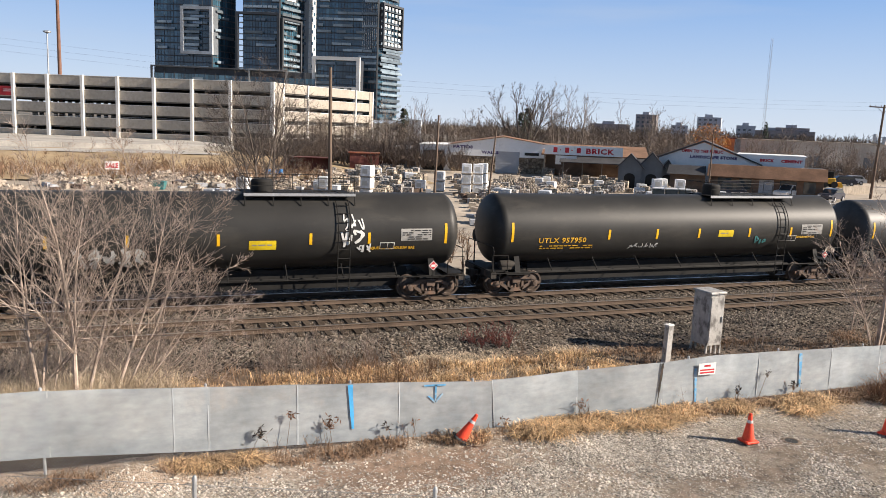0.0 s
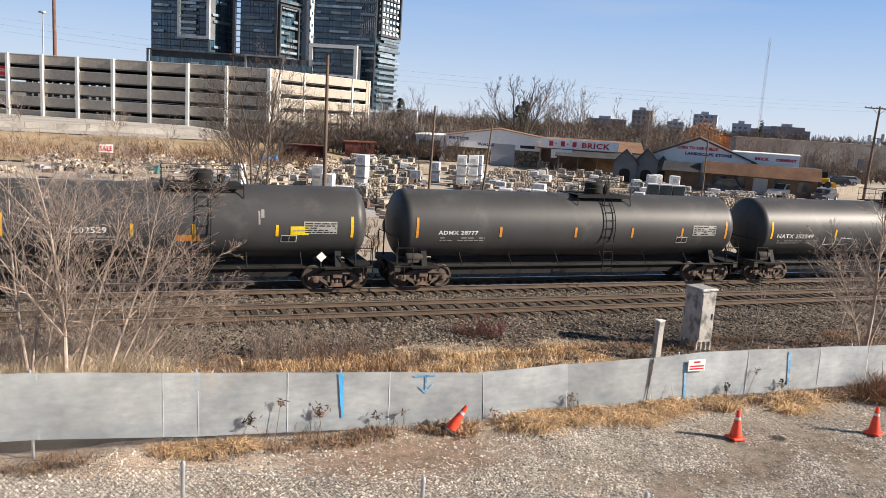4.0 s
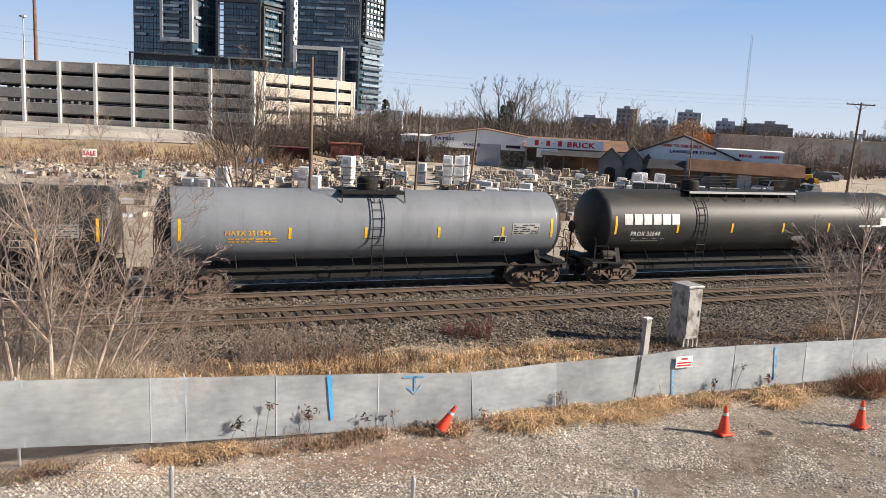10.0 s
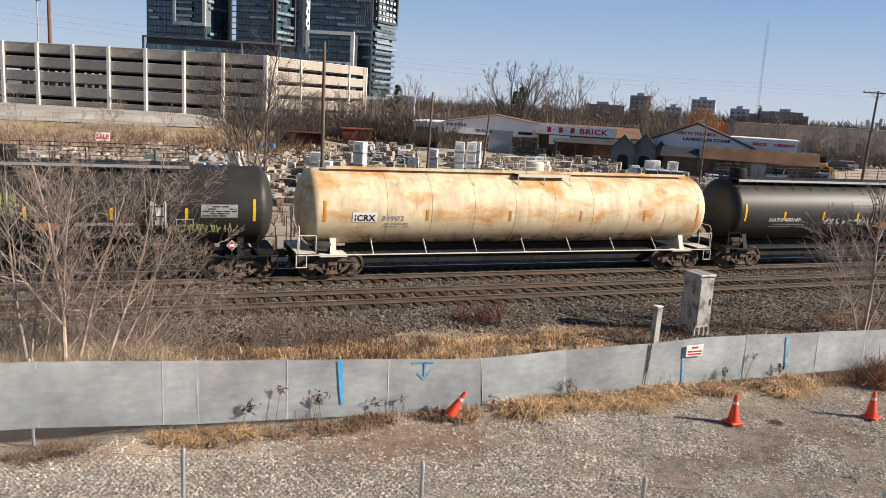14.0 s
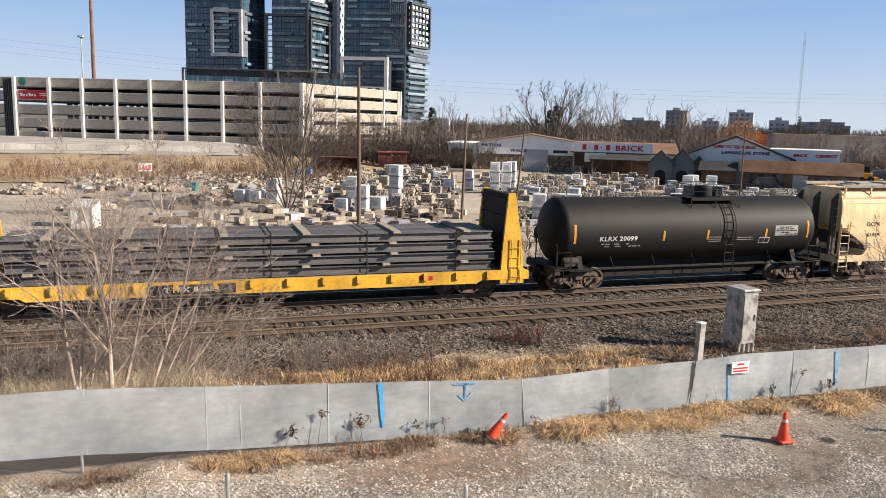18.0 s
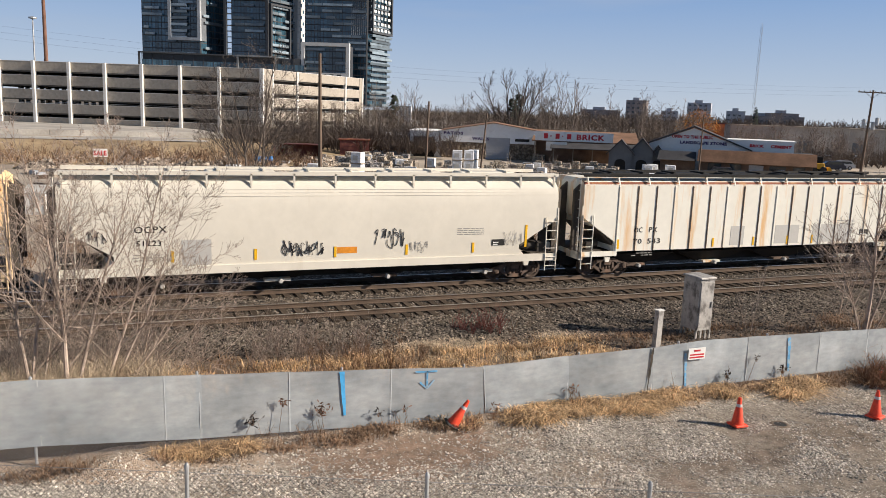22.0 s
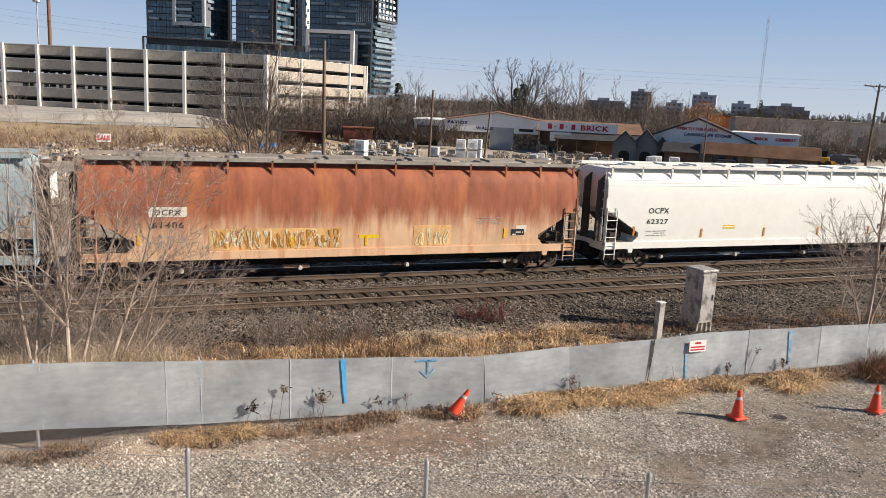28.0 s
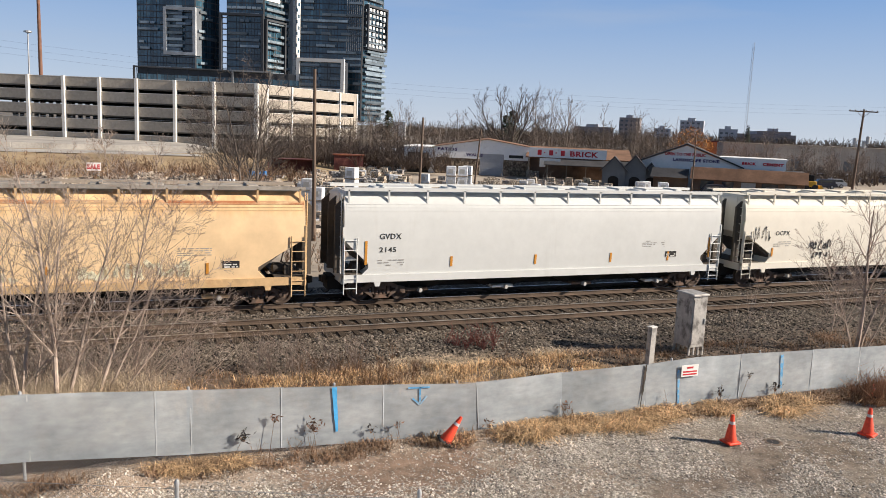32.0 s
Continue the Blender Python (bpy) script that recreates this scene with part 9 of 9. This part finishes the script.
# loose stones
def pebbles(label, name, n, x0, x1, y0, y1, s0, s1, z, mat, seed, worn=True):
    r = np.random.RandomState(seed)
    base = np.array([(-1, -1, 0), (1, -1, 0), (1, 1, 0), (-1, 1, 0), (-0.5, -0.6, 1), (0.6, -0.4, 0.9), (0.5, 0.6, 1), (-0.6, 0.5, 0.8)]) * 0.5
    x, y = r.uniform(x0, x1, n), r.uniform(y0, y1, n)
    if y1 < 17:
        x = y * r.uniform(-0.28, 1.42, n)
    if y1 < 17 and worn:
        wob = np.array([noise.noise(Vector((p * 0.55, q * 0.9, 7.7))) + 0.5 * noise.noise(Vector((p * 1.7, q * 2.2, 1.7))) for p, q in zip(x, y)])
        keep = (((x - 5.3) / 2.3) ** 2 + ((y - 15.3) / 0.9) ** 2 > r.uniform(0, 1.6, n)) & ((y < 15.7) | (r.uniform(0, 1, n) < 0.35)) & (wob + np.clip((x - 7) / 16, 0, 0.42) < r.uniform(0.1, 0.75, n))
        x, y = x[keep], y[keep]
        n = len(x)
    s, a = r.uniform(s0, s1, n), r.uniform(0, 6.28, n)
    jit = base[None] * r.uniform(0.65, 1.2, (n, 8, 3))
    v = np.zeros_like(jit)
    v[:, :, 0] = (jit[:, :, 0] * np.cos(a)[:, None] - jit[:, :, 1] * np.sin(a)[:, None]) * s[:, None] + x[:, None]
    v[:, :, 1] = (jit[:, :, 0] * np.sin(a)[:, None] + jit[:, :, 1] * np.cos(a)[:, None]) * s[:, None] + y[:, None]
    zz = np.array([z(p, q) for p, q in zip(x, y)])
    v[:, :, 2] = jit[:, :, 2] * s[:, None] * 0.8 + zz[:, None] - 0.005
    f = []
    for i in range(n):
        o = 8 * i
        f += [(o + 4, o + 5, o + 6, o + 7), (o, o + 1, o + 5, o + 4), (o + 1, o + 2, o + 6, o + 5), (o + 2, o + 3, o + 7, o + 6), (o + 3, o, o + 4, o + 7)]
    me = bpy.data.meshes.new(name)
    me.from_pydata(v.reshape(-1, 3).tolist(), [], f)
    me.materials.append(M[mat])
    return tagged(new(name, me), label, "stones", kind="stuff")


M["pebble"] = surface("loose_pebble", (0.47, 0.425, 0.37), 0.95, big=1, fine=8, bump=0, per_island=0.62)
M["ballast_stone"] = surface("loose_ballast", (0.15, 0.125, 0.1), 0.95, big=1, fine=8, bump=0, per_island=0.95)
lot_top = lambda x, y: lot_z(x, y) if y < 15.2 else max(lot_z(x, y), verge_z(x, y))
pebbles("crushed grey stone covering the lot", "lot_stones", 88000, -6, 24, 8.8, 16.4, 0.022, 0.06, lot_top, "pebble", 1)
pebbles("fine grit and chips over the whole lot", "lot_grit", 42000, -6, 24, 9.0, 16.3, 0.014, 0.034, lot_top, "pebble", 7, False)
pebbles("larger pale stones strewn on the lot", "lot_cobbles", 5000, -6, 24, 8.8, 16.2, 0.05, 0.085, lot_top, "pebble", 3)
bed_top = lambda x, y: max(-0.06 + 0.15 * step(22.3, 25.3, y) + rough_z(x, y, 0.03, 0.5), verge_z(x, y) if y < 24 else -1)
pebbles("loose dark ballast stones beside the track", "ballast_stones", 46000, -9, 42, 22.2, 29.9, 0.05, 0.105, bed_top, "ballast_stone", 2)
pebbles("stray ballast stones over the dark verge", "verge_stones", 9000, 11, 30, 19.2, 22.6, 0.04, 0.09, bed_top, "ballast_stone", 5)


# ---- what moves ----
def motions():
    """The train rolls along the far track towards -x, slowing a little."""
    gone = ((0, 0.0), (4, 54.01), (8, 107.95), (12, 161.73), (16, 215.31), (20, 268.78), (24, 322.16), (28, 375.54), (32, 428.85))
    for car, left in CARS:
        walk(car, [(t, pose(left - d, FAR_Y, RAIL_Z)) for t, d in gone])


motions()
